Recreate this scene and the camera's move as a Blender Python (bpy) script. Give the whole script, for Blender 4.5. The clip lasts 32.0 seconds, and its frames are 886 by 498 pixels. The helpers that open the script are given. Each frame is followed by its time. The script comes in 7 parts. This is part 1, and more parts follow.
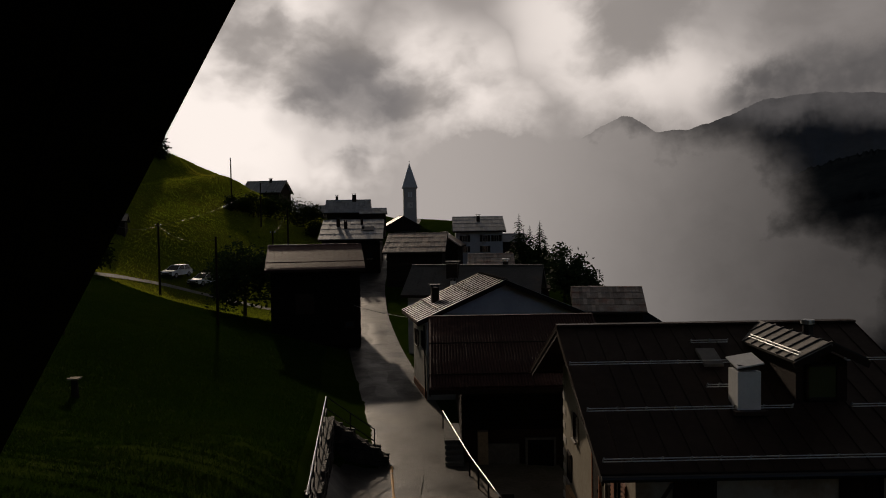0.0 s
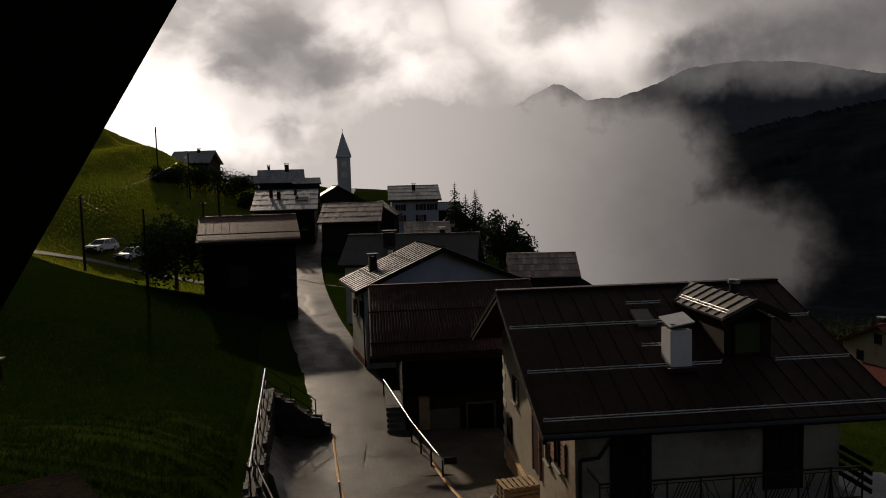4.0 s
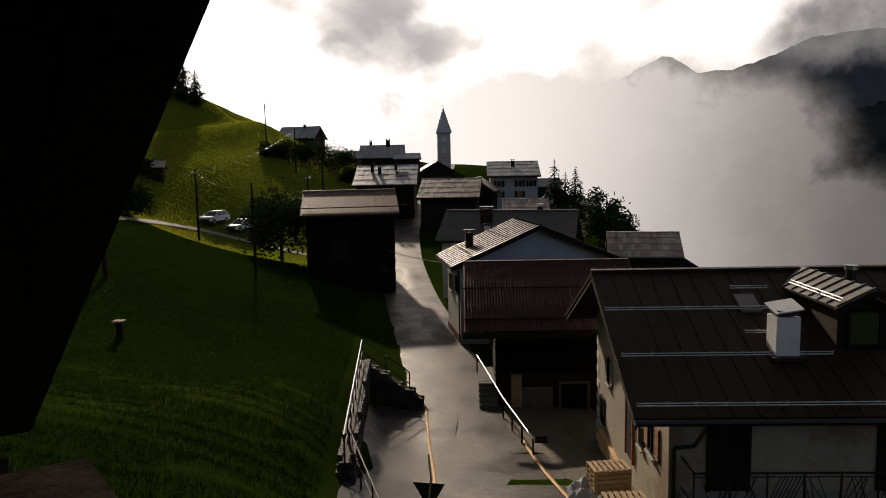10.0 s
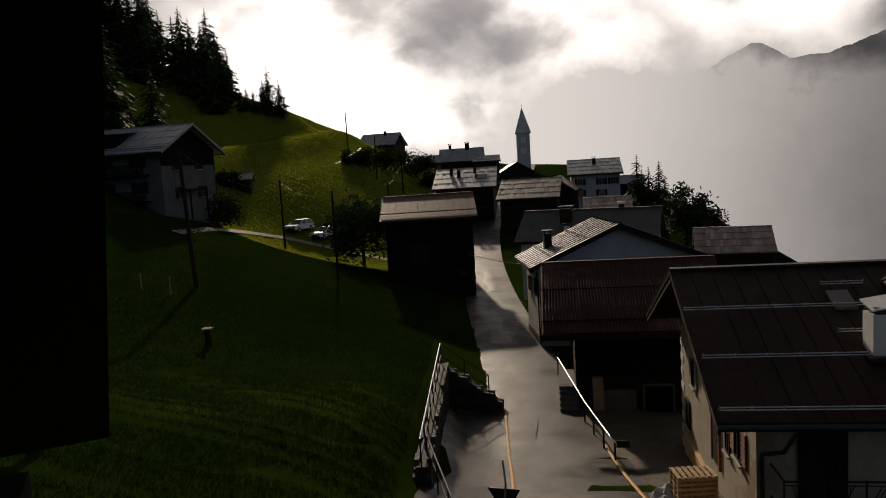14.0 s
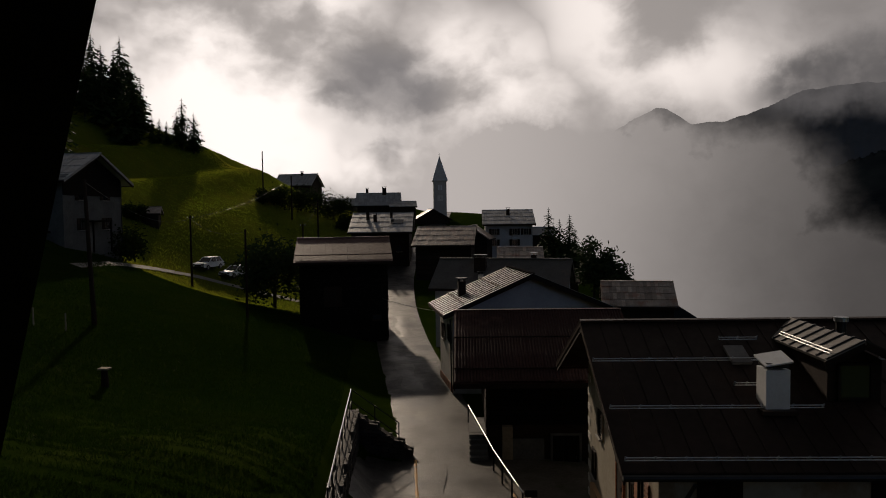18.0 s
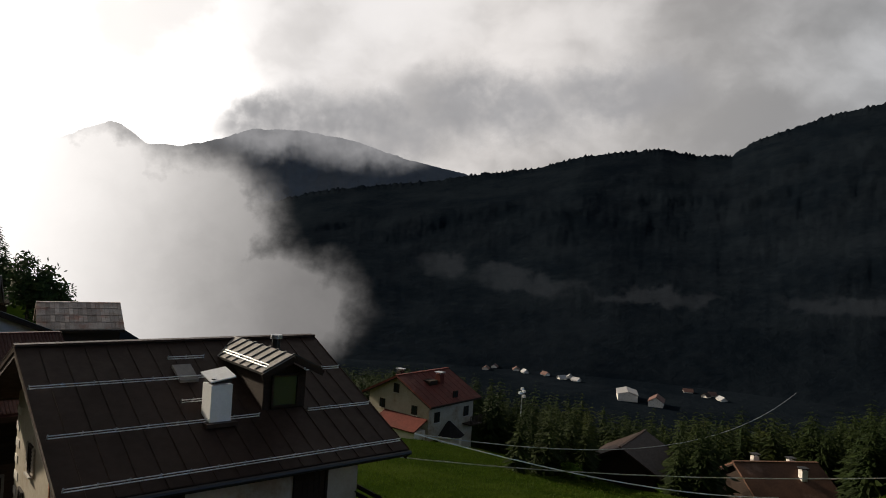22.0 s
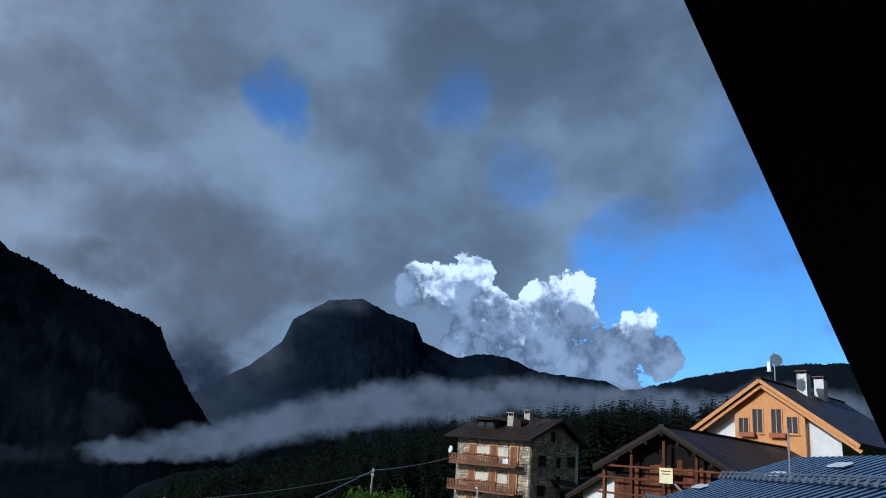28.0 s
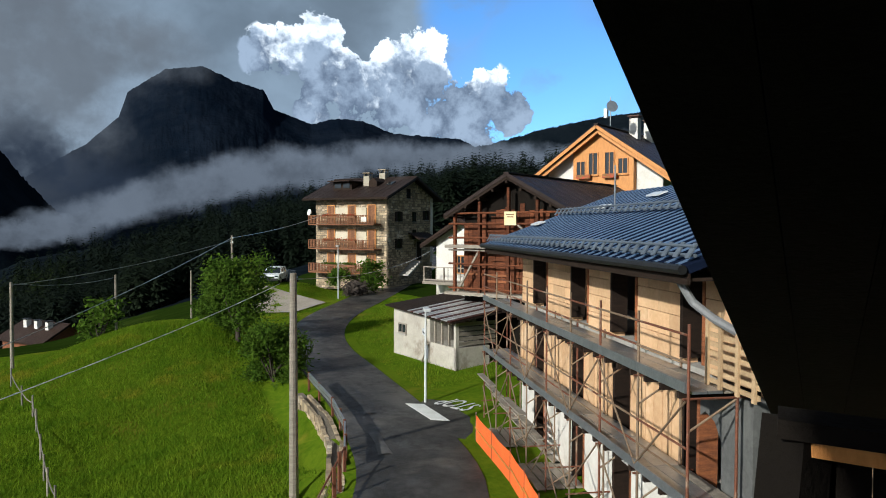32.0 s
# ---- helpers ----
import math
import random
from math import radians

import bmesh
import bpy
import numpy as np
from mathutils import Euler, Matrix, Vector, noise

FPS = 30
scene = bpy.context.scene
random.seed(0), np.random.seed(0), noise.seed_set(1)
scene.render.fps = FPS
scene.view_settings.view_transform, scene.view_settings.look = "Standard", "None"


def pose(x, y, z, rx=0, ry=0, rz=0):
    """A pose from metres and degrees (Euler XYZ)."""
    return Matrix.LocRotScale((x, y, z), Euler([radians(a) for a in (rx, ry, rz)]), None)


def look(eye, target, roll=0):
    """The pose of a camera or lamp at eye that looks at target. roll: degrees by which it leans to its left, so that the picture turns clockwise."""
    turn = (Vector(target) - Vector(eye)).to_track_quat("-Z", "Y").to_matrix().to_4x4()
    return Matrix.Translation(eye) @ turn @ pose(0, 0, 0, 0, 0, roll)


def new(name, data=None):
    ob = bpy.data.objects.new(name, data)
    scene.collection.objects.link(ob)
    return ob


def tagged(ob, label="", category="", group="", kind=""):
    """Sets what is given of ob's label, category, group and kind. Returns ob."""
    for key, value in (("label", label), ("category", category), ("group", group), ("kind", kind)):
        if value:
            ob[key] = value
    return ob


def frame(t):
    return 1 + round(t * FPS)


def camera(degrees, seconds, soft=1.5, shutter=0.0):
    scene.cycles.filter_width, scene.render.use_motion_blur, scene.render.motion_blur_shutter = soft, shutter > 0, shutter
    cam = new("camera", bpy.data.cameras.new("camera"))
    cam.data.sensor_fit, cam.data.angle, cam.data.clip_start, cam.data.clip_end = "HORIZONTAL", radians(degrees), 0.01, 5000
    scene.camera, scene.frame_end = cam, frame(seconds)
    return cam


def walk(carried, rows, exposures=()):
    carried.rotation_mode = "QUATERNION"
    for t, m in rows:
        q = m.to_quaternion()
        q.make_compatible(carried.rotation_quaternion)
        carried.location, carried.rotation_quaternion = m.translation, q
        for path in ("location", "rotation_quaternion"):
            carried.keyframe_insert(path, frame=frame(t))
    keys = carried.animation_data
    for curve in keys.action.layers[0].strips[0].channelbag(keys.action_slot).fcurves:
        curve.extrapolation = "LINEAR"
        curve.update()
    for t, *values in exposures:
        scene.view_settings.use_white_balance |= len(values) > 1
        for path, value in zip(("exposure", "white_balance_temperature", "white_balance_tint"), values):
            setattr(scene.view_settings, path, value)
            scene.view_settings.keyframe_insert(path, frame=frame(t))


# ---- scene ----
# ---- camera ----
cam = camera(63.2, 32.0, 1.0)
PATH = [
    (0.0, -0.02, -0.01, 12.00, 0.05, -2.40, 0.86),
    (0.5, -0.09, -0.02, 12.03, -0.85, -2.29, 0.86),
    (1.0, -0.06, -0.07, 12.05, -1.17, -2.26, 1.01),
    (1.5, -0.06, -0.08, 12.04, -0.37, -4.01, 1.02),
    (2.0, -0.02, -0.07, 12.00, 0.48, -5.04, 0.40),
    (2.5, -0.06, -0.05, 11.97, 0.13, -5.20, 0.89),
    (3.0, -0.18, 0.02, 11.99, -2.60, -4.79, 2.14),
    (3.5, -0.18, 0.02, 11.97, -5.00, -4.82, 1.85),
    (4.0, -0.17, 0.02, 11.94, -5.15, -4.95, 1.53),
    (4.5, -0.21, 0.07, 11.96, -4.64, -7.05, 1.08),
    (6.5, -0.25, 0.09, 11.92, -3.86, -7.01, 0.19),
    (7.0, -0.29, 0.07, 11.94, -4.51, -6.81, -0.37),
    (7.5, -0.29, 0.05, 11.97, -4.95, -6.92, -0.43),
    (8.0, -0.26, 0.07, 11.93, -5.35, -6.62, -0.55),
    (8.5, -0.24, 0.06, 11.94, -4.55, -6.50, -0.10),
    (9.0, -0.24, 0.09, 11.95, -3.71, -6.90, 0.43),
    (9.5, -0.11, 0.10, 11.91, -1.84, -7.81, 1.28),
    (10.0, -0.01, 0.10, 11.97, 2.76, -6.68, 1.16),
    (10.5, 0.10, 0.06, 12.00, 5.11, -3.47, 2.07),
    (11.0, 0.13, 0.08, 12.00, 3.95, -1.81, 3.17),
    (11.5, 0.18, 0.08, 12.03, 4.04, -1.09, 2.96),
    (12.0, 0.29, 0.14, 12.06, 4.97, -1.94, 3.84),
    (12.5, 0.32, 0.19, 12.08, 6.35, -2.38, 5.02),
    (13.0, 0.35, 0.21, 12.06, 6.93, -4.12, 5.74),
    (13.5, 0.38, 0.29, 12.01, 7.29, -6.30, 4.84),
    (14.0, 0.41, 0.31, 11.96, 9.22, -6.24, 3.51),
    (14.5, 0.33, 0.27, 11.96, 7.96, -1.35, 2.94),
    (15.0, 0.40, 0.24, 12.00, 6.52, 2.73, 2.77),
    (15.5, 0.44, 0.24, 12.04, 4.92, 4.24, 2.99),
    (17.5, 0.29, 0.29, 12.05, 2.87, -0.40, 1.43),
    (18.0, 0.28, 0.21, 12.01, 2.54, -2.92, 0.76),
    (18.5, 0.21, 0.24, 12.00, 1.85, -4.48, -0.43),
    (19.0, 0.22, 0.23, 11.94, -1.40, -5.42, -1.90),
    (19.5, 0.09, 0.20, 11.93, -3.17, -6.81, -2.22),
    (20.0, 0.06, 0.10, 11.94, -9.86, -7.51, -1.86),
    (20.5, 0.05, -0.04, 12.02, -16.13, -7.41, -2.48),
    (21.0, 0.02, -0.19, 12.03, -23.50, -5.59, -2.26),
    (21.5, -0.03, -0.29, 11.99, -32.61, -3.05, -2.42),
    (22.0, -0.08, -0.34, 12.01, -39.21, -0.06, -3.55),
    (22.5, -0.10, -0.37, 12.07, -45.70, 1.49, -4.36),
    (23.0, -0.12, -0.33, 12.14, -49.39, 4.99, -5.08),
    (23.5, -0.09, -0.21, 12.09, -54.06, 8.20, -4.33),
    (24.0, -0.13, -0.09, 12.09, -59.95, 9.26, -3.35),
    (24.5, -0.09, -0.05, 12.08, -69.69, 9.89, -4.67),
    (25.0, -0.04, -0.00, 12.07, -77.97, 10.78, -5.72),
    (25.5, 0.00, 0.04, 12.06, -85.22, 13.28, -6.65),
    (26.0, 0.02, 0.07, 12.05, -90.67, 16.13, -6.71),
    (26.5, -0.00, -0.01, 12.09, -95.46, 16.84, -6.45),
    (28.5, -0.30, -0.16, 12.14, -112.05, 16.00, -4.47),
    (29.0, -0.33, -0.18, 12.07, -114.36, 15.49, -4.31),
    (29.5, -0.36, -0.20, 12.04, -115.66, 15.00, -3.92),
    (30.0, -0.38, -0.20, 12.02, -116.62, 14.36, -3.10),
    (30.5, -0.37, -0.28, 11.97, -117.48, 12.63, -2.56),
    (31.0, -0.31, -0.36, 11.87, -119.93, 7.36, -1.66),
    (31.5, -0.24, -0.39, 11.92, -119.74, 2.55, -0.43),
    (32.0, -0.18, -0.49, 11.92, -119.55, -1.76, -0.19),
]
EXPO = [(0, -1.5, 7000, 17), (2, -1.3, 7000, 17), (4, -1.05, 7000, 17), (7, -0.45, 6900, 16), (9, -0.25, 6900, 16), (10, -0.2, 6900, 16), (11, -0.65, 6900, 16), (12, -0.9, 6900, 16), (13, -1.0, 6900, 16), (14, -0.7, 6900, 16), (15, -0.9, 6900, 16),
        (17.5, -1.1, 6900, 16), (18, -1.3, 6900, 17), (19, -0.6, 6900, 16), (20, 0.0, 6900, 15), (21, 0.25, 6800, 14), (22, 0.38, 6600, 12), (23, 0.6, 6500, 12), (24, 0.6, 6800, 12), (25, 0.65, 7200, 12), (26, 0.57, 6200, 14), (28.5, -0.2, 4650, 7), (30, -0.2, 4650, 7), (31, -0.05, 4900, 6), (32, 0.3, 5400, 5)]
walk(cam, [(t, pose(x, y, z, 90 + p, r, w)) for t, x, y, z, w, p, r in PATH], EXPO)

# ---- light ----
SUN_AZ, SUN_EL = 17.0, 23.0   # degrees to the left of +y, degrees up


def sky_dir(az, el):
    a, e = radians(az), radians(el)
    return Vector((-math.sin(a) * math.cos(e), math.cos(a) * math.cos(e), math.sin(e)))


sun = new("sun", bpy.data.lights.new("sun", "SUN"))
sun.data.energy, sun.data.angle, sun.data.color = 4.3, radians(1.5), (1.0, 0.87, 0.68)
sun.matrix_basis = look(sky_dir(SUN_AZ, SUN_EL) * 100, (0, 0, 0))


class Nodes:
    """A small writer of node trees."""

    def __init__(self, tree, fresh=True):
        self.t = tree
        if fresh:
            tree.nodes.clear()

    def add(self, kind, ins=None, **props):
        n = self.t.nodes.new(kind)
        for k, v in props.items():
            setattr(n, k, v)
        for k, v in (ins or {}).items():
            self.put(n, k, v)
        return n

    def put(self, n, k, v):
        s = n.inputs[k]
        if isinstance(v, bpy.types.NodeSocket):
            self.t.links.new(v, s)
        elif isinstance(v, bpy.types.Node):
            self.t.links.new(v.outputs[0], s)
        else:
            s.default_value = v

    def math(self, op, a, b=0.0, c=0.0, clamp=False):
        return self.add("ShaderNodeMath", {0: a, 1: b, 2: c}, operation=op, use_clamp=clamp).outputs[0]

    def mix(self, f, a, b, mode="MIX"):
        n = self.add("ShaderNodeMix", data_type="RGBA", blend_type=mode)
        for i, v in ((0, f), (6, a), (7, b)):
            if not isinstance(v, (bpy.types.Node, bpy.types.NodeSocket, float, int)) and len(v) == 3:
                v = (*v, 1)
            self.put(n, i, v)
        return n.outputs[2]

    def noise(self, vec, scale, detail=4.0, rough=0.55, dist=0.0):
        n = self.add("ShaderNodeTexNoise", {"Scale": scale, "Detail": detail, "Roughness": rough, "Distortion": dist})
        if vec is not None:
            self.put(n, "Vector", vec)
        return n

    def span(self, v, a, b, lo=0.0, hi=1.0, smooth=True):
        return self.add("ShaderNodeMapRange", {0: v, 1: a, 2: b, 3: lo, 4: hi}, interpolation_type="SMOOTHSTEP" if smooth else "LINEAR").outputs[0]


world = bpy.data.worlds.new("sky")
scene.world = world
world.use_nodes = True
N = Nodes(world.node_tree)
co = N.add("ShaderNodeTexCoord").outputs["Generated"]
wob = N.noise(co, 5.0, 6, 0.6).outputs["Color"]
wob = N.add("ShaderNodeVectorMath", {0: wob, 1: (0.5, 0.5, 0.5)}, operation="SUBTRACT").outputs[0]


def bent(k):
    s = N.add("ShaderNodeVectorMath", {0: wob, "Scale": k}, operation="SCALE").outputs[0]
    return N.add("ShaderNodeVectorMath", {0: N.add("ShaderNodeVectorMath", {0: co, 1: s}, operation="ADD").outputs[0]}, operation="NORMALIZE").outputs[0]


rag_dir = bent(0.075)
slow = N.add("ShaderNodeVectorMath", {0: N.noise(co, 7.0, 3, 0.45).outputs["Color"], 1: (0.5, 0.5, 0.5)}, operation="SUBTRACT").outputs[0]
soft_dir = N.add("ShaderNodeVectorMath", {0: co, 1: N.add("ShaderNodeVectorMath", {0: slow, "Scale": 0.16}, operation="SCALE").outputs[0]}, operation="ADD").outputs[0]
soft_dir = N.add("ShaderNodeVectorMath", {0: soft_dir}, operation="NORMALIZE").outputs[0]
stretch = N.add("ShaderNodeVectorMath", {0: rag_dir, 1: (1.0, 1.0, 1.5)}, operation="MULTIPLY").outputs[0]
big = N.noise(stretch, 3.2, 5, 0.48).outputs[0]
fine = N.noise(stretch, 9.0, 6, 0.52).outputs[0]


def disc(vec, az, el, inner, outer):
    d = N.add("ShaderNodeVectorMath", {0: vec, 1: sky_dir(az, el)}, operation="DOT_PRODUCT").outputs["Value"]
    return N.span(d, math.cos(radians(outer)), math.cos(radians(inner)))


def most(fields):
    out = fields[0]
    for f in fields[1:]:
        out = N.math("MAXIMUM", out, f)
    return out


blue = N.add("ShaderNodeTexSky", sky_type="NISHITA", sun_disc=False, sun_elevation=radians(SUN_EL), sun_rotation=radians(-SUN_AZ), altitude=1400.0)
blue = N.mix(1.0, blue.outputs[0], (0.085, 0.115, 0.145), "MULTIPLY")
tone = N.math("ADD", N.math("MULTIPLY", big, 0.7), N.math("MULTIPLY", fine, 0.3))
# cloud is brightest towards the hidden sun and slate-grey away from it
toward = N.add("ShaderNodeVectorMath", {0: co, 1: sky_dir(2, 10)}, operation="DOT_PRODUCT").outputs["Value"]
lum = N.span(toward, -0.35, 0.97, 0.0, 1.0, False)
lum = N.math("MULTIPLY_ADD", N.math("POWER", lum, 3.0), 0.42, 0.26)
low = N.span(N.add("ShaderNodeSeparateXYZ", {0: co}).outputs[2], 0.35, 0.9, 1.0, 0.25)
lum = N.math("MULTIPLY", N.math("MULTIPLY", lum, low), N.span(tone, 0.37, 0.63, 0.66, 1.3))
tint = N.mix(N.span(toward, -0.3, 0.75), (0.86, 1.0, 1.13), (1.03, 1.0, 0.97))
clouds = N.mix(1.0, tint, N.add("ShaderNodeCombineColor", {0: lum, 1: lum, 2: lum}).outputs[0], "MULTIPLY")
# the southern end of the valley is clearer
hole_dir = bent(0.16)
clear = most([disc(soft_dir, -127, 12, 4, 10), disc(hole_dir, -122, 17, 1, 5.5), N.math("MULTIPLY", disc(hole_dir, -92.2, 26.0, 0.1, 3.4), 0.8), N.math("MULTIPLY", disc(hole_dir, -108.4, 28, 0.1, 3.4), 0.5),
              N.math("MULTIPLY", disc(hole_dir, -113.3, 23.3, 0.1, 3.0), 0.4), disc(rag_dir, -150, 15, 12, 26)])
clear = N.math("MULTIPLY", clear, N.span(fine, 0.36, 0.52, 0.55, 1.0))
sky = N.mix(clear, clouds, blue)
billow = N.noise(bent(0.03), 19.0, 9, 0.62).outputs[0]
puffs = N.noise(bent(0.05), 11.0, 8, 0.6).outputs[0]
heap = most([disc(co, a, e, r * 0.0, r * 1.85) for a, e, r in ((-106.2, 13.0, 1.5), (-109.0, 14.0, 1.9), (-111.0, 11.6, 2.0), (-109.5, 9.8, 1.6), (-115.2, 13.0, 1.0), (-117.9, 14.0, 1.3), (-117.6, 10.8, 1.8), (-114.0, 9.4, 2.6), (-122.6, 10.4, 1.6), (-124.6, 9.2, 1.4), (-120.8, 8.4, 2.4))])
edge = N.span(N.math("MULTIPLY_ADD", N.math("SUBTRACT", billow, 0.5), 4.4, heap), 0.45, 0.62)
edge = N.math("MULTIPLY", edge, N.span(heap, 0.03, 0.2))
lit = N.span(N.math("MULTIPLY_ADD", N.math("SUBTRACT", puffs, 0.5), 5.0, N.span(N.add("ShaderNodeSeparateXYZ", {0: co}).outputs[2], 0.14, 0.26)), 0.42, 0.95)
sky = N.mix(edge, sky, N.mix(lit, N.mix(N.span(billow, 0.38, 0.62), (0.13, 0.155, 0.20), (0.36, 0.40, 0.46)), (1.05, 1.03, 1.0)))
# thin cloud lit from behind, round the sun
glow = most([disc(soft_dir, 17, 9, 3, 15), N.math("MULTIPLY", disc(soft_dir, 2, 5, 4, 13), 0.9), N.math("MULTIPLY", disc(soft_dir, -15, 15, 3, 13), 0.75)])
glow = N.math("MULTIPLY", glow, N.span(tone, 0.40, 0.56, 0.2, 1.0))
sky = N.mix(glow, sky, (2.6, 2.55, 2.45))
# brighter veil above the valley's cloud
veil = N.math("MULTIPLY", disc(soft_dir, -28, 20, 3, 14), N.span(tone, 0.38, 0.55, 0.45, 0.95))
sky = N.mix(veil, sky, (0.66, 0.65, 0.64))
# one darker cloud drifts in front of the glow
slate = N.math("MULTIPLY", disc(soft_dir, 6.8, 9.2, 0.5, 6.0), N.span(tone, 0.40, 0.52, 1.0, 0.55))
sky = N.mix(slate, sky, N.mix(N.span(fine, 0.35, 0.65), (0.50, 0.50, 0.51), (0.86, 0.85, 0.84)))
N.add("ShaderNodeOutputWorld", {0: N.add("ShaderNodeBackground", {0: sky, 1: 1.0})})

# ---- materials ----
MATS = {}


def mat(name, c1, c2=None, scale=3.0, rough=0.8, metal=0.0, bump=0.15, bump_scale=None, wear=None, spread=0.0, stretch_by=(1, 1, 1), spec=0.5):
    """Two-scale procedural paint: c1 and c2 mixed by noise, stains of the third tint, fine relief, random tint from piece to piece."""
    if name in MATS:
        return MATS[name]
    m = bpy.data.materials.new(name)
    m.use_nodes = True
    n = Nodes(m.node_tree)
    p = n.add("ShaderNodeTexCoord").outputs["Object"]
    p = n.add("ShaderNodeVectorMath", {0: p, 1: stretch_by}, operation="MULTIPLY").outputs[0]
    a = n.noise(p, scale, 5, 0.6).outputs[0]
    b = n.noise(p, scale * 7.3, 4, 0.65).outputs[0]
    f = n.span(n.math("ADD", n.math("MULTIPLY", a, 0.6), n.math("MULTIPLY", b, 0.4)), 0.34, 0.66)
    col = n.mix(f, c1, c2 or tuple(v * 0.7 for v in c1))
    if wear:
        col = n.mix(n.span(n.noise(p, scale * 0.37, 6, 0.7).outputs[0], 0.52, 0.68), col, wear)
    if spread:
        r = n.add("ShaderNodeObjectInfo").outputs["Random"]
        i = n.add("ShaderNodeNewGeometry").outputs["Random Per Island"]
        k = n.math("FRACT", n.math("ADD", r, i))
        col = n.mix(1.0, col, n.add("ShaderNodeCombineColor", {0: n.math("MULTIPLY_ADD", k, spread, 1 - spread / 2), 1: n.math("MULTIPLY_ADD", k, spread, 1 - spread / 2), 2: n.math("MULTIPLY_ADD", k, spread, 1 - spread / 2)}).outputs[0], "MULTIPLY")
    s = n.add("ShaderNodeBsdfPrincipled", {"Base Color": col, "Metallic": metal, "Specular IOR Level": spec,
              "Roughness": n.span(b, 0.2, 0.8, max(rough - 0.12, 0.02), min(rough + 0.12, 1.0), False)})
    if bump:
        hgt = n.noise(p, bump_scale or scale * 11, 4, 0.6).outputs[0]
        n.put(s, "Normal", n.add("ShaderNodeBump", {"Strength": bump, "Distance": 0.03, "Height": hgt}).outputs[0])
    n.add("ShaderNodeOutputMaterial", {0: s})
    MATS[name] = m
    return m


def glass(name, tint=(0.02, 0.025, 0.03)):
    if name not in MATS:
        m = bpy.data.materials.new(name)
        m.use_nodes = True
        n = Nodes(m.node_tree)
        s = n.add("ShaderNodeBsdfPrincipled", {"Base Color": (*tint, 1), "Roughness": 0.06, "IOR": 1.5})
        n.add("ShaderNodeOutputMaterial", {0: s})
        MATS[name] = m
    return MATS[name]


def leafy_mat(name, c1, c2, wear, scale, through_=0.4, spread=0.6):
    """Thin leaves that let some light through."""
    m = mat(name, c1, c2, scale, 0.8, bump=0, wear=wear, spread=spread, spec=0.1)
    n = Nodes(m.node_tree, False)
    s = [k for k in n.t.nodes if k.type == "BSDF_PRINCIPLED"][0]
    o = [k for k in n.t.nodes if k.type == "OUTPUT_MATERIAL"][0]
    tr = n.add("ShaderNodeBsdfTranslucent", {0: s.inputs["Base Color"].links[0].from_socket})
    n.put(o, 0, n.add("ShaderNodeMixShader", {0: through_, 1: s, 2: tr}))
    return m


def wooded_mat(name, c1, c2, grain, relief):
    """A mountain side seen from afar: close-set trees, gullies and rock, with haze in its tint."""
    m = bpy.data.materials.new(name)
    m.use_nodes = True
    n = Nodes(m.node_tree)
    p = n.add("ShaderNodeTexCoord").outputs["Object"]
    a, b = n.noise(p, grain * 0.12, 6, 0.6).outputs[0], n.noise(p, grain, 5, 0.7).outputs[0]
    col = n.mix(n.span(n.math("ADD", n.math("MULTIPLY", a, 0.6), n.math("MULTIPLY", b, 0.4)), 0.36, 0.64), c1, c2)
    s = n.add("ShaderNodeBsdfPrincipled", {"Base Color": col, "Roughness": 1.0, "Specular IOR Level": 0.0})
    n.put(s, "Normal", n.add("ShaderNodeBump", {"Strength": 0.7, "Distance": relief, "Height": n.math("ADD", a, n.math("MULTIPLY", b, 0.3))}).outputs[0])
    n.add("ShaderNodeOutputMaterial", {0: s})
    MATS[name] = m
    return m


def wet_mat(name, c1, c2, wear, dry=0.6, wet=0.34):
    """Patched asphalt, wet in pools: gloss follows broad noise."""
    m = mat(name, c1, c2, 0.6, 0.5, bump=0.5, bump_scale=14, wear=wear, spec=0.17)
    n = Nodes(m.node_tree, False)
    s = [k for k in n.t.nodes if k.type == "BSDF_PRINCIPLED"][0]
    p = n.add("ShaderNodeTexCoord").outputs["Object"]
    a, b = n.noise(p, 0.30, 5, 0.62).outputs[0], n.noise(p, 2.6, 4, 0.6).outputs[0]
    pool = n.span(n.math("ADD", n.math("MULTIPLY", a, 0.7), n.math("MULTIPLY", b, 0.3)), 0.36, 0.64)
    n.put(s, "Roughness", n.math("MULTIPLY_ADD", pool, wet - dry, dry))
    bump = [k for k in n.t.nodes if k.type == "BUMP"][0]
    n.put(bump, "Strength", n.math("MULTIPLY_ADD", pool, -0.25, 0.5))
    return m


# grass tints hold the light: backlit meadow darkened, sunny hill and slope brightened
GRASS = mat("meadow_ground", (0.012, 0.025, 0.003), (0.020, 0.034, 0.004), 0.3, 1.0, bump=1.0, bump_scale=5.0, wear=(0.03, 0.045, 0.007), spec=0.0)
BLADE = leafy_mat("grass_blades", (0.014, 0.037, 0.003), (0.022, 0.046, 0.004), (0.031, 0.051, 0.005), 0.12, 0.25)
HILLBLADE = leafy_mat("sunlit_hill_blades", (0.17, 0.24, 0.016), (0.23, 0.27, 0.022), (0.30, 0.28, 0.03), 0.10, 0.6)
SLOPEBLADE = leafy_mat("sunlit_slope_blades", (0.10, 0.185, 0.005), (0.175, 0.25, 0.009), (0.26, 0.255, 0.016), 0.45, 0.45, 0.6)
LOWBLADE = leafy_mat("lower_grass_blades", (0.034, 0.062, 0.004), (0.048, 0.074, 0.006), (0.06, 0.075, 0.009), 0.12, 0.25)
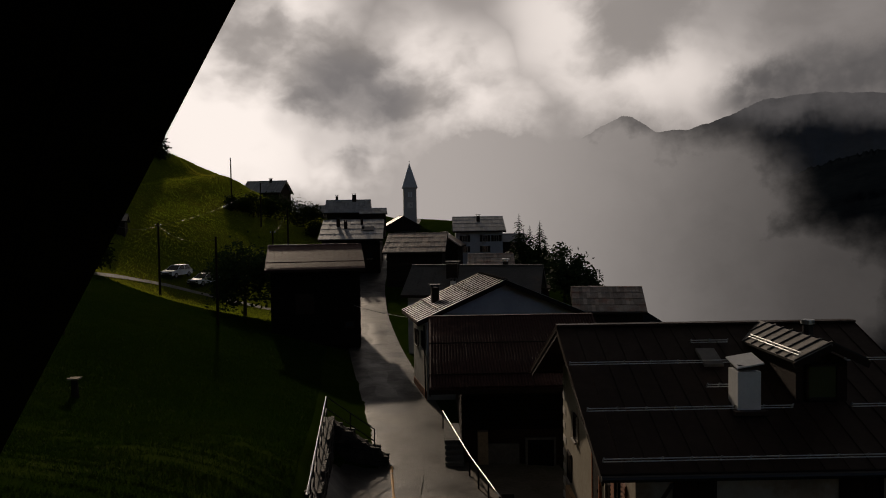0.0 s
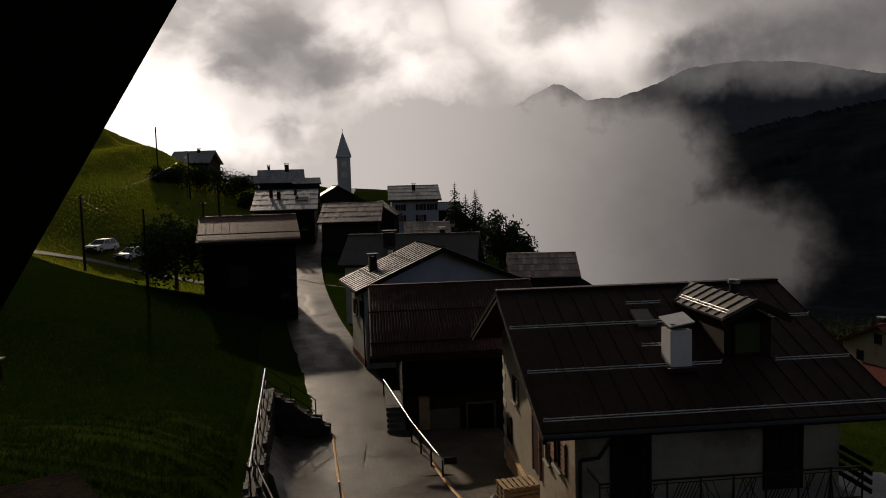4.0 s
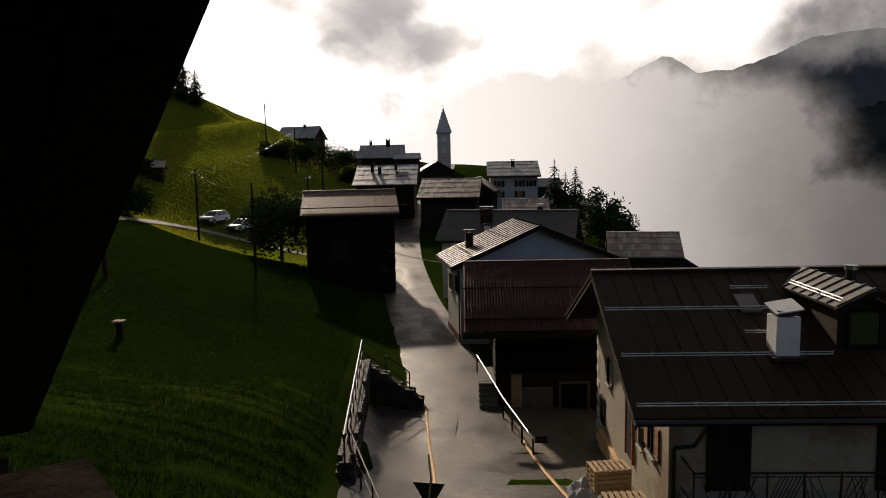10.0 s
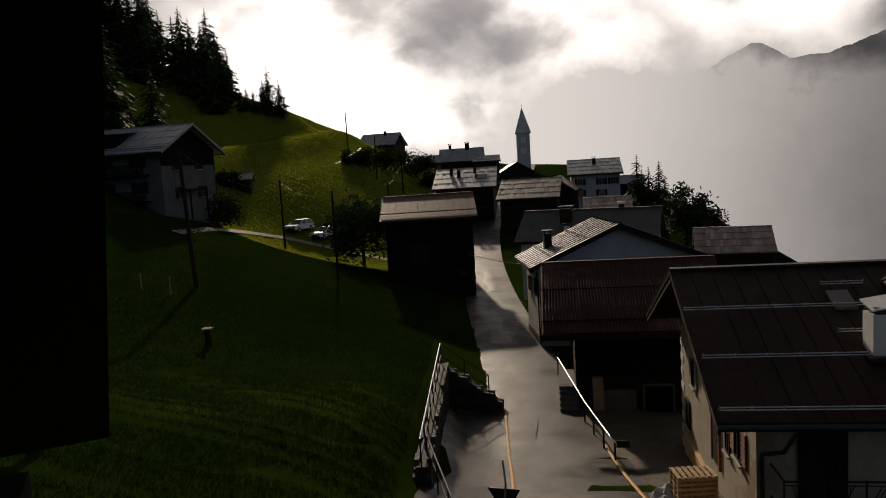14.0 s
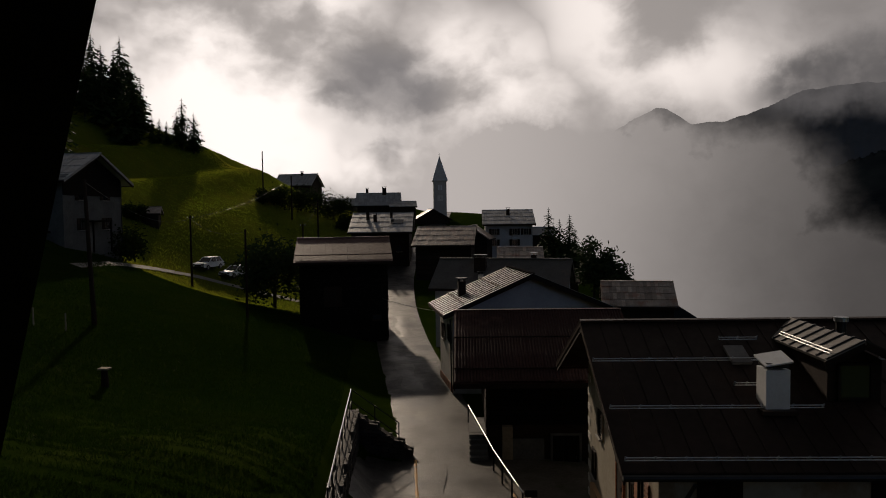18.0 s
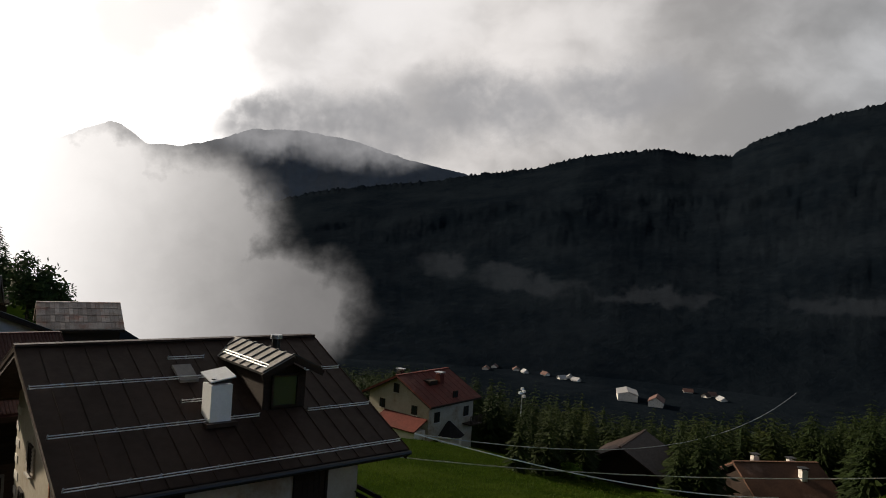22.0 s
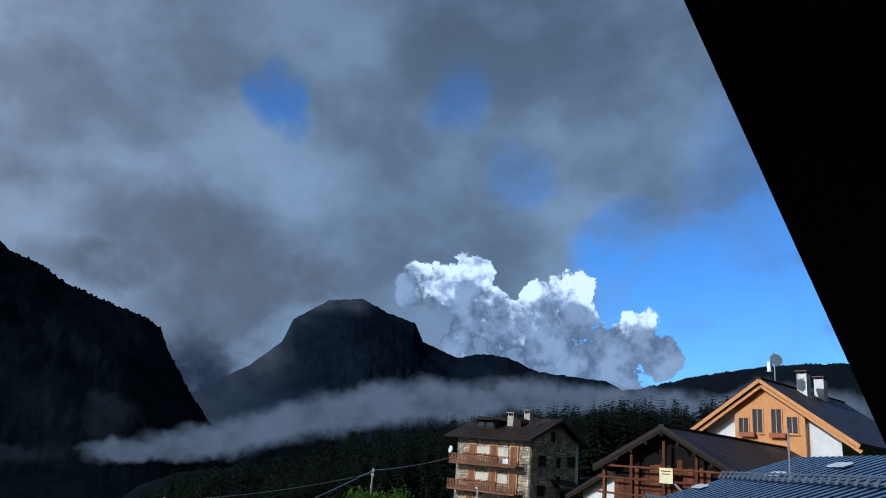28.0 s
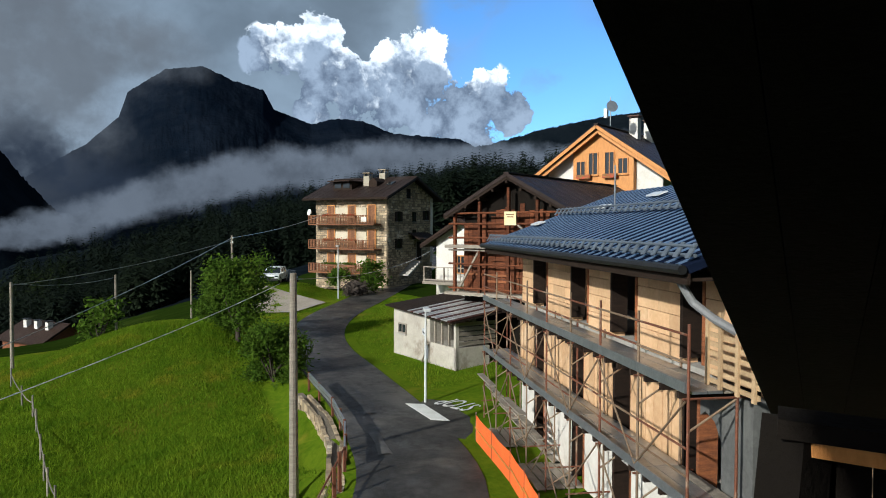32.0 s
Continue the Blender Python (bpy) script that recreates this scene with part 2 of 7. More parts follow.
DARKSHEET = mat("dark_ribbed_sheet", (0.022, 0.02, 0.02), (0.03, 0.027, 0.026), 0.8, 0.85, 0.0, bump=0.05, spec=0.0)
ASPHALT = wet_mat("wet_asphalt", (0.030, 0.0285, 0.0275), (0.068, 0.063, 0.058), (0.12, 0.109, 0.098))
PATCH = wet_mat("asphalt_repair", (0.035, 0.034, 0.034), (0.055, 0.053, 0.052), (0.07, 0.067, 0.064))
CRUMB = wet_mat("broken_pale_asphalt", (0.12, 0.115, 0.11), (0.075, 0.07, 0.066), (0.18, 0.17, 0.16), 0.6, 0.33)
LINE_Y = mat("orange_line_paint", (0.55, 0.26, 0.04), (0.4, 0.2, 0.05), 2.0, 0.7, wear=(0.12, 0.10, 0.08))
LINE_W = mat("white_line_paint", (0.8, 0.8, 0.78), (0.65, 0.65, 0.62), 2.0, 0.7)
DARKWOOD = mat("old_dark_wood", (0.030, 0.018, 0.012), (0.016, 0.010, 0.007), 2.5, 0.85, bump=0.5, spread=0.5, stretch_by=(1, 1, 6), spec=0.2)
# timber with the shade of eaves and backlit sides put into its colour
SHADEWOOD = mat("shade_dark_timber", (0.007, 0.005, 0.004), (0.010, 0.008, 0.006), 2.5, 0.9, bump=0.4, spread=0.4, spec=0.1)
REDWOOD = mat("sun_burnt_wood", (0.32, 0.11, 0.035), (0.15, 0.05, 0.02), 2.5, 0.8, bump=0.5, spread=0.5, stretch_by=(1, 1, 5))
OLDRED = mat("old_red_brown_wood", (0.17, 0.055, 0.022), (0.07, 0.026, 0.014), 2.5, 0.85, bump=0.5, spread=0.7, stretch_by=(1, 1, 5), spec=0.2)
BALCONYWOOD = mat("brown_balcony_wood", (0.24, 0.10, 0.04), (0.12, 0.05, 0.022), 2.5, 0.8, bump=0.5, spread=0.6, stretch_by=(1, 1, 5))
HONEY = mat("new_larch_wood", (0.62, 0.27, 0.06), (0.48, 0.19, 0.04), 2.0, 0.55, bump=0.3, spread=0.15, stretch_by=(3, 3, 1))
GREYWOOD = mat("grey_weathered_wood", (0.30, 0.26, 0.21), (0.19, 0.16, 0.13), 2.5, 0.85, bump=0.5, spread=0.4, stretch_by=(1, 1, 5))
PALEWOOD = mat("pale_pallet_wood", (0.48, 0.34, 0.19), (0.36, 0.24, 0.13), 4.0, 0.8, bump=0.3, spread=0.3)
BROWNROOF = mat("brown_sheet_roof", (0.040, 0.024, 0.018), (0.027, 0.017, 0.013), 0.5, 0.5, 0.0, bump=0.06, wear=(0.05, 0.034, 0.027), spec=0.10)
REDROOF = mat("rusty_red_sheet", (0.066, 0.027, 0.023), (0.045, 0.019, 0.017), 0.6, 0.55, 0.0, bump=0.1, wear=(0.14, 0.07, 0.055), spec=0.08)
PINKROOF = mat("faded_red_roof", (0.15, 0.085, 0.07), (0.11, 0.06, 0.05), 0.6, 0.6, 0.0, bump=0.15, wear=(0.2, 0.13, 0.11), spec=0.15)
DARKROOF = mat("dull_slate_grey_sheet", (0.10, 0.095, 0.09), (0.07, 0.066, 0.062), 0.8, 0.5, 0.0, bump=0.15, wear=(0.13, 0.10, 0.085), spec=0.3)
SLATE = mat("grey_sheet_roof", (0.44, 0.44, 0.445), (0.30, 0.30, 0.305), 0.8, 0.34, 0.1, bump=0.15, spread=0.45)
SHINGLE = mat("wood_shingle", (0.46, 0.38, 0.32), (0.26, 0.19, 0.15), 1.5, 0.36, bump=0.5, spread=0.8, wear=(0.34, 0.17, 0.12))
WORNROOF = mat("worn_brown_tile", (0.14, 0.075, 0.05), (0.09, 0.05, 0.035), 0.8, 0.8, bump=0.3, wear=(0.19, 0.12, 0.09), spec=0.1)
STAINEDROOF = mat("stained_dark_brown_sheet", (0.036, 0.024, 0.021), (0.022, 0.015, 0.013), 0.5, 0.5, 0.0, bump=0.2, wear=(0.065, 0.052, 0.047), spec=0.12)
# one blue roof in two tones: rib shade painted dark, sky reflection painted pale
RIBSHADEROOF = mat("rib_shaded_blue_sheet", (0.011, 0.016, 0.036), (0.007, 0.011, 0.026), 0.8, 0.5, 0.0, bump=0.03, spec=0.0)
RIBGLINTROOF = mat("glint_blue_grey_sheet", (0.12, 0.18, 0.30), (0.09, 0.14, 0.24), 0.8, 0.4, 0.2, bump=0.03)
GUARDSTEEL = mat("dull_grey_steel", (0.16, 0.19, 0.23), (0.10, 0.12, 0.15), 3.0, 0.5, 0.3, bump=0.05)
STEEL = mat("galvanised_steel", (0.45, 0.47, 0.5), (0.35, 0.37, 0.4), 3.0, 0.4, 0.8, bump=0.05)
RUST = mat("rusty_tube", (0.20, 0.065, 0.03), (0.12, 0.05, 0.03), 4.0, 0.75, 0.2, bump=0.2, wear=(0.36, 0.28, 0.2))
TUBE = mat("scaffold_tube", (0.27, 0.20, 0.13), (0.19, 0.12, 0.075), 3.0, 0.6, 0.3, bump=0.1, spread=0.4)
DARKMETAL = mat("dark_ironwork", (0.02, 0.02, 0.022), (0.03, 0.03, 0.03), 3.0, 0.5, 0.5, bump=0.05)
WHITEMETAL = mat("white_painted_metal", (0.72, 0.73, 0.74), (0.62, 0.63, 0.64), 2.0, 0.4, 0.1, bump=0.03)
PLASTER = mat("cream_plaster", (0.62, 0.56, 0.44), (0.52, 0.45, 0.34), 0.9, 0.9, bump=0.25, wear=(0.36, 0.26, 0.18))
# cream plaster dulled by age, and toned down for walls in shade
AGEDSHADEPLASTER = mat("aged_shaded_cream_plaster", (0.40, 0.355, 0.28), (0.32, 0.28, 0.21), 0.9, 0.9, bump=0.3, wear=(0.24, 0.17, 0.11))
WHITEWALL = mat("white_plaster", (0.70, 0.67, 0.62), (0.58, 0.55, 0.50), 1.1, 0.9, bump=0.3, wear=(0.40, 0.36, 0.31))
GREYWALL = mat("grey_plaster", (0.40, 0.40, 0.41), (0.33, 0.33, 0.34), 0.8, 0.9, bump=0.2)
BLOCK = mat("bare_clay_block", (0.66, 0.43, 0.24), (0.54, 0.33, 0.17), 1.2, 0.9, bump=0.3, spread=0.3, wear=(0.7, 0.5, 0.32))
CONCRETE = mat("raw_concrete", (0.42, 0.40, 0.37), (0.32, 0.30, 0.27), 1.0, 0.9, bump=0.3)
STONE = mat("field_stone", (0.40, 0.32, 0.22), (0.26, 0.20, 0.14), 1.5, 0.9, bump=0.5, spread=0.7)
DARKSTONE = mat("dark_wet_stone", (0.05, 0.045, 0.04), (0.03, 0.027, 0.024), 1.5, 0.8, bump=0.5, spread=0.8, spec=0.3)
# pale stone whose tone also carries the glare round the tower
TOWERSTONE = mat("glare_pale_tower_stone", (0.5, 0.47, 0.43), (0.4, 0.37, 0.34), 0.8, 0.9, bump=0.3)
MORTAR = mat("lime_mortar", (0.42, 0.37, 0.29), (0.34, 0.29, 0.23), 2.0, 0.95, bump=0.3)
PANE = glass("window_glass")
# near-black colour that stands for shade inside rooms
SHADEIN = mat("interior_shade", (0.012, 0.011, 0.01), (0.02, 0.018, 0.016), 2.0, 0.9, bump=0)
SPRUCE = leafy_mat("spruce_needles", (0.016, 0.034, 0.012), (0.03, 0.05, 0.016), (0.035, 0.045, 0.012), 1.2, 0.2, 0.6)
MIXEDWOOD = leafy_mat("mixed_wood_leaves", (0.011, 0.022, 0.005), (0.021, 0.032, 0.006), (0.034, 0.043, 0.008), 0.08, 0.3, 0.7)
# spruce needles again, with cloud shade put into the colour
SHADEDSPRUCE = leafy_mat("shaded_spruce_needles", (0.004, 0.008, 0.005), (0.007, 0.012, 0.006), (0.010, 0.016, 0.007), 0.05, 0.15, 0.6)
LEAF = leafy_mat("broad_leaves", (0.045, 0.09, 0.007), (0.075, 0.125, 0.010), (0.11, 0.15, 0.012), 1.0, 0.35, 0.8)
BARK = mat("bark", (0.06, 0.045, 0.035), (0.04, 0.03, 0.025), 3.0, 0.9, bump=0.6)
ORANGE = mat("orange_safety_net", (0.85, 0.16, 0.03), (0.75, 0.12, 0.02), 2.0, 0.6, bump=0.1)
# distance haze and cloud shade are put into these base colours
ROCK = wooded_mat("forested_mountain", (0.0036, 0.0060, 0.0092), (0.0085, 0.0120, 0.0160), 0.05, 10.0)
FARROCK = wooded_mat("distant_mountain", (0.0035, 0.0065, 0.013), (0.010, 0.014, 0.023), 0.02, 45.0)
HAZEROCK = wooded_mat("haze_tinted_mountain", (0.062, 0.074, 0.094), (0.085, 0.098, 0.118), 0.02, 30.0)
FLOWER = mat("red_geraniums", (0.5, 0.04, 0.03), (0.1, 0.14, 0.03), 6.0, 0.8, bump=0.3)

# ---- mesh writing ----
class Geo:
    """Collects vertices and faces for one mesh."""

    def __init__(self):
        self.v, self.f = [], []

    def box(self, c, s, rz=0.0, m=None):
        """A box with its centre at c and its sizes s, turned rz degrees, or placed by m."""
        k = len(self.v)
        q = m or Matrix.Rotation(radians(rz), 3, "Z")
        c = Vector(c)
        for x in (-0.5, 0.5):
            for y in (-0.5, 0.5):
                for z in (-0.5, 0.5):
                    self.v.append(c + q @ Vector((x * s[0], y * s[1], z * s[2])))
        for f in ((0, 1, 3, 2), (4, 6, 7, 5), (0, 4, 5, 1), (2, 3, 7, 6), (0, 2, 6, 4), (1, 5, 7, 3)):
            self.f.append([k + i for i in f])
        return self

    def beam(self, a, b, w, h=None, up=(0, 0, 1)):
        """A squared bar from a to b."""
        a, b = Vector(a), Vector(b)
        d = (b - a)
        x = d.normalized()
        y = Vector(up).cross(x)
        y = y.normalized() if y.length > 1e-4 else Vector((0, 1, 0)).cross(x).normalized()
        z = x.cross(y)
        q = Matrix((x, y, z)).transposed()
        return self.box((a + b) / 2, (d.length, w, h or w), m=q)

    def tube(self, a, b, r, r2=None, n=8):
        """A round bar from a to b."""
        a, b = Vector(a), Vector(b)
        x = (b - a).normalized()
        y = x.orthogonal().normalized()
        z = x.cross(y)
        k = len(self.v)
        for i in range(n):
            t = 2 * math.pi * i / n
            o = y * math.cos(t) + z * math.sin(t)
            self.v += [a + o * r, b + o * (r if r2 is None else r2)]
        for i in range(n):
            j = (i + 1) % n
            self.f.append([k + 2 * i, k + 2 * j, k + 2 * j + 1, k + 2 * i + 1])
        self.f.append([k + 2 * i for i in range(n)][::-1])
        self.f.append([k + 2 * i + 1 for i in range(n)])
        return self

    def slab(self, pts, thick):
        """A plate under the polygon pts, that thick."""
        pts = [Vector(p) for p in pts]
        nrm = (pts[1] - pts[0]).cross(pts[2] - pts[0]).normalized()
        k, n = len(self.v), len(pts)
        self.v += pts + [p - nrm * thick for p in pts]
        self.f.append(list(range(k, k + n)))
        self.f.append(list(range(k + n, k + 2 * n))[::-1])
        for i in range(n):
            j = (i + 1) % n
            self.f.append([k + i, k + n + i, k + n + j, k + j])
        return self

    def prism(self, poly, axis, a, b):
        """The polygon poly of (u, z) drawn out along x or y from a to b."""
        k, n = len(self.v), len(poly)
        for t in (a, b):
            for u, z in poly:
                self.v.append(Vector((t, u, z)) if axis == "x" else Vector((u, t, z)))
        self.f.append(list(range(k, k + n)))
        self.f.append(list(range(k + n, k + 2 * n))[::-1])
        for i in range(n):
            j = (i + 1) % n
            self.f.append([k + i, k + n + i, k + n + j, k + j])
        return self

    def mesh(self, name, material, smooth=False):
        m = bpy.data.meshes.new(name)
        m.from_pydata([tuple(p) for p in self.v], [], self.f)
        m.materials.append(material)
        b = bmesh.new()
        b.from_mesh(m)
        bmesh.ops.recalc_face_normals(b, faces=b.faces)
        b.to_mesh(m)
        b.free()
        if smooth:
            m.shade_smooth()
        return m


def part(name, geo, material, parent, label="", m=None, smooth=False):
    """Links geo as one mesh object under a thing or a part."""
    ob = new(name, geo if isinstance(geo, bpy.types.Mesh) else geo.mesh(name, material, smooth))
    ob.parent = parent
    if m is not None:
        ob.matrix_basis = m
    if label:
        ob["label"] = label
    return ob


def thing(name, m, label, category, group="", kind=""):
    ob = new(name)
    ob.matrix_basis = m
    ob.empty_display_size = 0.2
    return tagged(ob, label, category, group, kind)


def solid(name, geo, material, label, category, group="", kind="", m=None, smooth=False):
    """A thing that is one mesh."""
    ob = new(name, geo.mesh(name, material, smooth))
    if m is not None:
        ob.matrix_basis = m
    return tagged(ob, label, category, group, kind)


# ---- the lie of the land ----
ROAD = [(-10, 3600, -245), (-10, 900, -70), (-10, 400, -4), (-9, 240, 9), (-8, 190, 12.0), (-8, 165, 10.8), (-9, 130, 6.2), (-10.8, 107, 3.9), (-9.4, 86, 1.7), (-6.6, 66, 0.45),
        (-3.0, 46, 0.05), (-0.9, 34, -0.1), (-0.1, 30, 0.1), (0.4, 26, 0.55), (0.8, 22, 1.2), (1.4, 17, 1.8), (3.6, 10, 2.3), (8.0, 2.5, 2.8), (13.0, -5.0, 3.4), (18.2, -10.2, 4.0),
        (26, -12.9, 4.0), (35, -14.6, 4.1), (43, -16.0, 4.2), (50, -18.4, 4.3), (57, -22.4, 4.5), (64, -28.3, 4.9), (75, -37, 5.4), (90, -48, 6.0), (130, -75, 8), (400, -260, 20), (3000, -1900, 60)]


def glide(pts, step=1.0):
    """The points of a smooth line through pts."""
    out = []
    for i in range(len(pts) - 1):
        p0, p1, p2, p3 = (Vector(pts[min(max(j, 0), len(pts) - 1)]) for j in (i - 1, i, i + 1, i + 2))
        n = min(30, max(2, int((p2 - p1).length / step)))
        for k in range(n):
            t = k / n
            out.append(0.5 * (2 * p1 + (p2 - p0) * t + (2 * p0 - 5 * p1 + 4 * p2 - p3) * t * t + (3 * p1 - p0 - 3 * p2 + p3) * t ** 3))
    return out + [Vector(pts[-1])]


LINE = glide(ROAD, 1.2)
LX, LY, LZ = (np.array([p[i] for p in LINE]) for i in range(3))
TX, TY = np.gradient(LX), np.gradient(LY)
TL = np.hypot(TX, TY)
TX, TY = TX / TL, TY / TL


def smooth(a, b, x):
    t = np.clip((x - a) / (b - a), 0, 1)
    return t * t * (3 - 2 * t)


WOOD_AZ = [-90, -81.5, -78.6, -75.8, -69.9, -66.3, -62, -58.4, -55, -52.2, -47, -42.5, -36, -31.6, -20]
WOOD_EL = [-5.0, -5.4, -6.0, -6.4, -8.2, -8.3, -8.9, -9.8, -11.0, -10.2, -10.4, -9.9, -9.6, -9.8, -10.0]
HILL_AZ = [-136, -118.4, -108.7, -105.3, -102.4, -99.9, -94.5, -92.3, -89.6, -87.9, -82]
HILL_EL = [5.0, 4.2, 3.1, 2.3, 1.8, 1.0, -0.4, -1.1, -2.0, -3.4, -5.2]


DROP_AZ = [-80, -76, -71.5, -68, -62, -55, -50, -43]
DROP_EL = [-10, -12, -14.8, -16.5, -17.3, -17.3, -16.5, -15.0]
CREST_AZ = [7, 11.5, 16, 21, 27, 30, 34, 45]
CREST_EL = [-0.7, 0.2, 2.9, 5.0, 7.4, 8.9, 11.0, 15]


def height(x, y):
    """The ground's height at arrays x, y: a road on a hillside that climbs to the west and falls to the valley in the east."""
    x, y = np.atleast_1d(np.asarray(x, float)), np.atleast_1d(np.asarray(y, float))
    out = np.empty(x.shape)
    for s in range(0, x.size, 4000):
        xs, ys = x.flat[s:s + 4000], y.flat[s:s + 4000]
        d2 = (xs[:, None] - LX[None]) ** 2 + (ys[:, None] - LY[None]) ** 2
        i = d2.argmin(1)
        side = (xs - LX[i]) * TY[i] - (ys - LY[i]) * TX[i]      # positive on the uphill side
        d = np.sqrt(d2[np.arange(len(i)), i])
        u = np.where(side > 0, np.maximum(d - 2.6, 0), 0)
        v = np.where(side <= 0, np.maximum(d - 2.6, 0), 0)
        base = LZ[i]
        # unseen slope behind the balcony is kept steep to cut sky light
        south = (1 - smooth(-6, 14, ys)) * smooth(-8, 8, xs)
        up = (0.27 * u + 0.0030 * u * u) * (1 - south) + 0.07 * u * south
        up = np.where(u > 90, np.minimum(up, 50 + 0.15 * (u - 90)), up) * (1 - 0.85 * smooth(150, 240, ys))
        near_wall = 1.6 * np.exp(-((xs + 8.5) / 5) ** 2 - ((ys - 28) / 9) ** 2) * (xs < -0.115 * (ys - 23) - 4.5)
        side = np.exp(-((xs + 3.2) / 2.2) ** 4 - ((ys - 28) / 8) ** 4)
        dn = (0.05 * v + 0.0022 * v * v) * (1 - south) + (0.14 * v + 0.0016 * v * v) * south
        dn = dn + 0.95 * smooth(0.0, 0.9, v) * smooth(14, 18, xs) * (1 - smooth(33, 38, xs)) * south
        dn = dn + 0.34 * np.maximum(v - 13, 0) * smooth(52, 75, ys)
        dn = np.where(dn > 30, 30 + (dn - 30) * 0.45, dn)
        z = base + up - dn
        far = np.hypot(xs, ys)
        az = np.degrees(np.arctan2(-xs, ys))
        # wooded slope into the valley, and the wooded hill south of the meadow
        crown = 12 + far * np.tan(np.radians(np.interp(az, WOOD_AZ, WOOD_EL))) - 13 - 0.10 * np.maximum(far - 320, 0)
        k = smooth(92, 118, far) * smooth(-18, -28, az) * (1 - smooth(-76, -84, az))
        z = z * (1 - k) + np.minimum(crown, z + 40) * k
        top = 12 + 330 * np.tan(np.radians(np.interp(az, HILL_AZ, HILL_EL))) - 13
        k = smooth(150, 320, far) * smooth(-78, -88, az) * (1 - smooth(600, 1100, far))
        z = z * (1 - k) + top * k
        # crest of the western hill
        k = smooth(6, 10, az) * smooth(70, 100, far) * (1 - smooth(60, 75, az))
        z = z * (1 - k) + np.minimum(z, 12.8 + far * np.tan(np.radians(np.interp(az, CREST_AZ, CREST_EL)))) * k
        z += 0.9 * (np.sin(1.1 * up + 0.6 * np.sin(ys * 0.05)) - 1) * smooth(8, 16, up) * smooth(50, 80, ys)
        z -= 4.6 * np.exp(-((xs + 31) / 15) ** 2 - ((ys - 85) / 16) ** 2)
        # brow of the southern slope, car park, and the drop below the meadow
        z += 2.2 * np.exp(-((xs - 52) / 9) ** 2 - ((ys + 7) / 7) ** 2) * smooth(3.2, 7, d) + 2.3 * np.exp(-((xs - 71.5) / 6.5) ** 2 - ((ys + 21.5) / 6) ** 2) * smooth(3.0, 7.5, d)
        k = smooth(34, 44, far) * smooth(-40, -46, az) * (1 - smooth(-74, -80, az))
        z = z * (1 - k) + np.minimum(z, 12 + far * np.tan(np.radians(np.interp(az, DROP_AZ, DROP_EL)))) * k
        z += near_wall - side * up
        roll_ = (np.sin(xs * 0.11 + ys * 0.05) + np.sin(ys * 0.13 - xs * 0.07)) * 0.10 * smooth(3, 14, d)
        out.flat[s:s + 4000] = np.maximum(z + roll_, -150)
    return out


def hgt(x, y):
    return float(height([x], [y])[0])


def axis(lo, hi, fine_lo, fine_hi, step):
    a = list(np.arange(fine_lo, fine_hi, step))
    s, p = step, fine_hi
    while p < hi:
        a.append(p)
        s *= 1.16
        p += s
    s, p = step, fine_lo
    while p > lo:
        s *= 1.16
        p -= s
        a.insert(0, p)
    return np.array(a)


gx, gy = axis(-2600, 4400, -50, 95, 1.0), axis(-3600, 3600, -45, 120, 1.0)
GX, GY = np.meshgrid(gx, gy)
GZ = height(GX.ravel(), GY.ravel()).reshape(GX.shape)
gm = bpy.data.meshes.new("ground")
nx, ny = len(gx), len(gy)
idx = np.arange(nx * ny).reshape(ny, nx)
gm.from_pydata(np.stack([GX.ravel(), GY.ravel(), GZ.ravel()], 1).tolist(), [],
               np.stack([idx[:-1, :-1], idx[:-1, 1:], idx[1:, 1:], idx[1:, :-1]], -1).reshape(-1, 4).tolist())
gm.materials.append(GRASS)
gm.materials.append(ROCK)
# ground under the sunny hill and slope is brightened to match its blades
gm.materials.append(mat("sunlit_hill_ground", (0.085, 0.11, 0.012), (0.12, 0.13, 0.016), 0.12, 1.0, bump=1.0, bump_scale=4.0, wear=(0.15, 0.14, 0.02), spec=0.0))
gm.materials.append(mat("sunlit_slope_ground", (0.055, 0.105, 0.004), (0.105, 0.15, 0.007), 0.5, 1.0, bump=1.0, bump_scale=6.0, wear=(0.15, 0.15, 0.014), spec=0.0))
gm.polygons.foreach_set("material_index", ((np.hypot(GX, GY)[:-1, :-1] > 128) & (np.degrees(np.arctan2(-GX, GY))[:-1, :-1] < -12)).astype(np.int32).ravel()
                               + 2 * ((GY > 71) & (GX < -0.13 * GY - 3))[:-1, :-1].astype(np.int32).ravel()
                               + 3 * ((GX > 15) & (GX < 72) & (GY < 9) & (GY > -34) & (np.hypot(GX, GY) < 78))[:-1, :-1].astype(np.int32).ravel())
gm.shade_smooth()
ground = tagged(new("ground", gm), "sloping green alpine meadow falling from hillside to valley", "meadow", kind="structure")


def ribbon(name, line, half, lift, material, label, category, offset=0.0, drape=False):
    """A strip of paving along a line."""
    pts = [Vector(p) for p in line]
    g = Geo()
    for i, p in enumerate(pts):
        d = pts[min(i + 1, len(pts) - 1)] - pts[max(i - 1, 0)]
        s = Vector((d.y, -d.x, 0)).normalized()
        w = half(i) if callable(half) else half
        for k in (-1, -0.35, 0.35, 1):
            q = p + s * (offset + k * w)
            q.z = hgt(q.x, q.y) + lift if drape else p.z + lift + 0.04 * (1 - k * k)
            g.v.append(q)
        if i:
            b = 4 * i
            for k in range(3):
                g.f.append([b + k, b + k + 1, b + k - 3, b + k - 4])
    return solid(name, g, material, label, category, kind="structure", smooth=True)


